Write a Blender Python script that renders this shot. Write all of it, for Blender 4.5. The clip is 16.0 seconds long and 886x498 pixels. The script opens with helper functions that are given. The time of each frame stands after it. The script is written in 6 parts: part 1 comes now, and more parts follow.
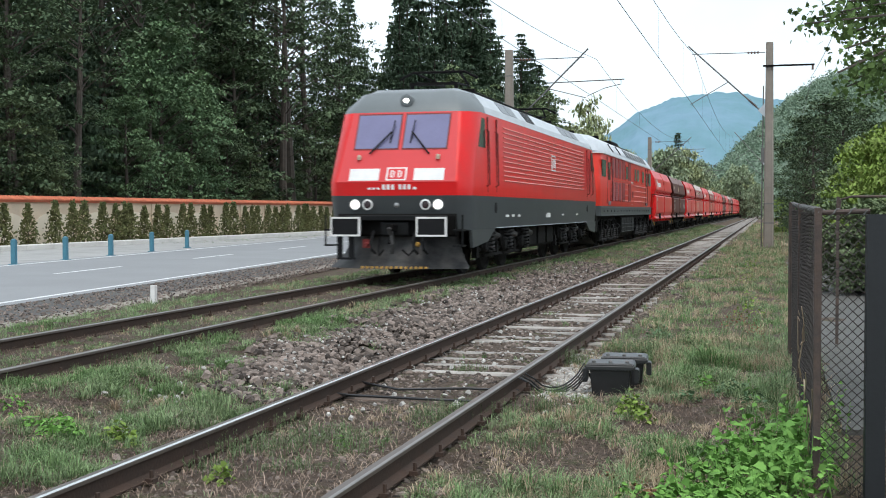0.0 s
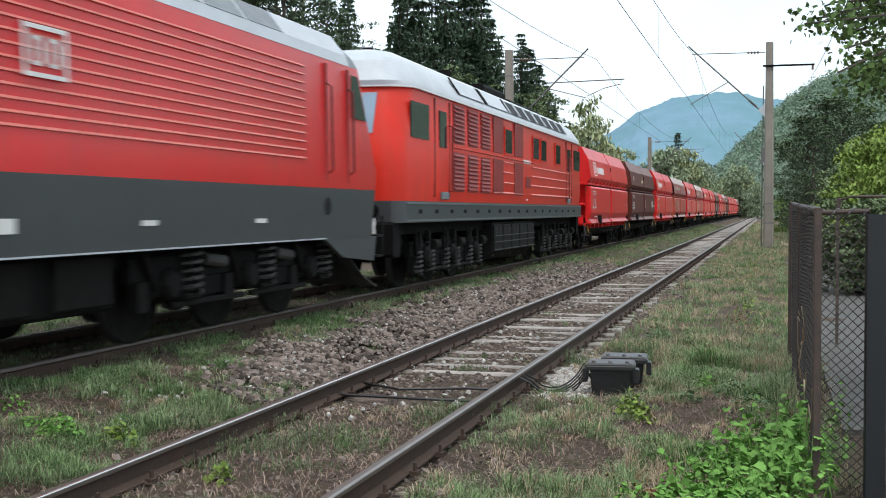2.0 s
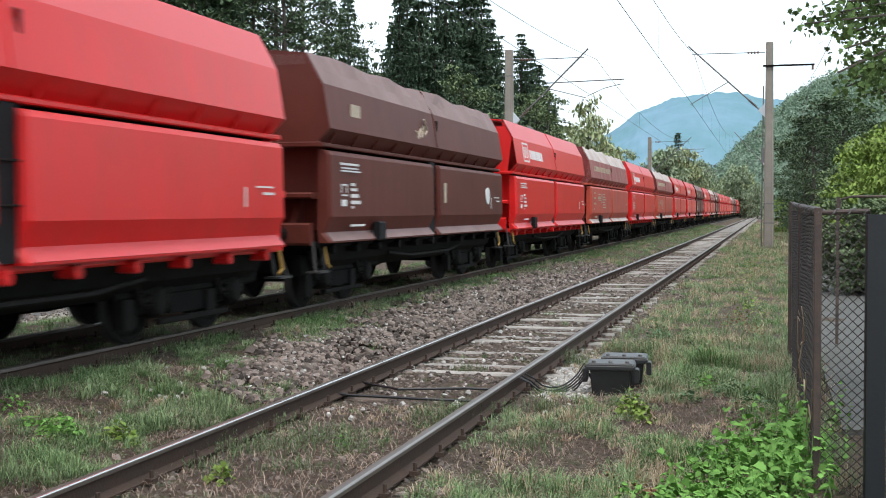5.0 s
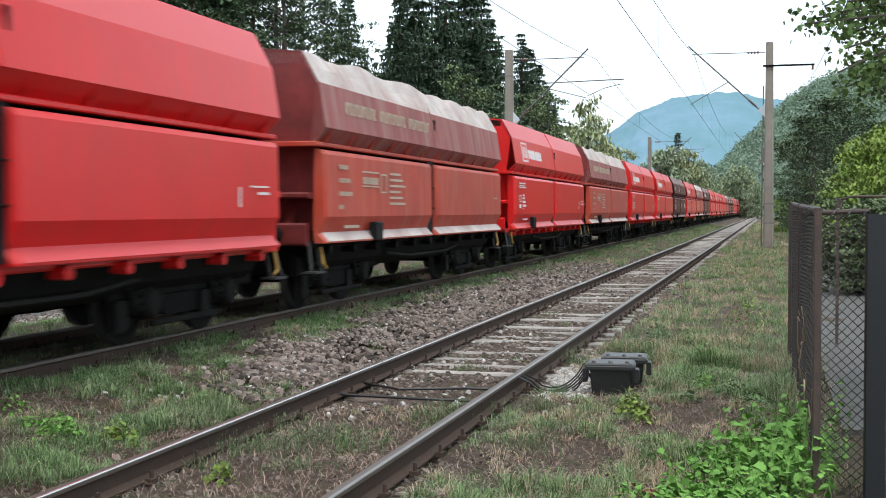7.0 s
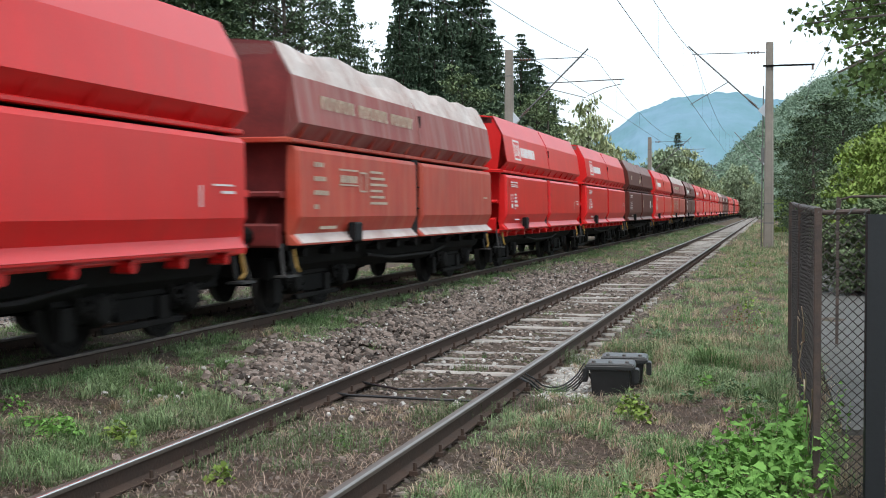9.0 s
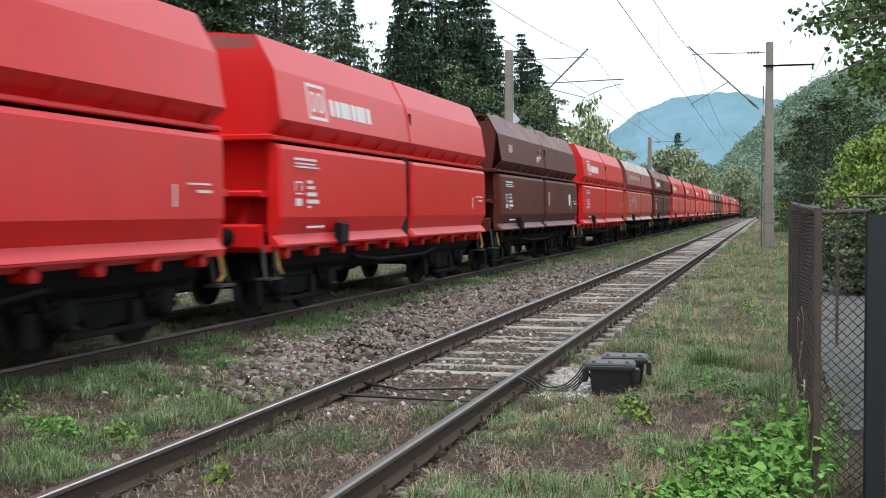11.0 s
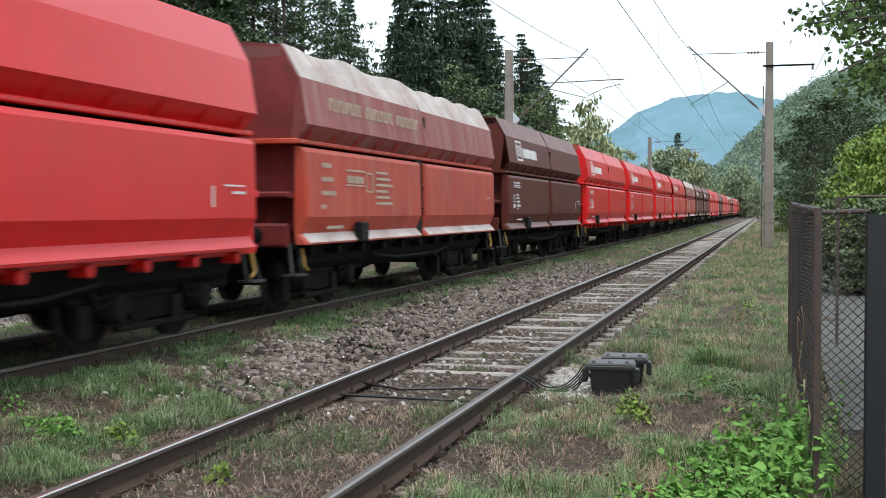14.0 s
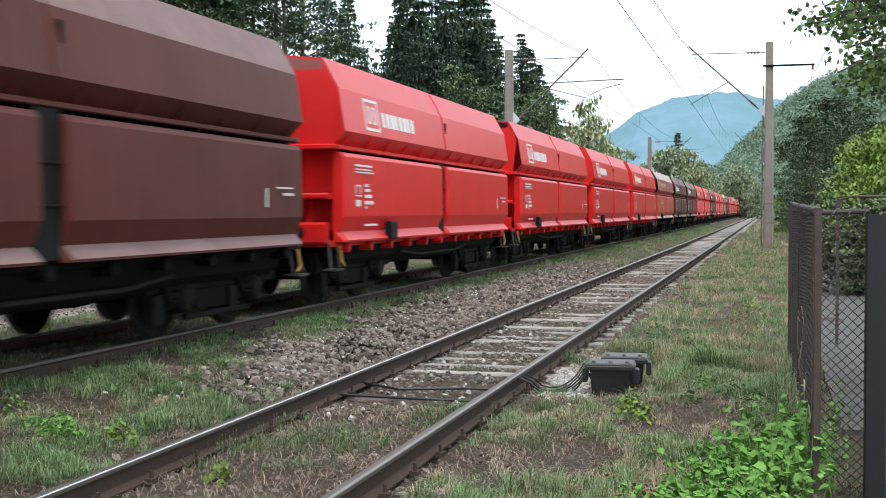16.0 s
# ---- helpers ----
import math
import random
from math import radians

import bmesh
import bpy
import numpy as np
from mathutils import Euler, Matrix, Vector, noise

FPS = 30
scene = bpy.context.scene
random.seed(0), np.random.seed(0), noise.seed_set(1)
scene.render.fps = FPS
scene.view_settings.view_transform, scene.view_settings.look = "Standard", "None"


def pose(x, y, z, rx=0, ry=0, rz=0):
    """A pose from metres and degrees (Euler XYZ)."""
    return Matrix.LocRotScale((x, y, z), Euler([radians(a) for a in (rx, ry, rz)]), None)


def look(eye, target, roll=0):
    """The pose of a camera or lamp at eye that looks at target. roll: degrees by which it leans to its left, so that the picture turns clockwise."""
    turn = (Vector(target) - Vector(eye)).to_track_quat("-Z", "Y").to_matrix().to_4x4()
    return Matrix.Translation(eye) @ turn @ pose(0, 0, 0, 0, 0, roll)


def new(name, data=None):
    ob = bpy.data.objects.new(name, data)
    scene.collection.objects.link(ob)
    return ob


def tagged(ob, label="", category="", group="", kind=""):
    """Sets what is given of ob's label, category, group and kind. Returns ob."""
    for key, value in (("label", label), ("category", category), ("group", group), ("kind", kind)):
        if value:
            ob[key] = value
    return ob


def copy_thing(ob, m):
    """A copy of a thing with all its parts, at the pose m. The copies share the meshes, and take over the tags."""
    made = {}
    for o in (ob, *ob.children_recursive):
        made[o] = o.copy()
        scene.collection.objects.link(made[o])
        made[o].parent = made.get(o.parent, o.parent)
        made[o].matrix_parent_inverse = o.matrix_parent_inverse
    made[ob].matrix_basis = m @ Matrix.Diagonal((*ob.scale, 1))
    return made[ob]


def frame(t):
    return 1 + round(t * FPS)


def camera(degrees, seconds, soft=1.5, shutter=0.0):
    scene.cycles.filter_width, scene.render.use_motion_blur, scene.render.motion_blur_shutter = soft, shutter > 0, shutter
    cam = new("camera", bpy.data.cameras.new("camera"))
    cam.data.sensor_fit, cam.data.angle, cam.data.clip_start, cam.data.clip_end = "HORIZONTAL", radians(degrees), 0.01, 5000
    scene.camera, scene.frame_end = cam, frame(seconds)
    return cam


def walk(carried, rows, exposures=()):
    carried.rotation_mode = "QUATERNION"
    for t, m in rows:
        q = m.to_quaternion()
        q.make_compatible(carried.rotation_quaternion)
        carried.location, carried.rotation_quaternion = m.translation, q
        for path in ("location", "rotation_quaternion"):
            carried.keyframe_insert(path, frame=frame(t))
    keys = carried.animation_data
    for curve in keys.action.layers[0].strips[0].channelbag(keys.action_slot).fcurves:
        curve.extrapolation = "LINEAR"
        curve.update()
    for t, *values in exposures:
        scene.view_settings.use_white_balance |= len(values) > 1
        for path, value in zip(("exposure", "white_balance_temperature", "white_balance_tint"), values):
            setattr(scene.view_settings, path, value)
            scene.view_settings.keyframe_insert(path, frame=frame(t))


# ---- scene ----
cam = camera(40.2, 16.0, soft=0.95, shutter=0.4)
STAND = pose(0, 0, 1.515, 88.196, 0, 15.0) @ pose(0, 0, 0, 0, 0, -0.087)
walk(cam, [(0.0, STAND), (16.0, STAND)], exposures=[(0.0, 0.78), (2.0, 0.78), (3.0, 0.95), (3.5, 1.02), (4.2, 1.0), (6.5, 0.96), (9.0, 0.88), (12.5, 0.88), (14.5, 0.88), (15.3, 0.96), (16.0, 1.04)])

# ---- light: high thin overcast, soft sun from behind the camera's right shoulder ----
SUN_ELEV, SUN_AZ = radians(66), radians(158)
world = bpy.data.worlds.new("sky")
scene.world = world
world.use_nodes = True
wn, wl = world.node_tree.nodes, world.node_tree.links
wn.clear()
w_out = wn.new("ShaderNodeOutputWorld")
w_bg = wn.new("ShaderNodeBackground")
w_sky = wn.new("ShaderNodeTexSky")
w_sky.sky_type = "NISHITA"
w_sky.sun_disc = False
w_sky.sun_elevation, w_sky.sun_rotation = SUN_ELEV, SUN_AZ
w_sky.dust_density, w_sky.air_density = 3.0, 1.0
w_noise = wn.new("ShaderNodeTexNoise")
w_noise.inputs["Scale"].default_value = 2.2
w_noise.inputs["Detail"].default_value = 6
w_coord = wn.new("ShaderNodeTexCoord")
w_ramp = wn.new("ShaderNodeValToRGB")
w_ramp.color_ramp.elements[0].position, w_ramp.color_ramp.elements[1].position = 0.35, 0.68
w_ramp.color_ramp.elements[0].color = (0.55, 0.55, 0.55, 1)
w_ramp.color_ramp.elements[1].color = (0.97, 0.97, 0.97, 1)
w_cloud = wn.new("ShaderNodeMix")
w_cloud.data_type = "RGBA"
w_cloud.inputs[7].default_value = (8.0, 9.2, 10.0, 1)
wl.new(w_coord.outputs["Generated"], w_noise.inputs["Vector"])
wl.new(w_noise.outputs["Fac"], w_ramp.inputs["Fac"])
wl.new(w_ramp.outputs["Color"], w_cloud.inputs[0])
wl.new(w_sky.outputs["Color"], w_cloud.inputs[6])
wl.new(w_cloud.outputs[2], w_bg.inputs["Color"])
w_bg.inputs["Strength"].default_value = 0.1
wl.new(w_bg.outputs["Background"], w_out.inputs["Surface"])
sun = new("sun", bpy.data.lights.new("sun", "SUN"))
sun.data.energy, sun.data.angle, sun.data.color = 0.9, radians(25), (1.0, 0.96, 0.9)
sun.matrix_world = look((0, 0, 0), (-math.sin(SUN_AZ) * math.cos(SUN_ELEV), -math.cos(SUN_AZ) * math.cos(SUN_ELEV), -math.sin(SUN_ELEV)))


# ---- materials ----
def mat(name, col, rough=0.6, metal=0.0, var=0.25, scale=3.0, fine=40.0, bump=0.15, spec=0.5, tint=None, island=0.0, rand=0.0, dist=0.01, sheen_dirt=None):
    """Colour with stains (coarse) and grain (fine), a fine relief, and per-piece variation."""
    m = bpy.data.materials.new(name)
    m.use_nodes = True
    n, l = m.node_tree.nodes, m.node_tree.links
    b = n["Principled BSDF"]
    b.inputs["Roughness"].default_value, b.inputs["Metallic"].default_value = rough, metal
    b.inputs["Specular IOR Level"].default_value = spec
    tc = n.new("ShaderNodeTexCoord")
    n1, n2 = n.new("ShaderNodeTexNoise"), n.new("ShaderNodeTexNoise")
    n1.inputs["Scale"].default_value, n2.inputs["Scale"].default_value = scale, fine
    n1.inputs["Detail"].default_value, n2.inputs["Detail"].default_value = 6, 4
    n1.inputs["Roughness"].default_value = 0.65
    l.new(tc.outputs["Object"], n1.inputs["Vector"])
    l.new(tc.outputs["Object"], n2.inputs["Vector"])
    mr = n.new("ShaderNodeMapRange")
    mr.inputs[1].default_value, mr.inputs[2].default_value = 0.3, 0.7
    l.new(n1.outputs["Fac"], mr.inputs[0])
    mx = n.new("ShaderNodeMix")
    mx.data_type = "RGBA"
    t2 = tint if tint else tuple(c * (1 - var) for c in col)
    mx.inputs[6].default_value = (*col, 1)
    mx.inputs[7].default_value = (*t2, 1)
    l.new(mr.outputs[0], mx.inputs[0])
    hs = n.new("ShaderNodeHueSaturation")
    l.new(mx.outputs[2], hs.inputs["Color"])
    ad = n.new("ShaderNodeMath")
    ad.operation = "MULTIPLY_ADD"
    ad.inputs[1].default_value, ad.inputs[2].default_value = var * 1.2, 1.0 - var * 0.6
    l.new(n2.outputs["Fac"], ad.inputs[0])
    val = ad.outputs[0]
    if island or rand:
        src = n.new("ShaderNodeNewGeometry").outputs["Random Per Island"] if island else n.new("ShaderNodeObjectInfo").outputs["Random"]
        a2 = n.new("ShaderNodeMath")
        a2.operation = "MULTIPLY_ADD"
        k = island or rand
        a2.inputs[1].default_value, a2.inputs[2].default_value = k, 1 - k / 2
        l.new(src, a2.inputs[0])
        a3 = n.new("ShaderNodeMath")
        a3.operation = "MULTIPLY"
        l.new(val, a3.inputs[0])
        l.new(a2.outputs[0], a3.inputs[1])
        val = a3.outputs[0]
    l.new(val, hs.inputs["Value"])
    last = hs.outputs["Color"]
    if sheen_dirt:
        wv = n.new("ShaderNodeTexNoise")
        mp = n.new("ShaderNodeMapping")
        mp.inputs["Scale"].default_value = (1.0, 4.0, 0.6)
        l.new(tc.outputs["Object"], mp.inputs["Vector"])
        l.new(mp.outputs["Vector"], wv.inputs["Vector"])
        wv.inputs["Scale"].default_value, wv.inputs["Detail"].default_value = 1.2, 5
        m2 = n.new("ShaderNodeMapRange")
        m2.inputs[1].default_value, m2.inputs[2].default_value, m2.inputs[4].default_value = 0.42, 0.75, sheen_dirt[3]
        l.new(wv.outputs["Fac"], m2.inputs[0])
        md = n.new("ShaderNodeMix")
        md.data_type = "RGBA"
        md.inputs[7].default_value = (*sheen_dirt[:3], 1)
        l.new(m2.outputs[0], md.inputs[0])
        l.new(last, md.inputs[6])
        last = md.outputs[2]
    l.new(last, b.inputs["Base Color"])
    if bump:
        bp = n.new("ShaderNodeBump")
        bp.inputs["Strength"].default_value, bp.inputs["Distance"].default_value = bump, dist
        l.new(n2.outputs["Fac"], bp.inputs["Height"])
        l.new(bp.outputs["Normal"], b.inputs["Normal"])
    return m


def glow(name, col, power):
    m = mat(name, col, 0.3, bump=0, var=0.02)
    b = m.node_tree.nodes["Principled BSDF"]
    b.inputs["Emission Color"].default_value = (*col, 1)
    b.inputs["Emission Strength"].default_value = power
    return m


def leafy(name, col, tint, island=0.7, trans=0.25):
    m = mat(name, col, 0.8, var=0.3, scale=0.6, fine=6, bump=0, tint=tint, island=island, spec=0.12)
    b = m.node_tree.nodes["Principled BSDF"]
    b.inputs["Transmission Weight"].default_value = 0
    b.inputs["Subsurface Weight"].default_value = 0
    return m


M_RED = mat("signal_red_paint", (0.72, 0.016, 0.017), 0.32, spec=0.3, var=0.14, scale=0.8, fine=60, bump=0.03, sheen_dirt=(0.42, 0.05, 0.04, 0.3))
M_RED_FRONT = mat("sun_faded_red_paint", (0.60, 0.035, 0.038), 0.4, var=0.1, scale=0.9, fine=60, bump=0.03)
M_RED_LOCO2 = mat("orange_red_loco_paint", (0.70, 0.032, 0.016), 0.38, spec=0.25, var=0.12, scale=0.9, fine=60, bump=0.03, sheen_dirt=(0.40, 0.05, 0.03, 0.4))
M_RED_DARK = mat("dark_louvre_red", (0.27, 0.014, 0.011), 0.55, var=0.25, scale=2, fine=30, bump=0.2)
M_BROWN = mat("oxide_brown_paint", (0.115, 0.027, 0.019), 0.5, spec=0.18, var=0.3, scale=0.8, fine=50, bump=0.05, sheen_dirt=(0.13, 0.042, 0.032, 0.4))
M_WEATHER = mat("weathered_orange_red_paint", (0.50, 0.05, 0.022), 0.55, var=0.3, scale=0.9, fine=40, bump=0.08, tint=(0.34, 0.035, 0.02), sheen_dirt=(0.46, 0.17, 0.11, 0.45))
M_WEATHER_UP = mat("bleached_red_paint", (0.30, 0.055, 0.045), 0.6, var=0.3, scale=0.9, fine=40, bump=0.1, sheen_dirt=(0.36, 0.22, 0.19, 0.75))
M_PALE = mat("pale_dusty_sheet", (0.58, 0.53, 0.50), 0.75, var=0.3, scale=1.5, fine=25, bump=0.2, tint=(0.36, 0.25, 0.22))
M_PALE_BROWN = mat("pale_brown_sheet", (0.16, 0.085, 0.075), 0.6, var=0.3, scale=1.5, fine=25, bump=0.2, tint=(0.22, 0.13, 0.12))
M_DARK_RED = mat("grimy_red_frame", (0.20, 0.022, 0.02), 0.6, var=0.5, scale=3, fine=40, bump=0.1)
M_GREY = mat("loco_grey_paint", (0.05, 0.056, 0.058), 0.45, var=0.2, scale=1.5, fine=40, bump=0.04)
M_GREY_FRONT = mat("cab_cap_grey_paint", (0.135, 0.15, 0.155), 0.45, var=0.15, scale=1.5, fine=40, bump=0.04)
M_SILVER = mat("light_grey_roof_paint", (0.50, 0.53, 0.56), 0.45, var=0.2, scale=1.2, fine=40, bump=0.04)
M_VENT = mat("grey_vent_mesh", (0.20, 0.215, 0.23), 0.5, var=0.3, scale=4, fine=120, bump=0.2)
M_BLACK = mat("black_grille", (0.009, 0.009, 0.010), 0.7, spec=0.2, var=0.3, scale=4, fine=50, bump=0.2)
# Dirty steel, darkened further so the colour holds the shade under the train.
M_GRIME = mat("oily_shade_black_steel", (0.0070, 0.0064, 0.0060), 0.8, spec=0.12, var=0.5, scale=4, fine=50, bump=0.3)
M_GRIME_LIGHT = mat("dusty_shade_dark_steel", (0.0135, 0.0122, 0.0112), 0.8, spec=0.12, var=0.5, scale=4, fine=50, bump=0.3)
M_STEEL = mat("worn_bright_steel", (0.42, 0.41, 0.40), 0.32, metal=0.9, var=0.3, scale=4, fine=60, bump=0.1)
M_GLASS = mat("tinted_cab_glass", (0.018, 0.024, 0.024), 0.08, var=0.1, bump=0, spec=0.45)
M_SCREEN = mat("lilac_tinted_windscreen", (0.16, 0.15, 0.28), 0.1, var=0.15, scale=1.2, bump=0, spec=0.8)
# The diesel's glass is coloured with the sky it would mirror.
M_SCREEN2 = mat("sky_reflection_blue_windscreen", (0.22, 0.31, 0.40), 0.1, var=0.2, scale=1.2, bump=0, spec=0.8)
M_WHITE = mat("white_lettering_paint", (0.74, 0.72, 0.70), 0.5, var=0.12, scale=5, fine=50, bump=0.02)
M_CREAM = mat("cream_worn_lettering", (0.55, 0.44, 0.33), 0.6, var=0.35, scale=5, fine=50, bump=0.02)
M_YELLOW = mat("yellow_grab_paint", (0.50, 0.28, 0.05), 0.5, var=0.2, scale=5, bump=0.03)
M_LAMP = glow("lit_headlamp", (1.0, 0.95, 0.85), 6.0)
M_TAIL = glow("red_tail_lamp", (0.8, 0.02, 0.03), 0.6)
M_LENS = mat("dark_lamp_lens", (0.03, 0.015, 0.018), 0.15, var=0.1, bump=0)
M_STONE_PALE = mat("pale_limestone_chips", (0.48, 0.46, 0.43), 0.9, var=0.3, scale=8, fine=60, bump=0.3, island=0.7)
M_PORCELAIN = mat("brown_insulator", (0.10, 0.045, 0.03), 0.25, var=0.2, bump=0.02)
M_RAIL_RUST = mat("rusty_rail_steel", (0.062, 0.038, 0.028), 0.8, spec=0.2, var=0.45, scale=5, fine=50, bump=0.3, tint=(0.05, 0.035, 0.028))
M_RAIL_BAND = mat("polished_running_band", (0.60, 0.585, 0.57), 0.27, metal=0.95, var=0.12, scale=3, fine=60, bump=0.01)
M_RAIL_DULL = mat("dull_running_band", (0.24, 0.22, 0.205), 0.42, metal=0.6, var=0.25, scale=3, fine=60, bump=0.03)
M_RAIL_TOP = mat("worn_rail_head", (0.115, 0.092, 0.078), 0.5, metal=0.3, var=0.25, scale=3, fine=60, bump=0.05)
M_SLEEPER = mat("bleached_concrete_sleeper", (0.38, 0.35, 0.32), 0.85, var=0.35, scale=4, fine=50, bump=0.4, rand=0.35)
M_TIMBER = mat("old_timber_sleeper", (0.12, 0.085, 0.066), 0.85, var=0.4, scale=4, fine=50, bump=0.5, rand=0.3)
M_STONE = mat("grey_brown_ballast", (0.185, 0.148, 0.128), 0.9, spec=0.3, var=0.35, scale=8, fine=60, bump=0.3, island=1.5)


def soil():
    """Brown soil, paler thatch and mossy patches at three sizes, with crumbly relief."""
    m = bpy.data.materials.new("soil_and_thatch")
    m.use_nodes = True
    n, l = m.node_tree.nodes, m.node_tree.links
    b = n["Principled BSDF"]
    b.inputs["Roughness"].default_value, b.inputs["Specular IOR Level"].default_value = 0.95, 0.15
    tc = n.new("ShaderNodeTexCoord")

    def noise_tex(scale, detail, lo, hi):
        t, r = n.new("ShaderNodeTexNoise"), n.new("ShaderNodeMapRange")
        t.inputs["Scale"].default_value, t.inputs["Detail"].default_value, t.inputs["Roughness"].default_value = scale, detail, 0.7
        r.inputs[1].default_value, r.inputs[2].default_value = lo, hi
        l.new(tc.outputs["Object"], t.inputs["Vector"])
        l.new(t.outputs["Fac"], r.inputs[0])
        return r.outputs[0]

    def blend(fac, a, c):
        x = n.new("ShaderNodeMix")
        x.data_type = "RGBA"
        for i, v in ((6, a), (7, c)):
            if isinstance(v, tuple):
                x.inputs[i].default_value = (*v, 1)
            else:
                l.new(v, x.inputs[i])
        l.new(fac, x.inputs[0])
        return x.outputs[2]
    crumbs = blend(noise_tex(26, 8, 0.38, 0.62), (0.05, 0.036, 0.028), (0.19, 0.145, 0.115))
    broad = blend(noise_tex(1.6, 6, 0.4, 0.6), crumbs, (0.115, 0.084, 0.066))
    moss = blend(noise_tex(3.4, 8, 0.52, 0.66), broad, (0.085, 0.10, 0.045))
    l.new(moss, b.inputs["Base Color"])
    bp = n.new("ShaderNodeBump")
    bp.inputs["Strength"].default_value, bp.inputs["Distance"].default_value = 1.0, 0.04
    l.new(noise_tex(30, 6, 0.2, 0.8), bp.inputs["Height"])
    l.new(bp.outputs["Normal"], b.inputs["Normal"])
    return m


M_GROUND = soil()
M_ASPHALT = mat("worn_grey_asphalt", (0.225, 0.228, 0.235), 0.7, var=0.15, scale=0.35, fine=60, bump=0.25)
M_SHOULDER = mat("dark_gravel_shoulder", (0.085, 0.08, 0.076), 0.9, var=0.4, scale=1.2, fine=25, bump=0.8)
M_ROADPAINT = mat("white_road_paint", (0.68, 0.69, 0.70), 0.7, var=0.15, scale=1.5, fine=40, bump=0.05)
M_YARD = mat("dull_grey_yard", (0.095, 0.09, 0.086), 0.9, var=0.5, scale=0.6, fine=12, bump=0.3, tint=(0.06, 0.06, 0.05))
M_VERGE = mat("paved_grey_verge", (0.34, 0.335, 0.325), 0.85, var=0.3, scale=0.8, fine=20, bump=0.3)
M_KERB = mat("whitewashed_kerb", (0.62, 0.60, 0.56), 0.8, var=0.25, scale=1.5, fine=25, bump=0.2)
M_STRIP = mat("gravelly_concrete_strip", (0.27, 0.24, 0.20), 0.9, var=0.4, scale=1.0, fine=20, bump=0.5)
M_WALL = mat("sandy_stucco", (0.70, 0.55, 0.40), 0.9, var=0.2, scale=0.8, fine=20, bump=0.2)
M_ARCH = mat("cream_stucco_panel", (0.80, 0.70, 0.55), 0.9, var=0.15, scale=0.8, fine=20, bump=0.2)
M_TILE = mat("terracotta_tiles", (0.50, 0.135, 0.065), 0.8, var=0.3, scale=1.0, fine=12, bump=0.2, island=0.3)
M_BLUE = mat("turquoise_bollard_paint", (0.055, 0.19, 0.26), 0.5, var=0.2, scale=4, bump=0.05)
M_CONCRETE = mat("weathered_mast_concrete", (0.27, 0.235, 0.20), 0.9, var=0.3, scale=1.2, fine=30, bump=0.3)
M_GALV = mat("dull_galvanised_steel", (0.17, 0.165, 0.16), 0.55, metal=0.3, var=0.3, scale=4, bump=0.1)
M_WIRE = mat("dark_copper_wire", (0.06, 0.065, 0.07), 0.6, var=0.2, bump=0)
M_BOX = mat("black_plastic_housing", (0.022, 0.022, 0.023), 0.42, var=0.3, scale=6, fine=60, bump=0.1)
M_CABLE = mat("black_cable_sheath", (0.018, 0.018, 0.02), 0.5, var=0.2, bump=0)
M_FENCE_RUST = mat("rusty_fence_steel", (0.095, 0.062, 0.047), 0.8, var=0.5, scale=6, fine=60, bump=0.3, tint=(0.05, 0.04, 0.038))
M_FENCE_BLACK = mat("black_painted_post", (0.012, 0.014, 0.016), 0.45, var=0.3, scale=6, bump=0.1)
M_MESH_WIRE = mat("rusty_chain_link_wire", (0.055, 0.045, 0.04), 0.7, var=0.4, scale=8, bump=0)
M_TRUNK = mat("dark_tree_bark", (0.085, 0.068, 0.055), 0.9, var=0.4, scale=3, fine=20, bump=0.6)
M_CONIFER = leafy("dark_spruce_needles", (0.055, 0.088, 0.058), (0.08, 0.115, 0.07), island=0.5)
M_BROAD = leafy("dark_broad_foliage", (0.066, 0.102, 0.056), (0.095, 0.13, 0.07), island=0.7)
M_LIGHTLEAF = leafy("fresh_green_foliage", (0.15, 0.235, 0.045), (0.20, 0.26, 0.07))
M_OLIVE = leafy("grey_olive_foliage", (0.15, 0.19, 0.10), (0.11, 0.155, 0.075))
M_BIRCH = leafy("yellowing_birch_foliage", (0.34, 0.36, 0.20), (0.26, 0.31, 0.16))
M_FRESH = leafy("blue_green_foliage", (0.105, 0.175, 0.10), (0.135, 0.205, 0.095), island=0.6)
M_PALEOLIVE = leafy("pale_olive_foliage", (0.30, 0.35, 0.23), (0.22, 0.28, 0.17), island=0.6)
M_MAPLE = leafy("green_maple_leaves", (0.065, 0.115, 0.035), (0.10, 0.155, 0.05))
M_WEED = leafy("bright_weed_leaves", (0.115, 0.25, 0.055), (0.165, 0.31, 0.075), island=0.5)
M_GRASS = leafy("grass_blades", (0.102, 0.192, 0.062), (0.25, 0.30, 0.175), island=1.0)
M_SAGE = leafy("grey_green_scrub", (0.17, 0.215, 0.115), (0.10, 0.135, 0.068), island=0.9)
M_LITTER = leafy("dead_grass_litter", (0.36, 0.28, 0.22), (0.19, 0.13, 0.10), island=1.2)
M_DRY = leafy("dry_grass_blades", (0.46, 0.375, 0.26), (0.33, 0.235, 0.16), island=0.6)
M_RUSSET = leafy("russet_weed_leaves", (0.24, 0.12, 0.075), (0.17, 0.115, 0.06))
M_THUJA = leafy("thuja_hedge_foliage", (0.10, 0.125, 0.05), (0.16, 0.14, 0.065))
# Both hillside greens are paled in colour to carry the valley haze.
M_HILL = mat("haze_paled_hillside", (0.16, 0.22, 0.165), 0.95, var=0.45, scale=0.03, fine=0.12, bump=1.0, tint=(0.085, 0.125, 0.075), dist=6.0)
M_HILLWOOD = leafy("haze_paled_foliage", (0.16, 0.225, 0.165), (0.195, 0.26, 0.185), island=0.22)
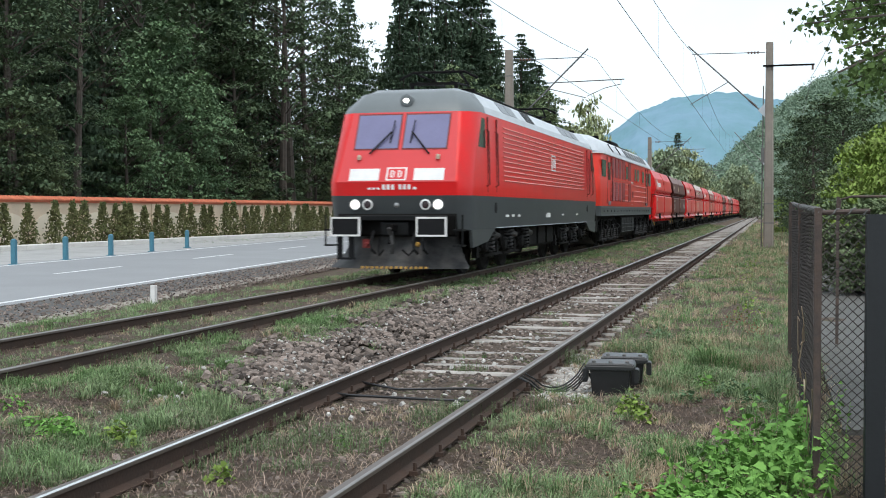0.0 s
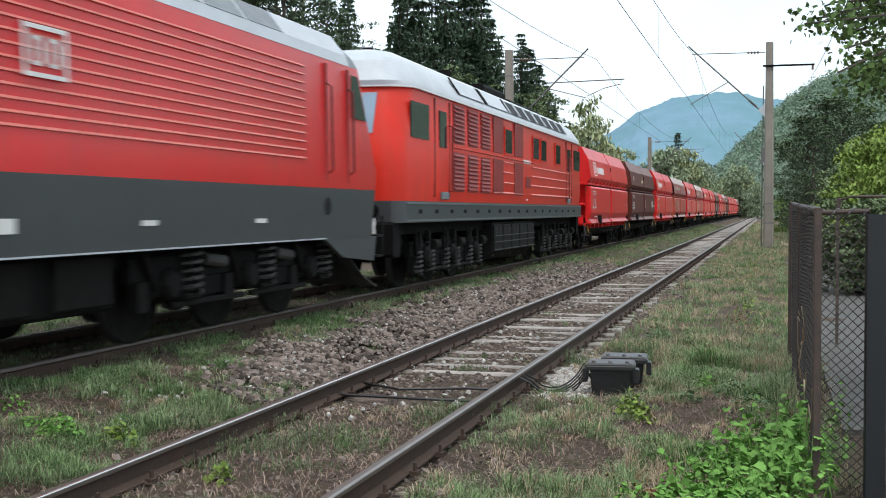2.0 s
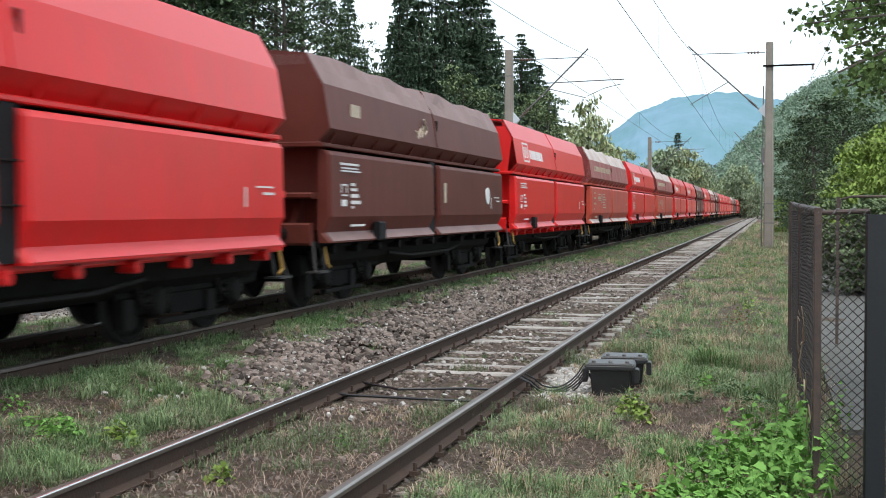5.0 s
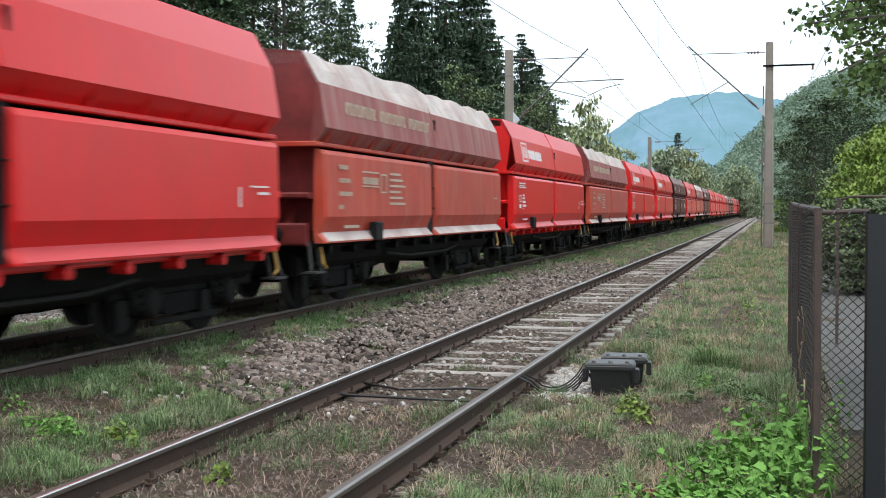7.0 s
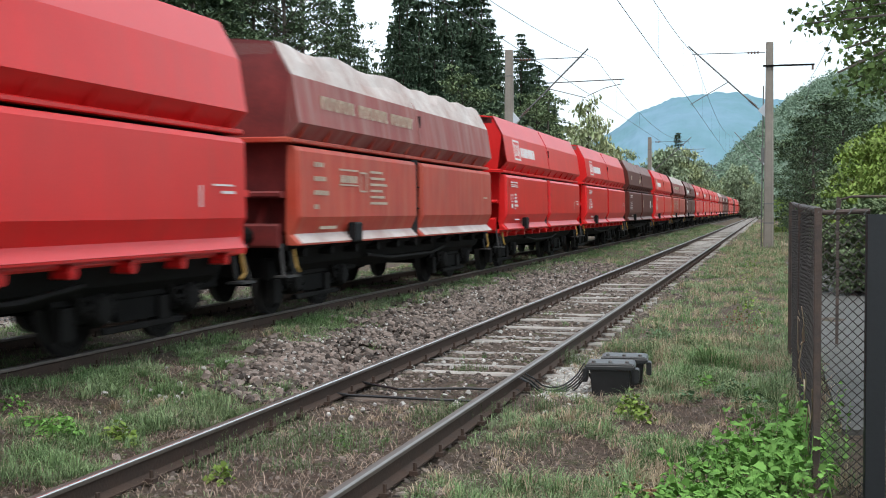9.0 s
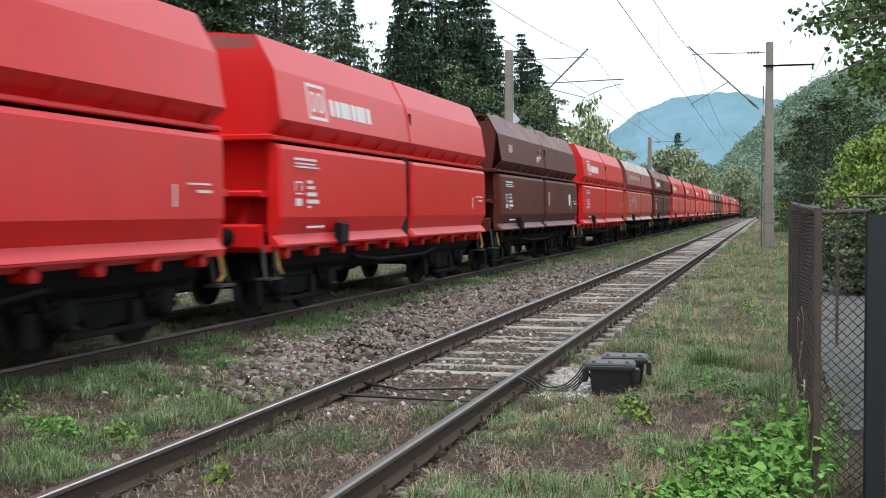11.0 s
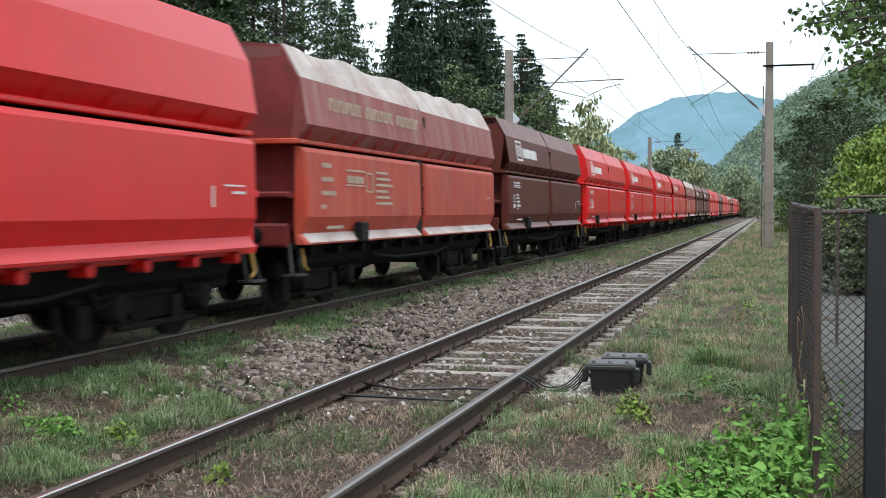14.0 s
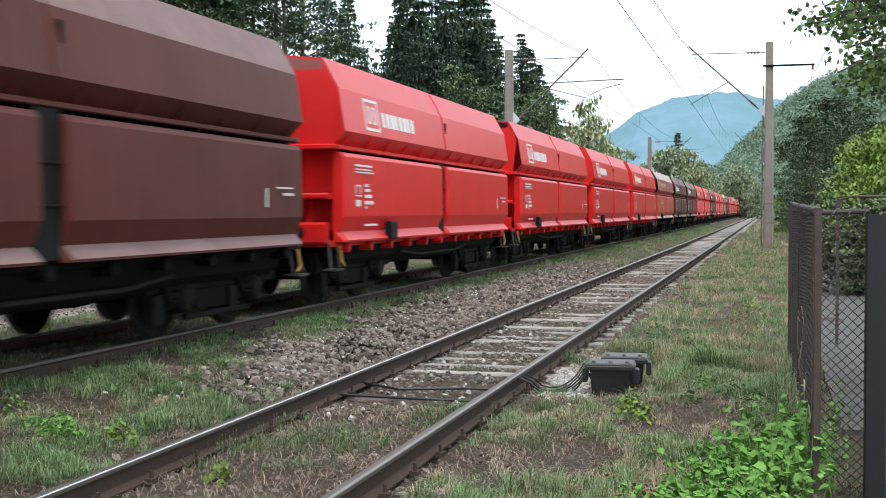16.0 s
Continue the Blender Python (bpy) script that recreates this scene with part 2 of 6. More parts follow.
# Distance haze is mixed into the far hills' colour as blue.
M_FARHILL = mat("haze_blue_painted_hills", (0.18, 0.28, 0.36), 1.0, var=0.14, scale=0.008, fine=0.03, bump=0.12, tint=(0.13, 0.24, 0.27), dist=12.0, spec=0.0)


# ---- mesh building ----
class Shape:
    """Gathers vertices and faces for one mesh."""

    def __init__(self):
        self.v, self.f = [], []

    def add(self, vs, fs):
        o = len(self.v)
        self.v += [tuple(v) for v in vs]
        self.f += [tuple(i + o for i in f) for f in fs]
        return self

    def box(self, x0, x1, y0, y1, z0, z1, ch=0.0):
        """A box, its long edges chamfered by ch."""
        if ch <= 0:
            vs = [(x, y, z) for x in (x0, x1) for y in (y0, y1) for z in (z0, z1)]
            return self.add(vs, [(0, 1, 3, 2), (4, 6, 7, 5), (0, 4, 5, 1), (2, 3, 7, 6), (0, 2, 6, 4), (1, 5, 7, 3)])
        ax = max(range(3), key=lambda i: (x1 - x0, y1 - y0, z1 - z0)[i])
        lo, hi = (x0, y0, z0), (x1, y1, z1)
        a, b = [i for i in range(3) if i != ax]
        sec = [(lo[a] + ch, lo[b]), (hi[a] - ch, lo[b]), (hi[a], lo[b] + ch), (hi[a], hi[b] - ch), (hi[a] - ch, hi[b]), (lo[a] + ch, hi[b]), (lo[a], hi[b] - ch), (lo[a], lo[b] + ch)]
        vs = []
        for e, s in ((lo[ax], 1), (hi[ax], 1)):
            for p in sec:
                q = [0, 0, 0]
                q[a], q[b], q[ax] = p[0], p[1], e
                vs.append(q)
        fs = [(i, (i + 1) % 8, 8 + (i + 1) % 8, 8 + i) for i in range(8)] + [tuple(range(8)), tuple(range(15, 7, -1))]
        return self.add(vs, fs)

    def tube(self, a, b, r, r2=None, n=8):
        """A round bar from a to b."""
        a, b = Vector(a), Vector(b)
        d = (b - a).normalized()
        u = d.orthogonal().normalized()
        w = d.cross(u)
        r2 = r if r2 is None else r2
        vs = []
        for c, k in ((a, r), (b, r2)):
            vs += [c + (u * math.cos(2 * math.pi * i / n) + w * math.sin(2 * math.pi * i / n)) * k for i in range(n)]
        return self.add(vs, [(i, (i + 1) % n, n + (i + 1) % n, n + i) for i in range(n)] + [tuple(range(n - 1, -1, -1)), tuple(range(n, 2 * n))])

    def path(self, pts, r, n=6):
        """A round bar swept along points, as one skin."""
        pts = [Vector(p) for p in pts]
        rings = []
        u = None
        for i, p in enumerate(pts):
            d = (pts[min(i + 1, len(pts) - 1)] - pts[max(i - 1, 0)])
            d = d.normalized() if d.length > 1e-9 else Vector((0, 0, 1))
            u = d.orthogonal().normalized() if u is None else (u - d * u.dot(d)).normalized()
            w = d.cross(u)
            rings.append([p + (u * math.cos(2 * math.pi * k / n) + w * math.sin(2 * math.pi * k / n)) * r for k in range(n)])
        return self.loft(rings)

    def lathe(self, axis, c, prof, n=20, caps=True):
        """Turn (r, h) along an axis through c."""
        vs = []
        for r, h in prof:
            for i in range(n):
                a = 2 * math.pi * i / n
                q = [r * math.cos(a), r * math.sin(a)]
                q.insert(axis, h)
                vs.append([c[k] + q[k] for k in range(3)])
        fs = [(k * n + i, k * n + (i + 1) % n, (k + 1) * n + (i + 1) % n, (k + 1) * n + i) for k in range(len(prof) - 1) for i in range(n)]
        if caps:
            fs += [tuple(range(n)), tuple(range((len(prof) - 1) * n, len(prof) * n))]
        return self.add(vs, fs)

    def loft(self, rings, caps=True, closed=True):
        n = len(rings[0])
        vs = [p for r in rings for p in r]
        m = n if closed else n - 1
        fs = [(k * n + i, k * n + (i + 1) % n, (k + 1) * n + (i + 1) % n, (k + 1) * n + i) for k in range(len(rings) - 1) for i in range(m)]
        if caps:
            fs += [tuple(range(n - 1, -1, -1)), tuple(range((len(rings) - 1) * n, len(rings) * n))]
        return self.add(vs, fs)

    def quad(self, a, b, c, d, t=0.01):
        """A thin plate with thickness t."""
        a, b, c, d = (Vector(p) for p in (a, b, c, d))
        nrm = (b - a).cross(d - a).normalized() * t
        vs = [a, b, c, d, a - nrm, b - nrm, c - nrm, d - nrm]
        return self.add(vs, [(0, 1, 2, 3), (7, 6, 5, 4), (0, 4, 5, 1), (1, 5, 6, 2), (2, 6, 7, 3), (3, 7, 4, 0)])

    def mesh(self, name, material, smooth=False):
        me = bpy.data.meshes.new(name)
        me.from_pydata([tuple(v) for v in self.v], [], self.f)
        bm = bmesh.new()
        bm.from_mesh(me)
        bmesh.ops.recalc_face_normals(bm, faces=bm.faces[:])
        bm.to_mesh(me)
        bm.free()
        me.materials.append(material)
        if smooth:
            me.shade_smooth()
        return me

    def raw(self, name, material):
        """The mesh without mending normals, for large amounts of loose pieces."""
        me = bpy.data.meshes.new(name)
        me.from_pydata(self.v, [], self.f)
        me.materials.append(material)
        return me


def part(name, shape, material, parent, label="", smooth=False, bevel=0.0):
    me = shape.mesh(name, material, smooth)
    if bevel:
        bm = bmesh.new()
        bm.from_mesh(me)
        bmesh.ops.bevel(bm, geom=[e for e in bm.edges if e.calc_face_angle(0) > 0.35], offset=bevel, segments=2, affect="EDGES", clamp_overlap=True)
        bm.to_mesh(me)
        bm.free()
    if smooth == "auto":
        me.set_sharp_from_angle(angle=radians(32))
    ob = new(name, me)
    ob.parent = parent
    if label:
        tagged(ob, label)
    return ob


def thing(name, label, category, group="", at=(0, 0, 0), rz=0, kind=""):
    ob = new(name)
    ob.empty_display_size = 0.2
    ob.matrix_basis = pose(*at, 0, 0, rz)
    return tagged(ob, label, category, group, kind)


def solo(name, me, label, category, kind="", group=""):
    return tagged(new(name, me), label, category, group, kind)


rng = random.Random(7)
TRACK_X, TRACK_Z = -7.112, 0.16
NEAR_X = -3.005


SPEEDS = [(0.0, 11.8), (4.2, 12.35), (6.5, 12.35), (8.0, 12.9), (10.0, 12.6), (12.0, 12.15), (14.0, 11.65), (16.0, 11.55)]


def travelled(t):
    """Metres that the train has come since the start, by its speed at a few moments."""
    way = 0.0
    for (t0, v0), (t1, v1) in zip(SPEEDS, SPEEDS[1:]):
        u = min(max(t - t0, 0.0), t1 - t0)
        way += v0 * u + (v1 - v0) * u * u / (t1 - t0) / 2
    return way


# ---- ground, one sheet to the horizon ----
def lerp_table(x, table):
    for (x0, z0), (x1, z1) in zip(table, table[1:]):
        if x <= x1:
            k = max(0.0, min(1.0, (x - x0) / (x1 - x0)))
            return z0 + (z1 - z0) * k
    return table[-1][1]


PROFILE = [(-600, -0.2), (-38, -0.25), (-33.8, -0.33), (-13.3, -0.33), (-12.0, -0.30), (-10.2, -0.16), (-9.2, 0.0), (-8.4, 0.02), (-5.8, 0.0), (-5.1, -0.08), (-4.6, -0.14), (-3.9, -0.19), (-2.2, -0.19), (-1.6, -0.25), (0.0, -0.30), (2.0, -0.38), (600, -0.4)]


def ground_z(x, y, rough=True):
    z = lerp_table(x, PROFILE)
    if rough and -12.5 < x < 6 and y < 90:
        k = 0.035 if (-8.5 < x < -5.8 or -4.0 < x < -2.0) else 0.075
        z += (noise.noise((x * 1.3, y * 1.3, 3.1)) + 0.5 * noise.noise((x * 4, y * 4, 1.7))) * k
    return z


def build_ground():
    xs = [-3000, -1200, -500, -200, -90, -60, -45, -38, -34, -28, -20, -15]
    x = -13.0
    while x < 5.0:
        xs.append(x)
        x += 0.16
    xs += [6, 8, 12, 20, 40, 90, 250, 800, 3000]
    ys = [-400, -100, -30, -10, 0, 2]
    y = 3.0
    while y < 4000:
        ys.append(y)
        y += max(0.16, (y - 8) * 0.03)
    s = Shape()
    s.v = [(x, y, ground_z(x, y)) for y in ys for x in xs]
    n = len(xs)
    s.f = [(j * n + i, j * n + i + 1, (j + 1) * n + i + 1, (j + 1) * n + i) for j in range(len(ys) - 1) for i in range(n - 1)]
    me = s.raw("ground", M_GROUND)
    me.shade_smooth()
    solo("ground", me, "uneven brown soil with thatch and patchy grass", "ground", "structure")


build_ground()


# ---- the two railway tracks ----
def rail_shapes(x, z, y0, y1):
    foot = [(-0.07, -0.16), (0.07, -0.16), (0.07, -0.148), (0.012, -0.125), (0.009, -0.045), (0.034, -0.032), (0.034, -0.014), (-0.034, -0.014), (-0.034, -0.032), (-0.009, -0.045), (-0.012, -0.125), (-0.07, -0.148)]
    head = [(-0.035, -0.03)] + [(0.036 * math.cos(a), -0.012 + 0.012 * math.sin(a) ** 0.7) for a in np.linspace(math.pi, 0, 11)] + [(0.035, -0.03)]
    rings = lambda sec: [[(x + a, y, z + b) for a, b in sec] for y in (y0, y1)]
    return Shape().loft(rings(foot)), Shape().loft(rings(head))


def build_track(name, x, z, label, sleepers, far):
    t = thing(name, label, "railway track", kind="structure")
    for sx in (-0.7525, 0.7525):
        web, head = rail_shapes(x + sx, z, -12, 700)
        r = part("rail", web, M_RAIL_RUST, t, "rusty brown steel rail")
        part("rail_head", head, M_RAIL_TOP, r, "worn brown rail head", smooth="auto")
        arc = [(0.036 * math.cos(a), -0.012 + 0.012 * math.sin(a) ** 0.7) for a in np.linspace(1.05, 0.22, 6)]
        band = [(a, b + 0.0012) for a, b in arc] + [(a, b - 0.003) for a, b in reversed(arc)]
        part("running_band", Shape().loft([[(x + sx + a, yy, z + b) for a, b in band] for yy in (-12, 700)]), M_RAIL_BAND if z < 0.1 and sx < 0 else M_RAIL_DULL, r, "polished bright running band", smooth="auto")
    clips = Shape()
    for y in np.arange(4.2, 60, 0.62):
        for sx in (-0.7525, 0.7525):
            for o in (-0.11, 0.11):
                cx = x + sx + o
                clips.box(cx - 0.028, cx + 0.028, y - 0.035, y + 0.035, z - 0.155, z - 0.125)
                clips.tube((cx, y, z - 0.125), (cx, y, z - 0.075), 0.014, n=6)
    c = new("rail_fastenings", clips.raw("rail_fastenings", M_RAIL_RUST))
    c.parent = t
    tagged(c, "rusty rail clips and bolts", kind="stuff")
    me = {}
    for nm, m, h in (("concrete", M_SLEEPER, 0.1), ("timber", M_TIMBER, 0.1)):
        s = Shape()
        s.box(-0.98, 0.98, -0.07, 0.07, -0.12, 0.0, 0.02)
        me[nm] = s.mesh("sleeper", m)
    for i, y in enumerate(np.arange(3.6, 3.6 + 0.62 * sleepers, 0.62)):
        kind = "timber" if y < 11.6 else "concrete"
        ob = new("sleeper", me[kind])
        ob.parent = t
        lift = -0.165 - (0.05 if y < 9.8 or 10.9 < y < 11.8 else 0.0)
        ob.matrix_basis = pose(x + rng.uniform(-0.05, 0.05), y, z + lift + rng.uniform(-0.032, 0.004), 0, 0, rng.uniform(-1.0, 1.0))
    if far:
        s = Shape()
        for y in np.arange(3.6 + 0.62 * sleepers, 400, 0.62):
            s.box(x - 1.25, x + 1.25, y - 0.125, y + 0.125, z - 0.27, z - 0.155)
        o = new("distant_sleepers", s.raw("distant_sleepers", M_SLEEPER))
        o.parent = t
        tagged(o, "pale concrete sleepers", kind="stuff")
    return t


build_track("track_near", NEAR_X, 0.0, "rusty rails on pale sleepers half buried in ballast", 150, True)
build_track("track_far", TRACK_X, TRACK_Z, "rusty rails half hidden in grass", 110, True)


def stone_shape():
    pts = [(-1, -.4, -.6), (.7, -.9, -.6), (1, .6, -.6), (-.5, .9, -.6), (-.7, -.5, .4), (.6, -.6, .5), (.7, .5, .6), (-.5, .6, .35), (.1, 0, .85)]
    fs = [(0, 1, 5, 4), (1, 2, 6, 5), (2, 3, 7, 6), (3, 0, 4, 7), (4, 5, 8), (5, 6, 8), (6, 7, 8), (7, 4, 8)]
    return [Vector(p) for p in pts], fs


def build_ballast():
    pts, fs = stone_shape()
    s = Shape()

    def put(x, y, z, r):
        e = Euler((rng.uniform(-.5, .5), rng.uniform(-.5, .5), rng.uniform(0, 6.3))).to_matrix()
        k = Vector((rng.uniform(.7, 1.2), rng.uniform(.6, 1.1), rng.uniform(.5, 1)))
        s.add([Vector((x, y, z)) + e @ Vector((p.x * k.x * r, p.y * k.y * r, p.z * k.z * r)) for p in pts], fs)
    for _ in range(19000):
        # heap between the tracks
        y = 9.6 + 26 * rng.random() ** 1.2
        x = -4.75 + rng.gauss(0, 0.52)
        if x < -4.35 - (y - 9.6) * 0.4 + rng.gauss(0, 0.22):
            continue
        if noise.noise((x * 0.9, y * 0.5, 9)) < -0.25 and rng.random() < 0.7:
            continue
        if x > -3.95 or x < -5.9:
            continue
        put(x, y, ground_z(x, y) + 0.02 + 0.07 * max(0, 1 - abs(x + 4.75) / 0.6), 0.014 + 0.05 * rng.random() ** 1.6)
    for _ in range(17000):
        # the bed of the near track
        y = 6.0 + 42 * rng.random() ** 1.4
        if y < 10.9 and rng.random() < 0.82:
            continue
        x = NEAR_X + rng.uniform(-1.35, 1.35)
        put(x, y, ground_z(x, y) - 0.005, rng.uniform(0.016, 0.042))
    for _ in range(1500):
        x, y = TRACK_X + rng.uniform(-1.8, 1.8), 9 + 35 * rng.random()
        put(x, y, ground_z(x, y) - 0.01, rng.uniform(0.015, 0.035))
    for _ in range(7000):
        x, y = rng.uniform(-5.6, 0.1), 6.2 + 8.5 * rng.random()
        put(x, y, ground_z(x, y), rng.uniform(0.006, 0.017))
    for _ in range(6000):
        # grit along the road's shoulder and edging
        y = 13 + 30 * rng.random() ** 1.3
        x = -14.6 + rng.uniform(0.6, 3.6) - 0.11 * (y - 20.7)
        put(x, y, -0.262 if x + 14.6 + 0.11 * (y - 20.7) < 2.6 else -0.215, rng.uniform(0.012, 0.034))
    loose, s = s, Shape()
    for _ in range(900):
        x, y = rng.gauss(-1.85, 0.16), rng.gauss(12.4, 0.7)
        if x > -1.62 or x < -2.12:
            continue
        put(x, y, ground_z(x, y), rng.uniform(0.018, 0.045))
    for _ in range(330):
        x, y = rng.uniform(-5.6, -2.2), rng.uniform(8.5, 24)
        put(x, y, ground_z(x, y) + 0.03, rng.uniform(0.012, 0.034))
    for _ in range(650):
        y = 10 + 22 * rng.random() ** 1.2
        x = -4.75 + rng.gauss(0, 0.42)
        if -5.9 < x < -3.95 and x > -4.35 - (y - 9.6) * 0.4:
            put(x, y, ground_z(x, y) + 0.05 + 0.07 * max(0, 1 - abs(x + 4.75) / 0.6), 0.008 + 0.02 * rng.random() ** 2)
    solo("pale_chips", s.raw("pale_chips", M_STONE_PALE), "pale limestone chips beside the relay boxes", "gravel", "stuff")
    s = loose
    solo("ballast_stones", s.raw("ballast_stones", M_STONE), "loose grey-brown crushed ballast stones", "gravel", "stuff")


build_ballast()


# ---- road, verge, wall beyond the railway ----
ROAD_K = -0.11


def road_x(off, y):
    return -14.6 + off + ROAD_K * (y - 20.7)


def strip(name, o0, o1, z, material, y0, y1, label, category, thick=0.03, parent=None):
    s = Shape()
    s.loft([[(road_x(o0, y), y, z - thick), (road_x(o1, y), y, z - thick), (road_x(o1, y), y, z), (road_x(o0, y), y, z)] for y in np.linspace(y0, y1, 12)])
    if parent:
        return part(name, s, material, parent)
    return solo(name, s.mesh(name, material), label, category, "structure")


road = strip("road", -8.9, 0.55, -0.29, M_ASPHALT, -30, 260, "grey worn two-lane asphalt road", "road", 0.08)
strip("edge_line", -0.07, 0.07, -0.286, M_ROADPAINT, -30, 260, "", "", 0.004, road)
strip("edge_line", -8.37, -8.23, -0.286, M_ROADPAINT, -30, 260, "", "", 0.004, road)
for y in np.arange(-14.3, 200, 22.6 * 0.5):
    strip("lane_dash", -4.27, -4.13, -0.286, M_ROADPAINT, y, y + 4.6, "", "", 0.004, road)
strip("gravel_shoulder", 0.55, 2.6, -0.27, M_SHOULDER, -30, 260, "dark gravel shoulder beside the road", "road shoulder", 0.06)
strip("concrete_strip", 2.6, 3.15, -0.225, M_STRIP, -30, 260, "broken pale concrete edging with grit", "edging", 0.08)
strip("paved_verge", -18.9, -8.9, -0.30, M_VERGE, -30, 140, "pale paved verge beyond the road", "pavement", 0.06)


def build_kerb():
    s = Shape()
    for y in np.arange(20, 150, 2.0):
        s.box(-34.2, -33.7, y, y + 1.985, -0.35, -0.06, 0.03)
    return solo("low_kerb_wall", s.mesh("low_kerb_wall", M_KERB), "low whitewashed kerb in front of the hedge", "kerb", "structure")


build_kerb()


def build_wall():
    x, z0, z1 = -36.4, -0.3, 1.99
    w = thing("wall_boundary", "sandy stucco boundary wall with arched panels and tile coping", "wall", kind="structure")
    part("masonry", Shape().box(x - 0.25, x, 15, 180, z0, z1), M_WALL, w)
    part("coping", Shape().box(x - 0.42, x + 0.17, 15, 180, z1, z1 + 0.1), M_TILE, w, "red tile edge")
    tiles = Shape()
    for y in np.arange(15, 180, 0.22):
        ring = lambda xx, zz: [(xx, y + 0.11 + 0.105 * math.cos(a), zz + 0.075 * math.sin(a)) for a in np.linspace(0, math.pi, 6)]
        tiles.loft([ring(x + 0.24, z1 + 0.10), ring(x - 0.12, z1 + 0.27)])
    t = new("coping_tiles", tiles.raw("coping_tiles", M_TILE))
    t.parent = w
    tagged(t, "rounded terracotta coping tiles", kind="stuff")
    for y in np.arange(16.0, 178, 4.3):
        s = Shape()
        pts = [(y, z0), (y + 3.5, z0), (y + 3.5, 0.75)] + [(y + 1.75 + 1.75 * math.cos(a), 0.75 + 0.72 * math.sin(a)) for a in np.linspace(0.15, math.pi - 0.15, 14)] + [(y, 0.75)]
        s.loft([[(x + 0.002, a, b) for a, b in pts], [(x + 0.05, a, b) for a, b in pts]])
        part("arch_panel", s, M_ARCH, w, "cream arched panel")
        part("pilaster", Shape().box(x, x + 0.08, y + 3.58, y + 4.22, z0, z1 - 0.05, 0.02), M_WALL, w)


build_wall()


def leaf_cards(s, centre, radius, count, size, r, flat=1.0, droop=0.0):
    """Small leaf clumps scattered through a lump."""
    for _ in range(count):
        d = Vector((r.gauss(0, 1), r.gauss(0, 1), r.gauss(0, 1) * flat)).normalized() * (r.random() ** 0.45)
        p = centre + Vector((d.x * radius, d.y * radius, d.z * radius * flat))
        a = Vector((r.gauss(0, 1), r.gauss(0, 1), r.gauss(0, 0.7) - droop)).normalized()
        b = a.orthogonal().normalized()
        b = (Matrix.Rotation(r.uniform(0, 6.28), 3, a) @ b)
        k = size * r.uniform(0.5, 1.3)
        q = p + a * k
        m = (p + q) / 2
        s.add([p, m + b * k * 0.38, q, m - b * k * 0.34 + Vector((0, 0, -0.1 * k))], [(0, 1, 2), (0, 2, 3)])


def build_bollards():
    first = None
    for x, y in ((-24.74, 35.96), (-25.25, 39.9), (-25.94, 44.3), (-26.8, 49.3), (-27.75, 54.6)):
        if first is None:
            first = thing("bollard", "turquoise painted square metal bollard on the verge", "bollard", "bollards along the road", (x, y, -0.3))
            s = Shape()
            s.box(-0.085, 0.085, -0.085, 0.085, 0.0, 0.84, 0.02)
            part("post", s, M_BLUE, first)
            part("base_plate", Shape().box(-0.14, 0.14, -0.14, 0.14, 0.0, 0.03, 0.005), M_BLUE, first)
            part("cap", Shape().lathe(2, (0, 0, 0.84), [(0.11, 0.0), (0.09, 0.03), (0.02, 0.05)], 4), M_BLUE, first)
        else:
            copy_thing(first, pose(x, y, -0.3))


build_bollards()


def build_marker():
    m = thing("marker_post", "short white marker post beside the track", "marker post", at=(-10.95, 20.2, -0.25))
    part("post", Shape().box(-0.05, 0.05, -0.05, 0.05, 0, 0.4, 0.012), M_WHITE, m)
    part("foot", Shape().box(-0.08, 0.08, -0.08, 0.08, 0, 0.06, 0.01), M_CONCRETE, m)


build_marker()


def build_hedge():
    kinds = []
    for k in range(4):
        r = random.Random(60 + k)
        th = thing("thuja", "slender olive-green thuja in a young hedge", "shrub", "hedge along the wall", (0, -500 + k, 0))
        part("trunk", Shape().tube((0, 0, 0), (0, 0, 1.5), 0.03, 0.01), M_TRUNK, th)
        s = Shape()
        h = 2.35
        for i in range(60):
            z = h * (i + 0.5) / 60
            w = 0.6 * (1 - (z / h) ** 1.3) * (0.6 + 0.7 * r.random()) + 0.04
            for j in range(9):
                a = r.uniform(0, 6.28)
                c = Vector((math.cos(a) * w * r.random() ** 0.5, math.sin(a) * w * r.random() ** 0.5, z))
                leaf_cards(s, c, 0.09, 2, 0.15, r, droop=-0.8)
        o = new("crown", s.raw("crown", M_THUJA))
        o.parent = th
        kinds.append(th)
    y, i = 40.0, 0
    while y < 130:
        k = kinds[i % 4] if i >= 4 else kinds[i]
        m = pose(-35.2 + rng.uniform(-0.25, 0.25), y, -0.27 - rng.uniform(0, 0.35), 0, 0, rng.uniform(0, 360))
        if i < 4:
            k.matrix_basis = m
        else:
            copy_thing(k, m)
        y += rng.uniform(0.95, 2.0)
        i += 1


build_hedge()


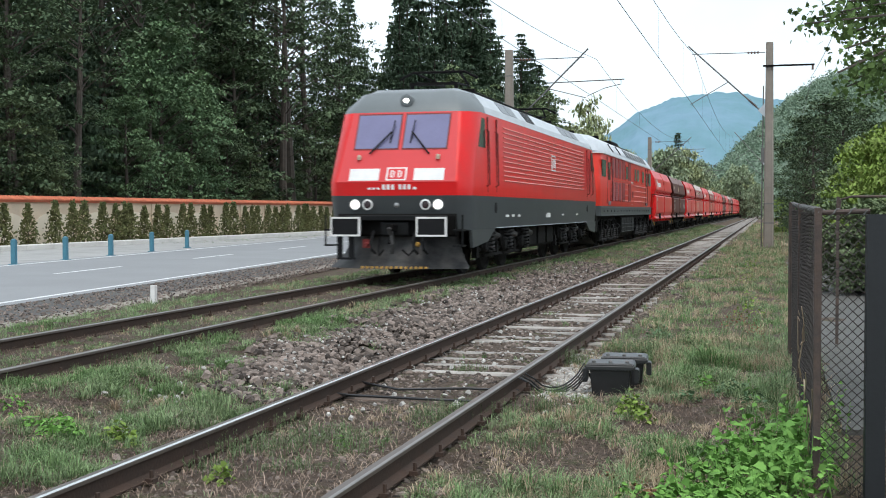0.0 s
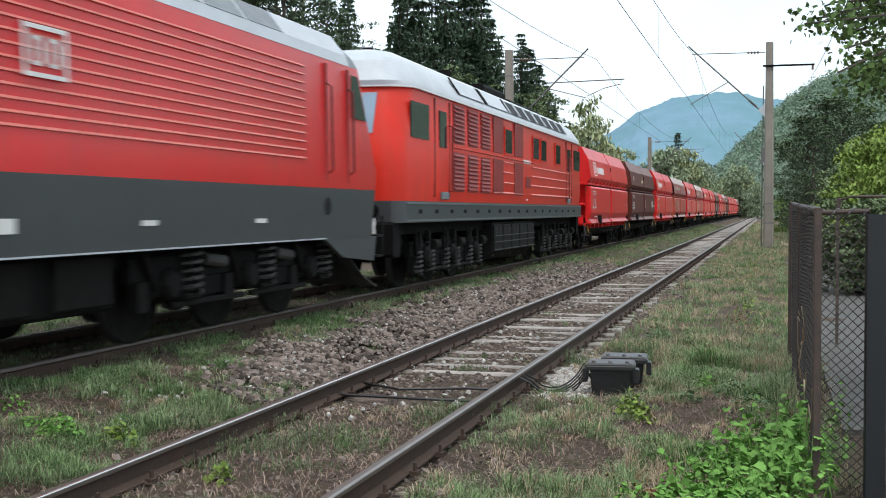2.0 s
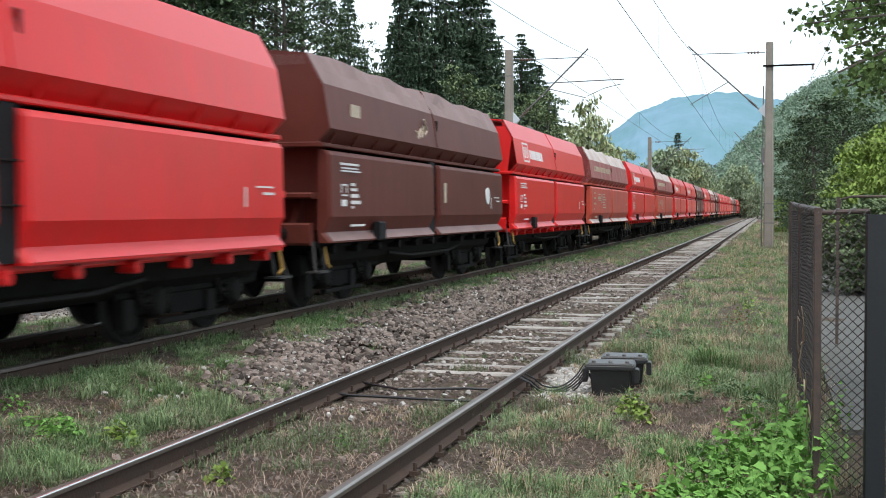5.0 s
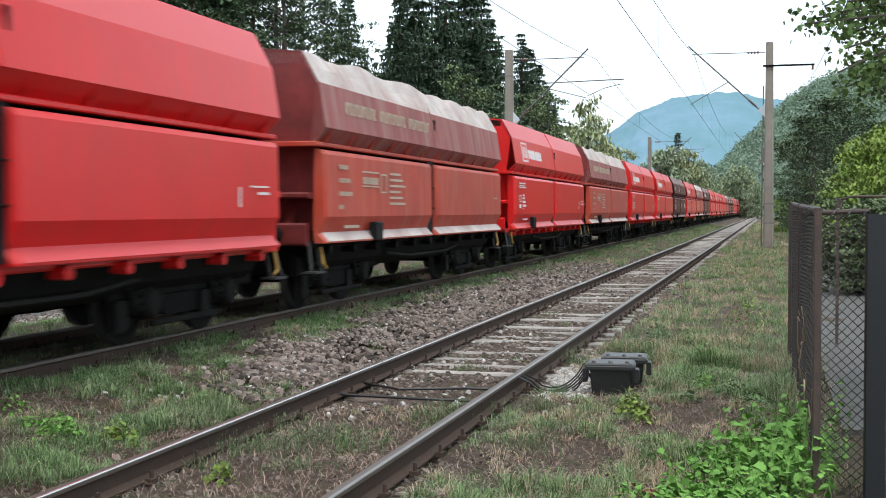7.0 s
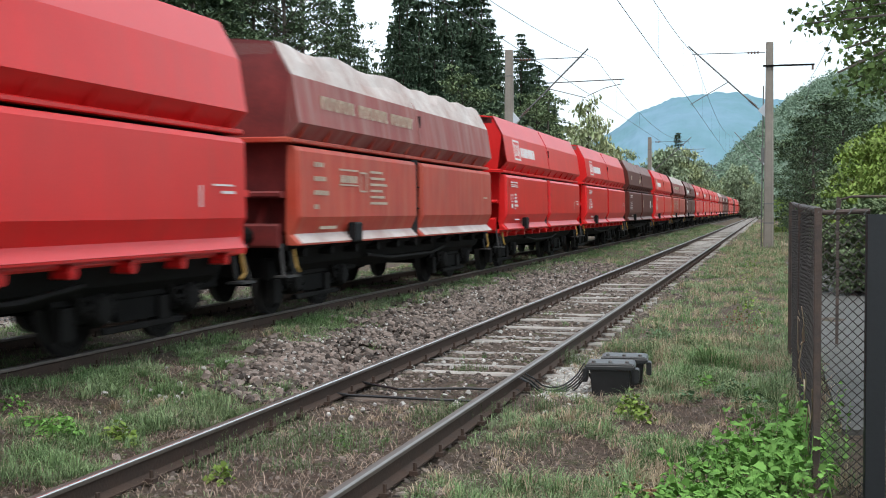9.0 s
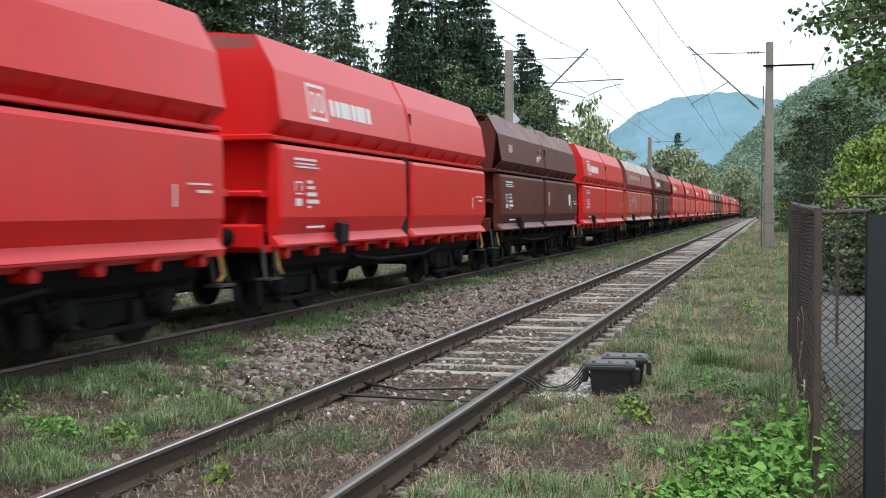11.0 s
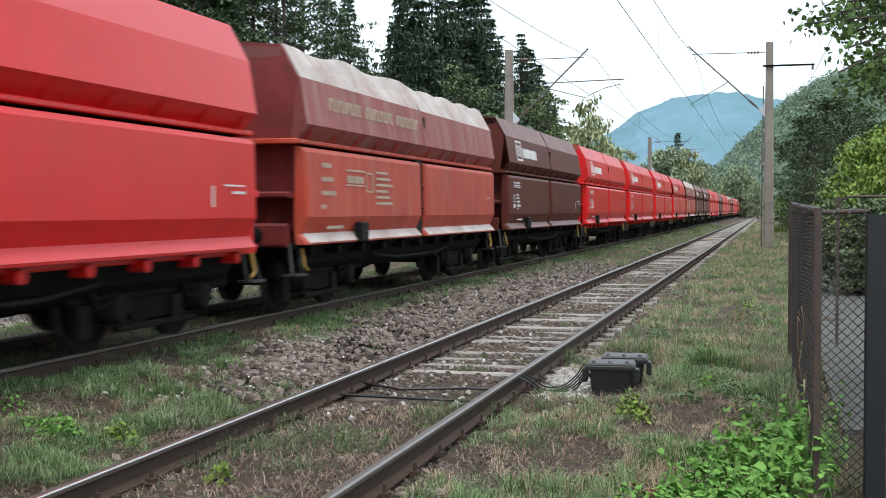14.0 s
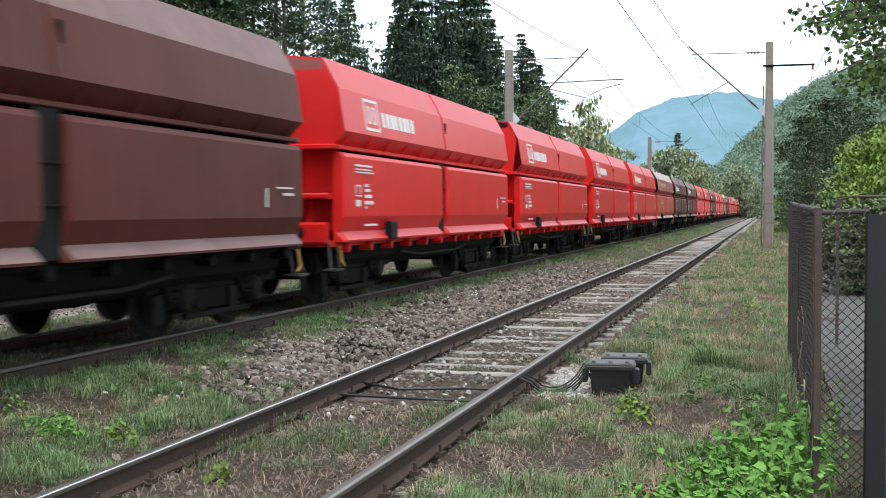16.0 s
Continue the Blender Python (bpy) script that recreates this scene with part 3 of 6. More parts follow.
# ---- the train ----
def wheelset(parent, y, r, tread=0.7525, material=None):
    w = new("wheelset")
    w.parent = parent
    w.matrix_basis = pose(0, y, r)
    for sx in (-1, 1):
        s = Shape().lathe(0, (sx * tread, 0, 0), [(r * 0.3, -0.05), (r * 0.34, -0.02), (r * 0.8, -0.035), (r * 0.84, -0.065), (r, -0.065), (r, 0.05), (r * 0.84, 0.05), (r * 0.8, 0.03), (r * 0.34, 0.045), (r * 0.3, 0.08)], 24)
        part("wheel", s, M_GRIME_LIGHT, w, "worn steel wheel")
        part("tread", Shape().lathe(0, (sx * tread, 0, 0), [(r - 0.004, -0.06), (r + 0.003, -0.055), (r + 0.003, 0.045), (r - 0.004, 0.051)], 24, False), M_SPRING, w)
    part("axle", Shape().tube((-0.9, 0, 0), (0.9, 0, 0), 0.085, n=10), M_GRIME, w)
    return w


def buffers(parent, y, out, plate=None, z=1.05):
    for sx in (-0.875, 0.875):
        s = Shape()
        s.tube((sx, y - out * 0.55, z), (sx, y - out * 0.2, z), 0.11, n=12).tube((sx, y - out * 0.25, z), (sx, y - out * 0.03, z), 0.075, n=12)
        b = part("buffer", s, M_GRIME_LIGHT, parent)
        if plate:
            w, h = plate
            o = 0.035
            p = Shape().box(sx - w, sx + w, min(y, y - out * 0.04), max(y, y - out * 0.04), z - h, z + h)
            part("buffer_plate", p, M_BLACK, b, "black rectangular buffer plate")
            f = Shape()
            ya, yb = sorted((y + out * 0.004, y - out * 0.045))
            f.box(sx - w - o, sx + w + o, ya, yb, z + h, z + h + o).box(sx - w - o, sx + w + o, ya, yb, z - h - o, z - h)
            f.box(sx - w - o, sx - w, ya, yb, z - h, z + h).box(sx + w, sx + w + o, ya, yb, z - h, z + h)
            part("plate_border", f, M_WHITE, b, "white painted border")
        else:
            part("buffer_plate", Shape().lathe(1, (sx, y, z), [(0.05, 0.0), (0.21, out * -0.008), (0.21, out * -0.035), (0.06, out * -0.05)], 16), M_GRIME_LIGHT, b)


def coupling(parent, y, out):
    s = Shape()
    s.box(-0.06, 0.06, y - 0.25, y + 0.25, 0.96, 1.1, 0.02)
    s.path([(0, y, 0.96), (0.05, y + out * 0.12, 0.72), (-0.05, y + out * 0.12, 0.72), (0, y, 0.96)], 0.025)
    part("coupling", s, M_GRIME, parent)
    for sx in (-0.35, 0.4):
        h = Shape().path([(sx, y - out * 0.3, 0.9), (sx, y - out * 0.1, 0.6), (sx * 0.8, y, 0.48), (sx * 0.5, y + out * 0.05, 0.6)], 0.022)
        part("brake_hose", h, M_BLACK, parent)


def spring(s, x, y, z0, z1, r, turns=6):
    n = turns * 8
    pts = [(x + r * math.cos(i * math.pi / 4), y + r * math.sin(i * math.pi / 4), z0 + (z1 - z0) * i / n) for i in range(n + 1)]
    s.path(pts, 0.024, 5)


def bogie(parent, yc, axles, r, side_x, big, zf):
    """Frame, axle boxes, springs and wheelsets of a bogie."""
    b = new("bogie")
    b.parent = parent
    L = axles[-1] + 0.75
    f = Shape()
    for sx in (-1, 1):
        f.box(min(sx * side_x, sx * (side_x - 0.12)), max(sx * side_x, sx * (side_x - 0.12)), yc - L, yc + L, zf - 0.14, zf + 0.14, 0.03)
        for a in axles:
            f.box(min(sx * side_x, sx * (side_x - 0.1)), max(sx * side_x, sx * (side_x - 0.1)), yc + a - 0.28, yc + a + 0.28, zf - 0.3, zf - 0.1, 0.03)
    f.box(-side_x + 0.1, side_x - 0.1, yc - 0.25, yc + 0.25, zf - 0.1, zf + 0.15)
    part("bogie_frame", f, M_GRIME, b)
    for sx in (-1, 1):
        for p, q in zip(axles, axles[1:]):
            x0, x1 = sorted((sx * (side_x - 0.02), sx * (side_x - 0.10)))
            web = Shape().loft([[(x, yc + p + 0.3, zf - 0.12), (x, yc + q - 0.3, zf - 0.12), (x, yc + q - 0.42, r - 0.16), (x, yc + p + 0.42, r - 0.16)] for x in (x0, x1)])
            part("frame_web", web, M_GRIME, b)
            x0, x1 = sorted((sx * (side_x + 0.03), sx * (side_x - 0.05)))
            part("tie_bar", Shape().box(x0, x1, yc + p + 0.1, yc + q - 0.1, r - 0.25, r - 0.19, 0.01), M_GRIME_LIGHT, b)
        if not big and len(axles) == 3:
            for a in axles:
                x = sx * (side_x + 0.06)
                part("journal_cover", Shape().lathe(0, (x, yc + a, r + 0.02), [(0.17, -sx * 0.1), (0.18, sx * 0.03), (0.13, sx * 0.09), (0.05, sx * 0.10)], 16), M_GRIME_LIGHT, b, smooth="auto")
                part("brake_cylinder", Shape().tube((x, yc + a + 0.42, r + 0.22), (x, yc + a + 0.74, r + 0.22), 0.10, n=12), M_GRIME_LIGHT, b, smooth="auto")
                for o in (-0.45, 0.36):
                    sp = Shape()
                    spring(sp, x - sx * 0.04, yc + a + o, r - 0.28, r + 0.12, 0.1, 5)
                    part("spring", sp, M_SPRING, b, "dusty steel coil spring")
                part("sand_pipe", Shape().path([(x, yc + a - 0.62, 1.05), (x, yc + a - 0.58, 0.6), (x - sx * 0.1, yc + a - 0.5, 0.18)], 0.022), M_TANK, b)
                part("hanger", Shape().box(min(x, x - sx * .08), max(x, x - sx * .08), yc + a - 0.34, yc + a - 0.24, r - 0.2, zf + 0.32, 0.015).box(min(x, x - sx * .08), max(x, x - sx * .08), yc + a + 0.24, yc + a + 0.34, r - 0.2, zf + 0.32, 0.015), M_GRIME_LIGHT, b)
    for a in axles:
        for sx in (-1, 1):
            x = sx * (side_x - 0.02)
            part("axle_box", Shape().lathe(0, (x, yc + a, r), [(0.05, sx * 0.13), (0.13, sx * 0.12), (0.17, sx * 0.06), (0.18, -sx * 0.1)], 12), M_GRIME_LIGHT, b)
            if big:
                s = Shape()
                spring(s, x + sx * 0.06, yc + a + 0.42, 0.5, 1.0, 0.13)
                part("spring", s, M_SPRING, b, "dusty steel coil spring")
                part("spring_seat", Shape().box(x - 0.12, x + 0.12, yc + a + 0.25, yc + a + 0.6, 0.43, 0.5, 0.02), M_GRIME_LIGHT, b)
                part("damper", Shape().tube((x + sx * 0.08, yc + a + 0.7, 0.85), (x + sx * 0.08, yc + a + 1.2, 0.8), 0.07, n=10), M_SPRING, b)
            else:
                for o in (-0.22, 0.22):
                    s = Shape()
                    spring(s, x, yc + a + o, r - 0.05, r + 0.28, 0.075, 4)
                    part("spring", s, M_GRIME_LIGHT, b)
    for sx in (-1, 1):
        for a in axles:
            d = Shape()
            d.path([(sx * (side_x + 0.03), yc + a - 0.3, zf - 0.2), (sx * (side_x + 0.05), yc + a - 0.62, zf + 0.22)], 0.04, 8)
            d.box(min(sx * (side_x - .1), sx * (side_x + .02)), max(sx * (side_x - .1), sx * (side_x + .02)), yc + a - 0.62, yc + a - 0.4, r - 0.25, r + 0.05)
            part("brake_rigging", d, M_GRIME_LIGHT, b)
    return b


WHEELS = []
M_SPRING = mat("dusty_spring_steel", (0.045, 0.043, 0.042), 0.6, var=0.4, scale=4, fine=50, bump=0.2)


def add_wheels(veh, centres, axles, r):
    for c in centres:
        for a in axles:
            WHEELS.append((wheelset(veh, c + a, r), c + a, r))


def bars(veh, x, rows, material, out=0.004):
    """Unreadable lettering as bars: rows of (y, z, width, height), on a side plane x."""
    s = Shape()
    for y, z, w, h in rows:
        s.box(min(x, x + out), max(x, x + out), y, y + w, z, z + h)
    return tagged(part("lettering", s, material, veh, "rows of small pale lettering"), kind="stuff")


def badge(veh, x, y, z, w, h, material, tilt=0.0, bar=True):
    """A framed badge: a square outline with two upright shapes inside, and a bar for the word after it."""
    s = Shape()
    t = 0.045 * h / 0.5

    def piece(y0, y1, z0, z1):
        f = lambda zz: x - tilt * (zz - z)
        s.add([(f(z0) + 0.004, y0, z0), (f(z0) + 0.004, y1, z0), (f(z1) + 0.004, y1, z1), (f(z1) + 0.004, y0, z1), (f(z0) - 0.006, y0, z0), (f(z0) - 0.006, y1, z0), (f(z1) - 0.006, y1, z1), (f(z1) - 0.006, y0, z1)],
              [(0, 1, 2, 3), (7, 6, 5, 4), (0, 4, 5, 1), (1, 5, 6, 2), (2, 6, 7, 3), (3, 7, 4, 0)])
    piece(y, y + w, z, z + t), piece(y, y + w, z + h - t, z + h), piece(y, y + t, z + t, z + h - t), piece(y + w - t, y + w, z + t, z + h - t)
    for k in (0.2, 0.58):
        a = y + k * w
        piece(a, a + t * 0.9, z + 0.22 * h, z + 0.78 * h)
        piece(a + t * 0.9, a + 0.2 * w, z + 0.22 * h, z + 0.3 * h), piece(a + t * 0.9, a + 0.2 * w, z + 0.7 * h, z + 0.78 * h)
        piece(a + 0.19 * w, a + 0.26 * w, z + 0.3 * h, z + 0.7 * h)
    if bar:
        for i in range(8):
            a = y + w * 1.22 + i * w * 0.33
            piece(a, a + w * (0.22 + 0.04 * (i % 3)), z + 0.2 * h, z + 0.68 * h)
    return tagged(part("badge", s, material, veh, "white framed badge shapes"), kind="stuff")


WAG_L = 12.3


def dent(p, k, seed):
    return (p[0] + k * noise.noise((p[1] * 1.1, p[2] * 2, seed)), p[1], p[2] + k * 1.3 * noise.noise((p[1] * 0.9, p[0] * 1.5, seed + 5)))


def build_wagon(paint, upper, top, frame_m, label, dents, writing, mark, seed):
    w = thing("hopper_wagon", label, "freight wagon", "hopper wagons of the train", (0, -300, 0))
    y0, y1 = 0.64, WAG_L - 0.95
    mid = 5.98
    # upper hopper: side faces, sloping shoulders, ends
    prof = [(1.36, 2.26), (1.545, 2.45), (1.45, 3.04), (1.22, 3.46)]
    ys = np.linspace(y0 - 0.02, y1 + 0.02, 25)
    face = Shape()
    for sx in (-1, 1):
        face.loft([[(sx * a, y, z) for a, z in prof[:3]] + [(sx * (prof[2][0] - 0.03), y, prof[2][1]), (sx * 1.33, y, 2.26)] for y in ys])
    part("hopper_side", face, upper, w)
    sh = Shape()
    for sx in (-1, 1):
        rings = []
        for j, y in enumerate(ys):
            k = 0 if j in (0, 24) else dents
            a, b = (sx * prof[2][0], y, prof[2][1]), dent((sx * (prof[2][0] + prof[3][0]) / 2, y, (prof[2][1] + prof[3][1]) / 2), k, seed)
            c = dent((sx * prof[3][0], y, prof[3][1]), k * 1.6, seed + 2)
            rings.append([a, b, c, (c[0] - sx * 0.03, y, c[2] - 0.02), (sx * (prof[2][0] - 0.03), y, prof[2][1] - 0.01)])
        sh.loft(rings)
    # Shoulders and flap lips take a paler tone than the sides.
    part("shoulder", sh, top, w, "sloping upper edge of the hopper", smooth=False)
    for y, d in ((y0 - 0.02, 1), (y1 + 0.02, -1)):
        pts = [(1.36, 2.26), (1.54, 2.45), (1.445, 3.04), (1.215, 3.45), (0.7, 3.5)]
        ring = pts + [(-a, z) for a, z in reversed(pts)]
        ends = Shape().loft([[(a, y, z) for a, z in ring], [(a, y + d * 0.04, z) for a, z in ring]])
        part("end_wall", ends, upper if paint is not M_WEATHER else M_DARK_RED, w)
    part("roof_fill", Shape().loft([[(1.2, y, 3.42), (0.7, y, 3.44 + 0.05 * noise.noise((y, seed, 0))), (-0.7, y, 3.44), (-1.2, y, 3.42), (-1.2, y, 3.3), (1.2, y, 3.3)] for y in ys]), M_PALE_BROWN, w, "dusty load under the top rim")
    ledge = Shape()
    for sx in (-1, 1):
        ledge.box(min(sx * 1.3, sx * 1.47), max(sx * 1.3, sx * 1.47), y0 - 0.08, y1 + 0.08, 2.205, 2.26, 0.012)
    for y in (y0 - 0.1, y1 + 0.02):
        ledge.box(-1.44, 1.44, y, y + 0.08, 2.2, 2.27, 0.012)
    part("ledge", ledge, paint, w)
    for sx in (-1, 1):
        for y in np.linspace(y0 + 0.25, y1 - 0.25, 12):
            br = Shape().add([(sx * 1.44, y, 2.27), (sx * 1.38, y, 2.27), (sx * 1.53, y, 2.43), (sx * 1.44, y + 0.03, 2.27), (sx * 1.38, y + 0.03, 2.27), (sx * 1.53, y + 0.03, 2.43)], [(0, 1, 2), (3, 5, 4), (0, 3, 4, 1), (1, 4, 5, 2), (0, 2, 5, 3)])
            part("gusset", br, paint, w)
    # the folded seam and slot in the middle of the upper side
    for sx in (-1, 1):
        part("slot", Shape().box(min(sx * 1.46, sx * 1.503), max(sx * 1.46, sx * 1.503), mid + 0.13, mid + 0.18, 2.74, 2.93), M_BLACK, w)
    # discharge flaps
    sec = [(1.42, 2.17), (1.50, 2.155), (1.535, 2.10), (1.55, 1.28), (1.45, 1.06), (1.555, 0.95), (1.555, 0.93), (1.42, 0.93), (1.40, 1.1)]
    for sx in (-1, 1):
        for a, b in ((y0, 5.78), (6.17, y1)):
            e = 0.03
            rings = [[(sx * (x - 0.05), a, z) for x, z in sec], [(sx * x, a + e, z) for x, z in sec]]
            rings += [[(sx * x, y, z) for x, z in sec] for y in np.linspace(a + 0.3, b - 0.3, 4)]
            rings += [[(sx * x, b - e, z) for x, z in sec], [(sx * (x - 0.05), b, z) for x, z in sec]]
            flap = part("discharge_flap", Shape().loft(rings), paint, w, "large curved discharge flap")
            lip = Shape().loft([[(sx * 1.456, yy, 1.072), (sx * 1.563, yy, 0.955), (sx * 1.553, yy, 0.95), (sx * 1.448, yy, 1.064)] for yy in (a + 0.035, b - 0.035)])
            part("flap_lip", lip, top, flap, "pale lower lip of the flap")
    # inner funnel, end posts and underframe
    for sx in (-1, 1):
        # A black block fills the gap, painting the shade of a deep recess.
        part("gap_recess", Shape().box(min(sx * 1.28, sx * 1.45), max(sx * 1.28, sx * 1.45), 5.79, 6.16, 0.95, 2.2), M_BLACK, w, "black block painting the shade between the flaps")
        for z in (1.4, 1.75):
            part("rung", Shape().tube((sx * 1.47, 5.77, z), (sx * 1.47, 6.18, z), 0.012, n=6), M_GRIME_LIGHT, w)
    # The funnel's near-black colour also stands in for shade behind the flaps.
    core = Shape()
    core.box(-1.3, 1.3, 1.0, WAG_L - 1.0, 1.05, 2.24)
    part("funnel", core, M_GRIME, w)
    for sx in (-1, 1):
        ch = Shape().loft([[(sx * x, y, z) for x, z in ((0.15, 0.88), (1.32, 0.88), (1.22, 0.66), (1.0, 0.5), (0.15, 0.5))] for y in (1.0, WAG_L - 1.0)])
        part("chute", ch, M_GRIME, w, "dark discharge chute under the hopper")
        rod = Shape().path([(sx * 1.3, 3.9, 0.7), (sx * 1.34, 5.0, 0.62), (sx * 1.34, 7.4, 0.62), (sx * 1.3, 8.4, 0.7)], 0.03, 6)
        part("brake_rod", rod, M_GRIME_LIGHT, w)
        for ye, d in ((0.78, 1), (WAG_L - 0.78, -1)):
            part("brake_handle", Shape().path([(sx * 1.40, ye, 0.88), (sx * 1.44, ye, 0.66), (sx * 1.44, ye + d * 0.1, 0.6)], 0.019, 6), M_YELLOW, w, "yellow brake handle")
        sm = Shape().loft([[(sx * (x + k), y, z + k * 0.4) for k, y in ((-0.01, mid - 0.02), (0.012, mid - 0.012), (0.012, mid + 0.012), (-0.01, mid + 0.02))] for x, z in ((1.545, 2.46), (1.45, 3.04), (1.235, 3.44))])
        part("hopper_seam", sm, upper, w)
    fr = Shape()
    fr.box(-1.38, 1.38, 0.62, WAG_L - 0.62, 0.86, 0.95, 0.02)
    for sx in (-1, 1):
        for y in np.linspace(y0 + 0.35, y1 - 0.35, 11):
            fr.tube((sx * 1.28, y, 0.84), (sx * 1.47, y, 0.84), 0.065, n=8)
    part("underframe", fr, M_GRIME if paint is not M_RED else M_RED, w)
    for ye, d in ((0.5, 1), (WAG_L - 0.5, -1)):
        e = Shape()
        a, b = sorted((ye, ye + d * 0.16))
        e.box(-1.3, 1.3, a, b, 0.9, 1.2, 0.03)
        for sx in (-1.28, -0.5, 0.5, 1.28):
            e.box(sx - 0.05, sx + 0.05, min(ye + d * 0.35, ye + d * 0.45), max(ye + d * 0.35, ye + d * 0.45), 1.1, 2.22)
        for sx in (-1, 1):
            e.add([(sx * 0.95, ye + d * 0.1, 1.15), (sx * 1.05, ye + d * 0.1, 1.15), (sx * 1.05, ye + d * 0.45, 1.6), (sx * 0.95, ye + d * 0.45, 1.6), (sx * 0.95, ye + d * 0.42, 1.15), (sx * 1.05, ye + d * 0.42, 1.15)], [(0, 1, 2, 3), (0, 3, 4), (1, 5, 2), (0, 4, 5, 1), (3, 2, 5, 4)])
        e.box(-1.35, 1.35, min(ye - d * 0.05, ye + d * 0.4), max(ye - d * 0.05, ye + d * 0.4), 1.52, 1.6, 0.02)
        part("end_frame", e, frame_m if paint is not M_RED else M_RED, w)
        part("end_panel", Shape().box(-1.3, 1.3, min(ye + d * 0.4, ye + d * 0.5), max(ye + d * 0.4, ye + d * 0.5), 1.1, 2.22), frame_m if paint is not M_RED else M_RED, w)
        for sx in (-1.36, 1.36):
            g = Shape().path([(sx, ye + d * 0.38, 1.72), (sx, ye + d * 0.22, 1.74), (sx, ye + d * 0.22, 2.08), (sx, ye + d * 0.38, 2.1)], 0.016)
            part("grab_rail", g, M_YELLOW if mark != "grey" else M_GRIME_LIGHT, w, "bent steel grab rail")
        for sx in (-1, 1):
            st = Shape().path([(sx * 1.3, ye + d * 0.1, 0.95), (sx * 1.38, ye, 0.55), (sx * 1.38, ye + d * 0.35, 0.55), (sx * 1.3, ye + d * 0.35, 0.95)], 0.02)
            st.box(min(sx * 1.25, sx * 1.45), max(sx * 1.25, sx * 1.45), min(ye, ye + d * 0.35), max(ye, ye + d * 0.35), 0.535, 0.56)
            part("step", st, M_SPRING, w)
    buffers(w, 0.0, -1)
    buffers(w, WAG_L, 1)
    coupling(w, 0.1, -1)
    for sx in (-1, 1):
        part("latch_box", Shape().box(min(sx * 1.52, sx * 1.62), max(sx * 1.52, sx * 1.62), 2.5, 2.8, 0.93, 1.2, 0.02), M_BLACK, w, "black latch box on the flap")
    for c in (2.4, WAG_L - 2.4):
        bogie(w, c, (-0.9, 0.9), 0.44, 1.08, False, 0.62)
    # lettering on the side that faces the near track and on the other
    rows = [(1.0, 1.98, 0.75, 0.03), (1.02, 1.93, 0.7, 0.02), (1.02, 1.89, 0.82, 0.02), (1.02, 1.70, 0.24, 0.022), (1.02, 1.60, 0.03, 0.1), (1.23, 1.60, 0.03, 0.1), (1.04, 1.56, 0.24, 0.02), (1.04, 1.42, 0.2, 0.09),
            (1.42, 1.70, 0.18, 0.04), (1.42, 1.63, 0.26, 0.04), (1.42, 1.54, 0.32, 0.05), (1.42, 1.45, 0.4, 0.05), (1.44, 1.39, 0.1, 0.03), (1.4, 1.14, 0.6, 0.03), (10.5, 1.62, 0.5, 0.02), (10.7, 1.54, 0.32, 0.03), (10.2, 1.4, 0.04, 0.22)]
    if writing == "old":
        rows = [(1.1 + 0.09 * j, 1.92 - 0.18 * i, 0.065, 0.06) for i in range(4) for j in range((4, 5, 6, 2)[i])] + [(2.1 + 0.1 * j, 1.74, 0.07, 0.1) for j in range(7)] + [(2.05, 1.9, 0.75, 0.025), (2.05, 1.7, 0.75, 0.02), (2.9, 1.88, 0.3, 0.025), (2.9, 1.62, 0.3, 0.025), (2.9, 1.64, 0.03, 0.24), (3.17, 1.64, 0.03, 0.24)] + [(3.35, 1.9 - 0.09 * i, 0.55 + 0.25 * ((i * 7) % 3) / 2, 0.035) for i in range(6)] + [(1.3, 1.12, 0.6, 0.04), (10.6, 1.6, 0.3, 0.03)]
    bars(w, 1.552, rows, M_WHITE if writing != "old" else M_CREAM)
    if writing == "logo":
        badge(w, 1.536, 1.57, 2.52, 0.66, 0.46, M_WHITE, tilt=0.161)
    elif writing == "old":
        s = Shape()
        y = 1.5
        for i, n_ in enumerate((8, 8, 7)):
            for j in range(n_):
                s.box(1.49, 1.518, y, y + 0.05, 2.68, 2.85).box(1.49, 1.518, y + 0.05, y + 0.1, 2.68 if j % 2 else 2.81, 2.72 if j % 2 else 2.85)
                y += 0.17
            y += 0.16
        tagged(part("faded_lettering", s, M_CREAM, w, "faded cream painted words"), kind="stuff")
    if mark == "disc":
        part("disc_mark", Shape().lathe(0, (1.552, 9.9, 1.66), [(0.17, -0.01), (0.17, 0.006)], 20), M_WHITE, w, "white round mark")
        part("placard", Shape().box(1.502, 1.51, 1.55, 1.95, 2.6, 2.84), M_CREAM, w, "pale square placard")
        g = Shape()
        r = random.Random(4)
        g.path([(1.515, 4.75 + 0.5 * i / 9 + 0.12 * math.sin(i * 2.1), 2.55 + 0.12 * math.cos(i * 1.7) + 0.02 * i) for i in range(12)], 0.02, 4)
        part("paint_scrawl", g, M_CREAM, w, "pale spray-paint scrawl")
        part("side_tag", Shape().box(1.552, 1.558, 6.4, 6.57, 1.5, 1.85), M_CREAM, w)
    return w


RED_L = "bright red bulk hopper wagon with curved discharge flaps"
W_RED = build_wagon(M_RED, M_RED, M_RED_FRONT, M_DARK_RED, RED_L, 0.0, "logo", "", 1)
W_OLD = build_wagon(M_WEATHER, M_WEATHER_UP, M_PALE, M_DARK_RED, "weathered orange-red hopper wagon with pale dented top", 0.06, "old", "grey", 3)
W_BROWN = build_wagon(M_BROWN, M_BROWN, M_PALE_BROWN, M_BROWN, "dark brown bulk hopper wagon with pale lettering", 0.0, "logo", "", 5)
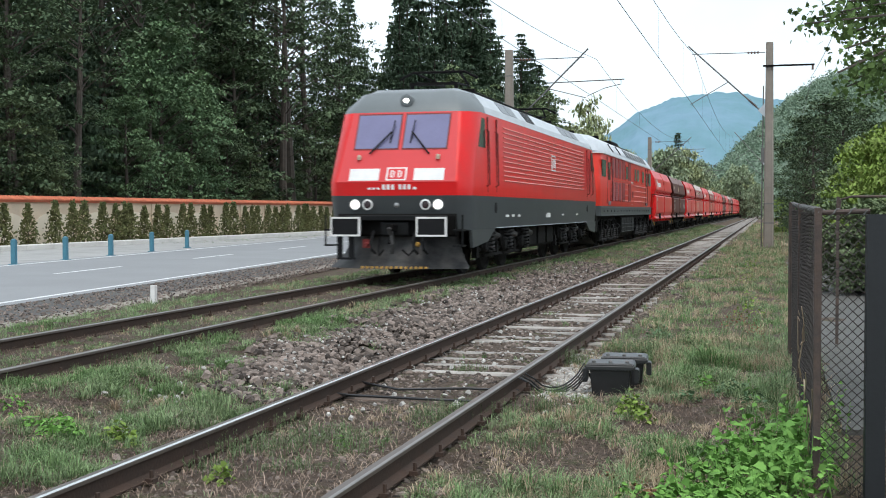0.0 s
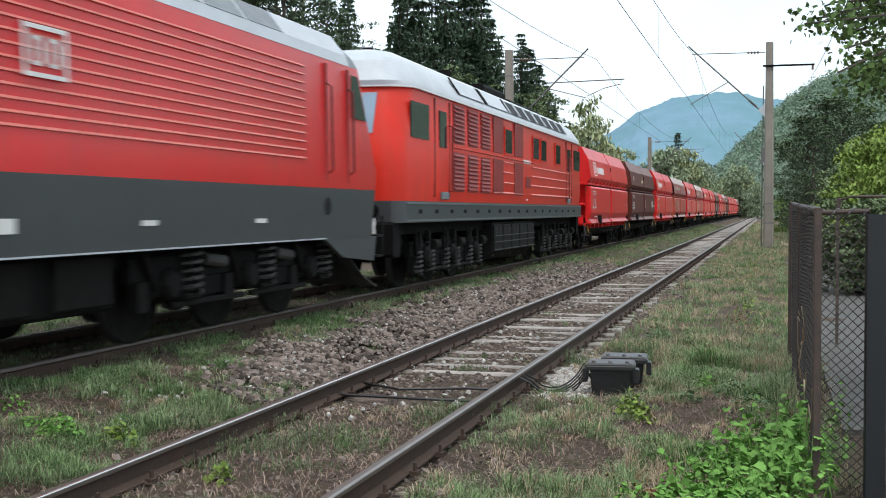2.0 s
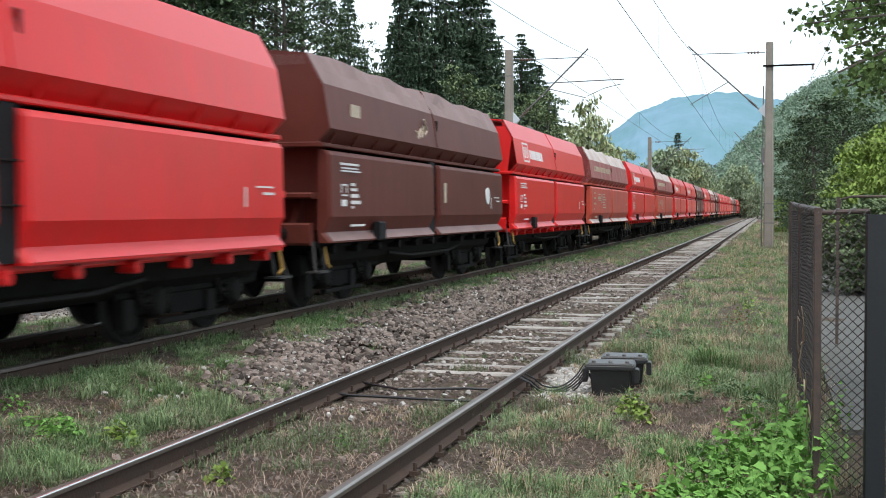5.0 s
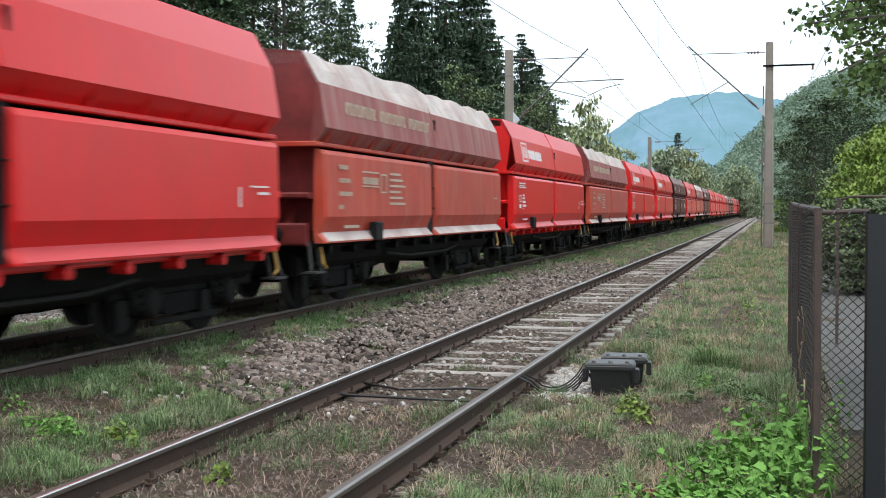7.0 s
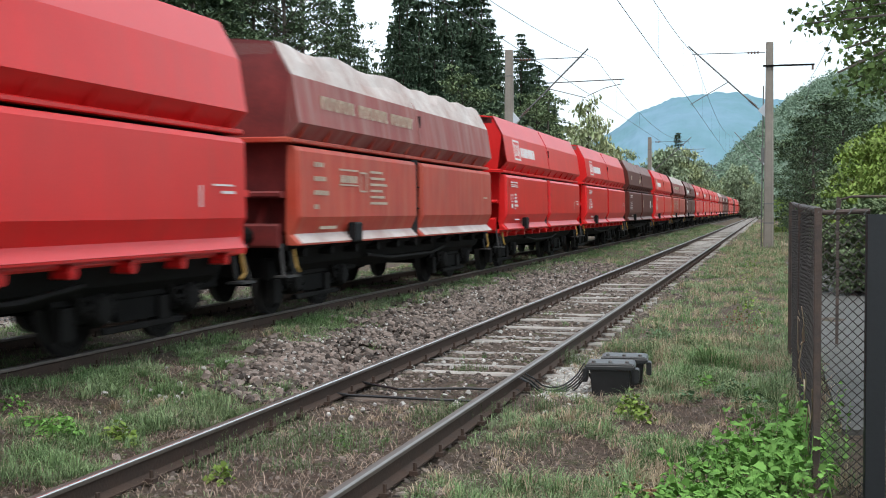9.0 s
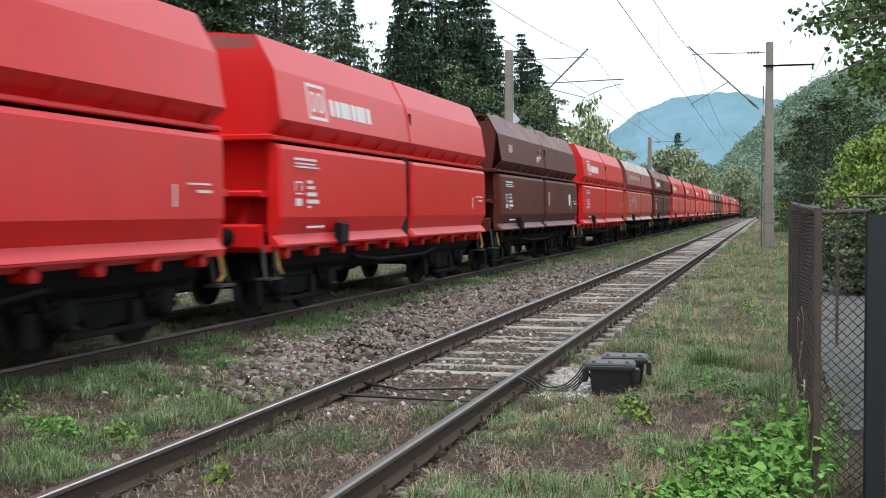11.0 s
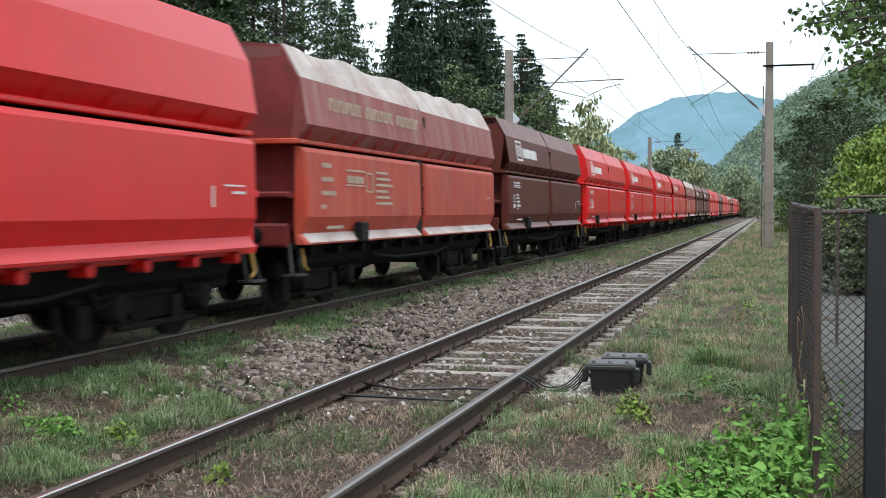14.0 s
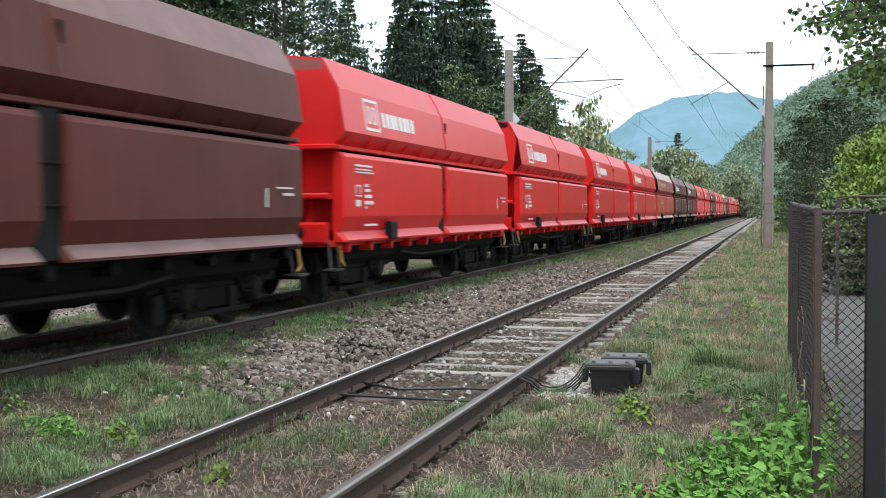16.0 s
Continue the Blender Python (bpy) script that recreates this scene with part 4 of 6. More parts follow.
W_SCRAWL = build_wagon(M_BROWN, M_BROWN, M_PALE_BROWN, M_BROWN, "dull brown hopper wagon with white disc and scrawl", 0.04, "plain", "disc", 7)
KIND = {"r": W_RED, "o": W_OLD, "b": W_BROWN, "s": W_SCRAWL}
ORDER = "rsrororrsrobrrrrobbrrbrrobrrorbrrrrobrrrr"


# Pale pink puts the sky's highlight on the ribs into their colour.
M_RIB = mat("rib_highlight_pink_paint", (0.66, 0.17, 0.13), 0.5, var=0.2, scale=2, bump=0.05)


M_TANK = mat("dirty_tank_paint", (0.013, 0.0135, 0.014), 0.55, spec=0.12, var=0.4, scale=3, fine=40, bump=0.1)
M_PLOUGH = mat("dust_streaked_black_plough", (0.012, 0.012, 0.013), 0.6, spec=0.25, var=0.4, scale=2.2, fine=30, bump=0.1, tint=(0.075, 0.072, 0.07))


def loco_loop(y_front, y_rear, flat, chamfer, half, z):
    """A plan outline with rounded corners at height z."""
    quarter = []
    for k in np.linspace(0, 1, 6):
        a, b, c = (1 - k) ** 2, 2 * k * (1 - k), k * k
        quarter.append((a * flat + b * (half * 0.72 + flat * 0.28) + c * half, b * chamfer * 0.22 + c * chamfer))
    loop = [(x, y_front + y, z) for x, y in quarter] + [(x, y_rear - y, z) for x, y in reversed(quarter)]
    return loop + [(-x, y, z) for x, y, z in reversed(loop)]


def build_loco_one():
    L = 19.5
    v = thing("electric_locomotive", "red and grey electric locomotive with lit headlamps", "locomotive", "train")
    lv = lambda yf, flat, ch, half, z: loco_loop(yf, L - yf, flat, ch, half, z)
    A = [lv(0.70, 1.20, 0.42, 1.48, 0.98), lv(0.555, 1.21, 0.42, 1.5, 1.66)]
    part("skirt", Shape().loft(A), M_GREY, v, "grey lower body band", smooth="auto")
    Bl = [lv(0.555, 1.21, 0.42, 1.5, 1.66), lv(0.52, 1.22, 0.42, 1.5, 1.93), lv(1.22, 1.10, 0.45, 1.47, 3.36)]
    b = part("body", Shape().loft(Bl), M_RED, v, "red body shell", smooth="auto")
    # faded front panels laid 6 mm proud of the shell
    for z0, z1, y0, y1, f0, f1 in ((1.93, 3.36, 0.52, 1.22, 1.22, 1.10),):
        for rear in (False, True):
            s = Shape()
            g = lambda y: (L - y) if rear else y
            o = 0.006 * (1 if rear else -1)
            s.add([(-f0, g(y0) + o, z0), (f0, g(y0) + o, z0), (f1, g(y1) + o, z1), (-f1, g(y1) + o, z1)], [(0, 1, 2, 3)])
            part("front_panel", s, M_RED_FRONT, v, "sun-faded front sheet")
    part("cab_cap", Shape().loft([lv(1.22, 1.10, 0.45, 1.47, 3.36), lv(1.30, 1.04, 0.5, 1.42, 3.5), lv(1.62, 0.92, 0.55, 1.2, 3.78), lv(2.1, 0.6, 0.5, 0.85, 3.9)]), M_GREY_FRONT, v, "grey cab roof cap", smooth="auto")
    rf = Shape()
    for sx in (-1, 1):
        sec = [(1.475, 3.36), (1.43, 3.51), (1.212, 3.79), (1.1, 3.79), (1.3, 3.36)]
        rf.loft([[(sx * x, y, z) for x, z in sec] for y in (2.05, L - 2.05)])
    part("roof_edge", rf, M_SILVER, v, "light grey sloping roof edge")
    part("roof", Shape().loft([[(1.2, y, 3.79), (0.85, y, 3.905), (-0.85, y, 3.905), (-1.2, y, 3.79), (-1.1, y, 3.7), (1.1, y, 3.7)] for y in (2.1, L - 2.1)]), M_SILVER, v)
    # vents on the sloping roof edge
    for y, w, m in ((3.9, 0.8, M_VENT), (4.8, 0.8, M_VENT), (6.7, 1.1, M_BLACK), (12.0, 1.0, M_VENT), (13.1, 1.0, M_VENT), (14.2, 1.0, M_VENT)):
        for sx in (-1, 1):
            s = Shape().add([(sx * 1.432, y, 3.52), (sx * 1.432, y + w, 3.52), (sx * 1.225, y + w, 3.785), (sx * 1.225, y, 3.785), (sx * 1.36, y, 3.5), (sx * 1.36, y + w, 3.5), (sx * 1.18, y + w, 3.75), (sx * 1.18, y, 3.75)], [(0, 1, 2, 3), (7, 6, 5, 4), (0, 4, 5, 1), (1, 5, 6, 2), (2, 6, 7, 3), (3, 7, 4, 0)])
            part("roof_vent", s, m, v)
            if m is M_BLACK:
                sl = Shape()
                for i in range(6):
                    yy = y + (i + 0.5) * w / 6
                    sl.add([(sx * 1.44, yy, 3.52), (sx * 1.44, yy + 0.03, 3.52), (sx * 1.232, yy + 0.03, 3.79), (sx * 1.232, yy, 3.79)], [(0, 1, 2, 3)])
                part("vent_slat", sl, M_VENT, v)
    # pressed ribs along both sides
    for sx in (-1, 1):
        for i in range(12):
            z = 2.02 + i * 0.105
            x = 1.5 - (z - 1.93) * 0.021
            part("side_rib", Shape().loft([[(sx * (x - 0.01), y, z - 0.012), (sx * (x + 0.02), y, z - 0.008), (sx * (x + 0.016), y, z + 0.002), (sx * (x - 0.01), y, z + 0.026)] for y in (3.75, L - 3.75)]), M_RIB, v)
        for e in (0, 1):
            g = lambda y: L - y if e else y
            for ya in (2.15, 3.0):
                a, c = sorted((g(ya), g(ya + 0.02)))
                part("door_seam", Shape().box(min(sx * 1.475, sx * 1.505), max(sx * 1.475, sx * 1.505), a, c, 1.75, 3.3), M_DARK_RED, v)
                part("handrail", Shape().path([(sx * 1.48, g(ya - 0.08), 1.85), (sx * 1.56, g(ya - 0.08), 1.9), (sx * 1.54, g(ya - 0.08), 3.0), (sx * 1.46, g(ya - 0.08), 3.05)], 0.016), M_DARK_RED, v)
            a = [(sx * 1.497, g(1.35), 2.65), (sx * 1.497, g(1.98), 2.65), (sx * 1.478, g(1.98), 3.25), (sx * 1.478, g(1.68), 3.25)]
            part("side_window", Shape().add(a + [(x - sx * 0.03, y, z) for x, y, z in a], [(0, 1, 2, 3), (7, 6, 5, 4), (0, 4, 5, 1), (1, 5, 6, 2), (2, 6, 7, 3), (3, 7, 4, 0)]), M_GLASS, v)
            hs = Shape().lathe(0, (sx * 1.45, g(2.95), 1.42), [(0.12, 0.0), (0.12, sx * 0.05)], 14)
            part("step_hole", hs, M_BLACK, v)
    # cab faces
    def fy(z):
        return 0.52 + (z - 1.93) * 0.70 / 1.43
    for e in (0, 1):
        g = lambda y: L - y if e else y
        o = 1 if e else -1

        def panel(nm, x0, x1, z0, z1, m, out=0.02, lab="", par=v):
            s = Shape()
            q = [(x0, g(fy(z0)) + o * out, z0), (x1, g(fy(z0)) + o * out, z0), (x1, g(fy(z1)) + o * out, z1), (x0, g(fy(z1)) + o * out, z1)]
            s.add(q + [(x, y - o * (out + 0.01), z) for x, y, z in q], [(0, 1, 2, 3), (7, 6, 5, 4), (0, 4, 5, 1), (1, 5, 6, 2), (2, 6, 7, 3), (3, 7, 4, 0)])
            return part(nm, s, m, par, lab)
        for x0, x1 in ((-0.95, -0.06), (0.06, 0.95)):
            wf = panel("windscreen_frame", x0 - 0.03, x1 + 0.03, 2.58, 3.33, M_DARK_RED, 0.012)
            panel("windscreen", x0, x1, 2.61, 3.30, M_SCREEN, 0.02, "lilac tinted glass", wf)
            k = 1 if x0 > 0 else -1
            xs, xt = (0.62, 0.22) if k > 0 else (-0.62, -0.2)
            wp = Shape().path([(xs, g(fy(2.52)) + o * 0.06, 2.50), (xt, g(fy(2.9)) + o * 0.06, 2.95)], 0.018).path([(xt - 0.02, g(fy(2.75)) + o * 0.05, 2.72), (xt + 0.04, g(fy(3.1)) + o * 0.05, 3.18)], 0.014)
            part("wiper", wp, M_BLACK, v)
        panel("grille_bar", -0.98, -0.36, 1.96, 2.2, M_WHITE, 0.014, "white painted panel")
        panel("grille_bar", 0.36, 0.98, 1.96, 2.2, M_WHITE, 0.014, "white painted panel")
        panel("emblem", -0.21, 0.21, 1.96, 2.22, M_WHITE, 0.014, "white framed emblem")
        panel("emblem_field", -0.175, 0.175, 1.985, 2.195, M_RED_FRONT, 0.018)
        for x in (-0.12, 0.03):
            panel("emblem_stroke", x, x + 0.025, 2.02, 2.16, M_WHITE, 0.022)
            panel("emblem_stroke", x + 0.06, x + 0.085, 2.035, 2.145, M_WHITE, 0.022)
            panel("emblem_stroke", x + 0.03, x + 0.055, 2.02, 2.045, M_WHITE, 0.022)
            panel("emblem_stroke", x + 0.03, x + 0.055, 2.135, 2.16, M_WHITE, 0.022)
        nb = Shape()
        for x0, x1, h in ((-0.58, -0.3, 0.04), (-0.28, 0.0, 0.1), (0.06, 0.34, 0.1), (0.36, 0.42, 0.05)):
            n_ = max(1, round((x1 - x0) / 0.09))
            for i in range(n_):
                xa = x0 + i * (x1 - x0) / n_
                y = g(0.548) + o * 0.004
                nb.box(xa, xa + 0.06, min(y, y + o * 0.02), max(y, y + o * 0.02), 1.78, 1.78 + h)
        part("number_bars", nb, M_WHITE, v, "white bars of the painted number")
        for sx in (-1, 1):
            for x, m, lab in ((0.86, M_LAMP if not e else M_LENS, "lit round headlamp"), (0.6, M_LENS, "unlit round marker lamp")):
                rg = part("lamp_ring", Shape().lathe(1, (sx * x, g(0.60), 1.48), [(0.095, -o * 0.02), (0.11, o * 0.04), (0.08, o * 0.05), (0.075, o * 0.02)], 18), M_WHITE, v)
                part("lamp_lens", Shape().lathe(1, (sx * x, g(0.60), 1.48), [(0.085, 0.0), (0.08, o * 0.035), (0.04, o * 0.05)], 18), m, rg, lab)
            part("hand_grip", Shape().lathe(2, (sx * 0.82, g(fy(2.45)) + o * 0.06, 2.38), [(0.04, 0), (0.045, 0.06), (0.03, 0.1)], 10), M_CREAM, v)
        tl = part("top_lamp_ring", Shape().lathe(1, (0, g(1.38), 3.6), [(0.12, -o * 0.1), (0.13, o * 0.1), (0.1, o * 0.11)], 18), M_GREY_FRONT, v)
        part("top_lamp_lens", Shape().lathe(1, (0, g(1.38), 3.6), [(0.1, 0.0), (0.1, o * 0.09), (0.05, o * 0.11)], 18), M_LAMP if not e else M_LENS, tl, "lit headlamp over the windscreens")
        part("emblem_star", Shape().lathe(1, (0, g(0.62), 1.47), [(0.06, 0), (0.05, o * 0.04), (0.01, o * 0.05)], 10), M_STEEL, v)
        hd = Shape()
        a, c = sorted((g(0.55), g(0.75)))
        hd.box(-1.22, 1.22, a, c, 0.85, 1.3, 0.04)
        part("headstock", hd, M_GRIME, v)
        pl = Shape()
        rings = []
        for z, wd, yf in ((0.88, 1.12, 0.66), (0.68, 1.17, 0.62), (0.5, 1.24, 0.54), (0.36, 1.33, 0.42), (0.26, 1.42, 0.28), (0.22, 1.45, 0.22)):
            front = [(wd * u, g(yf + 0.5 * abs(u) ** 3), z) for u in np.linspace(-1, 1, 13)]
            rings.append(front + [(x, y - o * 0.03, z) for x, y, _ in reversed(front)])
        pl.loft(rings)
        part("plough", pl, M_PLOUGH, v, "curved dusty black snow plough", smooth="auto")
        bm_ = Shape()
        a, c = sorted((g(0.42), g(0.60)))
        bm_.box(-1.05, 1.05, a, c, 1.16, 1.27, 0.015)
        part("buffer_beam", bm_, M_TANK, v, "dark painted buffer beam")
        for sx in (-1, 1):
            a, c = sorted((g(0.16), g(0.62)))
            part("buffer_housing", Shape().box(sx * 0.875 - 0.17, sx * 0.875 + 0.17, a, c, 0.9, 1.2, 0.03), M_TANK, v)
            a, c = sorted((g(0.3), g(0.62)))
            part("corner_step", Shape().box(sx * 1.32 - 0.1, sx * 1.32 + 0.1, a, c, 0.96, 1.0).box(sx * 1.32 - 0.1, sx * 1.32 + 0.1, a, c, 0.66, 0.69).path([(sx * 1.41, g(0.35), 0.66), (sx * 1.41, g(0.35), 1.28)], 0.02), M_TANK, v)
            part("glad_hand", Shape().lathe(1, (sx * 0.52, g(0.3), 0.7), [(0.03, 0.05), (0.05, 0.0), (0.03, -0.05)], 10), M_DARK_RED if sx < 0 else M_YELLOW, v)
        part("coupling_hook", Shape().path([(0, g(0.5), 1.02), (0, g(0.2), 1.04), (0, g(0.1), 1.0), (0, g(0.16), 0.92)], 0.05, 8), M_SPRING, v)
        part("coupling_screw", Shape().path([(0, g(0.22), 1.0), (0.03, g(0.2), 0.7), (0.0, g(0.26), 0.52)], 0.04, 8), M_SPRING, v)
        part("hook_guide", Shape().box(-0.28, 0.28, min(g(.45), g(.56)), max(g(.45), g(.56)), 0.86, 1.14, 0.03), M_TANK, v)
        yl = Shape()
        for i in range(14):
            x = -0.62 + i * 0.1
            a, c = sorted((g(0.205), g(0.235 + 0.05 * abs((x + 0.025) / 1.4) ** 2)))
            yl.box(x, x + 0.05, a, c, 0.225, 0.27)
        part("warning_dash", yl, M_YELLOW, v)
        if not e:
            part("hanging_step", Shape().box(-1.1, -1.0, 0.16, 0.22, 0.42, 0.86).box(-0.86, -0.76, 0.16, 0.22, 0.42, 0.86).box(-1.1, -0.76, 0.14, 0.3, 0.4, 0.44), M_BLACK, v)
        coupling(v, g(0.35), o)
        buffers(v, g(0.0), o, (0.27, 0.155))
        hose = Shape()
        for x in (-0.45, 0.42, 0.62):
            hose.path([(x, g(0.5), 0.95), (x, g(0.3), 0.75), (x + 0.05, g(0.22), 0.6), (x + 0.1, g(0.3), 0.52)], 0.03, 7)
        part("air_hose", hose, M_BLACK, v)
        part("hose_valve", Shape().box(-0.66, -0.5, min(g(.4), g(.52)), max(g(.4), g(.52)), 0.62, 0.8, 0.02), M_DARK_RED, v)
        part("bogie_cover", Shape().loft([[(sx * 1.475, g(ya), z) for ya, z in ((0.85, 0.98), (3.0, 0.98), (2.3, 0.72), (0.95, 0.62))] for sx in (0.9999, 0.96)]), M_GREY, v)
    # roof gear: two pantographs folded or raised, insulators, bus bars
    for y in (3.4, 13.6):
        pg = Shape()
        for sx in (-0.5, 0.5):
            for yy in (y, y + 1.6):
                pg.tube((sx, yy, 3.9), (sx, yy, 4.12), 0.05, n=8)
        pg.box(-0.55, 0.55, y - 0.05, y + 0.05, 4.12, 4.18).box(-0.55, 0.55, y + 1.55, y + 1.65, 4.12, 4.18)
        pg.path([(-0.4, y, 4.18), (-0.3, y + 2.0, 4.3), (-0.5, y + 0.4, 4.42)], 0.03).path([(0.4, y, 4.18), (0.3, y + 2.0, 4.3), (0.5, y + 0.4, 4.42)], 0.03)
        pg.path([(-0.9, y + 0.4, 4.30), (-0.6, y + 0.4, 4.45), (0.6, y + 0.4, 4.45), (0.9, y + 0.4, 4.30)], 0.03)
        part("pantograph", pg, M_GRIME, v, "dark folded pantograph")
    bus = Shape().tube((0.3, 5.2, 4.2), (0.3, 13.4, 4.2), 0.025)
    for y in (5.4, 7.5, 9.5, 11.5, 13.2):
        bus.tube((0.3, y, 3.88), (0.3, y, 4.2), 0.05)
    bus.box(-0.6, -0.2, 6.5, 7.4, 3.88, 4.1).box(-0.4, 0.5, 9.0, 9.8, 3.88, 4.05)
    part("roof_conductor", bus, M_GRIME, v)
    badge(v, 1.52, 9.75, 2.42, 0.62, 0.42, M_WHITE, tilt=0.02, bar=False)
    bars(v, 1.5, [(9.0, 1.18, 0.12, 0.09), (9.14, 1.18, 0.5, 0.12), (3.9, 1.22, 0.35, 0.05), (4.6, 1.22, 0.3, 0.05), (5.3, 1.22, 0.3, 0.05), (11.6, 1.22, 0.3, 0.05), (14.2, 1.22, 0.3, 0.05)], M_WHITE)
    part("skirt_edge", Shape().box(1.482, 1.492, 3.0, L - 3.0, 0.985, 1.0).box(-1.492, -1.482, 3.0, L - 3.0, 0.985, 1.0), M_SILVER, v)
    eq = Shape()
    eq.box(-1.2, 1.2, 7.9, 11.6, 0.42, 1.0, 0.04)
    part("equipment_case", eq, M_GRIME, v)
    for y in (7.9, 9.2, 10.5):
        part("case_cover", Shape().box(1.2, 1.25, y + 0.06, y + 1.0, 0.48, 0.95, 0.02), M_GRIME_LIGHT, v)
    part("belly", Shape().box(-1.1, 1.1, 1.2, L - 1.2, 0.8, 1.02), M_GRIME, v)
    for c in (4.9, L - 4.9):
        bogie(v, c, (-1.95, 0.0, 1.95), 0.61, 1.2, True, 0.78)
    add_wheels(v, (4.9, L - 4.9), (-1.95, 0.0, 1.95), 0.61)
    return v, 0.0


def build_loco_two():
    L = 20.82
    v = thing("diesel_locomotive", "orange-red diesel locomotive with white roof and louvres", "locomotive", "train")
    lv = lambda yf, flat, ch, half, z: loco_loop(yf, L - yf, flat, ch, half, z)
    part("frame_sill", Shape().loft([lv(0.6, 1.25, 0.25, 1.43, 1.16), lv(0.6, 1.25, 0.25, 1.43, 1.52)]), M_GREY, v, "grey riveted frame sill")
    part("body", Shape().loft([lv(0.62, 1.05, 0.42, 1.40, 1.52), lv(0.58, 1.08, 0.42, 1.42, 2.0), lv(0.62, 1.06, 0.42, 1.42, 2.5), lv(0.98, 0.98, 0.4, 1.40, 3.42)]), M_RED_LOCO2, v, "orange-red body shell", smooth="auto")
    part("roof", Shape().loft([lv(0.9, 1.0, 0.45, 1.45, 3.42), lv(0.88, 1.0, 0.5, 1.44, 3.5), lv(1.05, 0.85, 0.55, 1.2, 3.85), lv(1.6, 0.5, 0.5, 0.8, 4.1), lv(2.4, 0.2, 0.3, 0.3, 4.2)]), M_SILVER, v, "white-grey rounded roof", smooth="auto")
    part("gutter", Shape().loft([lv(0.9, 1.0, 0.45, 1.455, 3.40), lv(0.9, 1.0, 0.45, 1.455, 3.43)]), M_WHITE, v)
    for e in (0, 1):
        g = lambda y: L - y if e else y
        o = 1 if e else -1
        fz = lambda z: 0.62 + (z - 2.5) * 0.36 / 0.92
        for x0, x1 in ((-0.92, -0.04), (0.04, 0.92)):
            q = [(x0, g(fz(2.62)) + o * 0.03, 2.62), (x1, g(fz(2.62)) + o * 0.03, 2.62), (x1, g(fz(3.3)) + o * 0.03, 3.3), (x0, g(fz(3.3)) + o * 0.03, 3.3)]
            s = Shape().add(q + [(x, y - o * 0.03, z) for x, y, z in q], [(0, 1, 2, 3), (7, 6, 5, 4), (0, 4, 5, 1), (1, 5, 6, 2), (2, 6, 7, 3), (3, 7, 4, 0)])
            w = part("windscreen", s, M_SCREEN2, v, "windscreen coloured pale blue as reflected sky")
            part("wiper", Shape().path([(x0 + 0.5, g(fz(2.6)) + o * 0.07, 2.58), (x0 + 0.3, g(fz(3.0)) + o * 0.07, 3.05)], 0.015), M_BLACK, w)
        a, c = sorted((g(0.56), g(0.6)))
        part("nose_panel", Shape().box(-0.75, 0.75, a, c, 1.85, 2.12), M_CREAM, v, "pale nose panel")
        for sx in (-1, 1):
            lm = part("lamp_ring", Shape().lathe(1, (sx * 0.95, g(0.6), 1.36), [(0.1, 0), (0.11, o * 0.05), (0.08, o * 0.06)], 16), M_GRIME, v)
            part("lamp_lens", Shape().lathe(1, (sx * 0.95, g(0.6), 1.36), [(0.08, 0), (0.07, o * 0.05), (0.02, o * 0.06)], 16), M_TAIL, lm, "red marker lamp")
            w0, w1 = sorted((g(1.15), g(2.25)))
            x = sx * 1.415
            part("cab_window", Shape().box(min(x, x + sx * 0.02), max(x, x + sx * 0.02), w0, w1, 2.58, 3.18, 0.0), M_GLASS, v)
            w0, w1 = sorted((g(2.95), g(3.45)))
            part("door_window", Shape().box(min(x, x + sx * 0.02), max(x, x + sx * 0.02), w0, w1, 2.5, 3.15), M_GLASS, v)
            for yy in (2.65, 3.68):
                w0, w1 = sorted((g(yy), g(yy + 0.03)))
                part("door_seam", Shape().box(min(x - sx * .02, x + sx * 0.015), max(x - sx * .02, x + sx * 0.015), w0, w1, 1.6, 3.35), M_DARK_RED, v)
            part("handrail", Shape().path([(sx * 1.42, g(3.6), 1.7), (sx * 1.5, g(3.6), 1.72), (sx * 1.5, g(3.6), 2.9), (sx * 1.42, g(3.6), 2.92)], 0.018), M_DARK_RED, v)
        hd = Shape()
        a, c = sorted((g(0.55), g(0.95)))
        hd.box(-1.3, 1.3, a, c, 0.6, 1.18, 0.05)
        part("headstock", hd, M_GRIME, v)
        coupling(v, g(0.3), o)
        buffers(v, g(0.0), o)
    # louvre panels, windows, ribs along the sides
    for sx in (-1, 1):
        x = sx * 1.42
        for y in (3.96, 5.1, 6.22):
            for z in (1.72, 2.62):
                s = Shape().box(min(x - sx * 0.03, x + sx * 0.004), max(x - sx * 0.03, x + sx * 0.004), y, y + 0.84, z, z + 0.74)
                pn = part("louvre_panel", s, M_RED_DARK, v)
                for k in range(9):
                    zz = z + 0.04 + k * 0.078
                    part("louvre_blade", Shape().loft([[(x, yy, zz + 0.05), (x + sx * 0.035, yy, zz), (x, yy, zz + 0.01)] for yy in (y + 0.03, y + 0.81)]), M_RED_DARK, pn)
        for y, w_ in ((7.36, 1.0), (9.6, 1.0)):
            for z in (1.72, 2.62):
                part("access_panel", Shape().box(min(x, x + sx * 0.015), max(x, x + sx * 0.015), y, y + w_, z, z + 0.76), M_RED_DARK, v)
        for y in (8.55, 11.9, 13.0, 15.25):
            f = part("window_frame", Shape().box(min(x, x + sx * 0.02), max(x, x + sx * 0.02), y - 0.06, y + 0.78, 2.6, 3.24, 0), M_RED_LOCO2, v)
            part("engine_room_window", Shape().box(min(x, x + sx * 0.026), max(x, x + sx * 0.026), y, y + 0.72, 2.66, 3.18), M_GLASS, f)
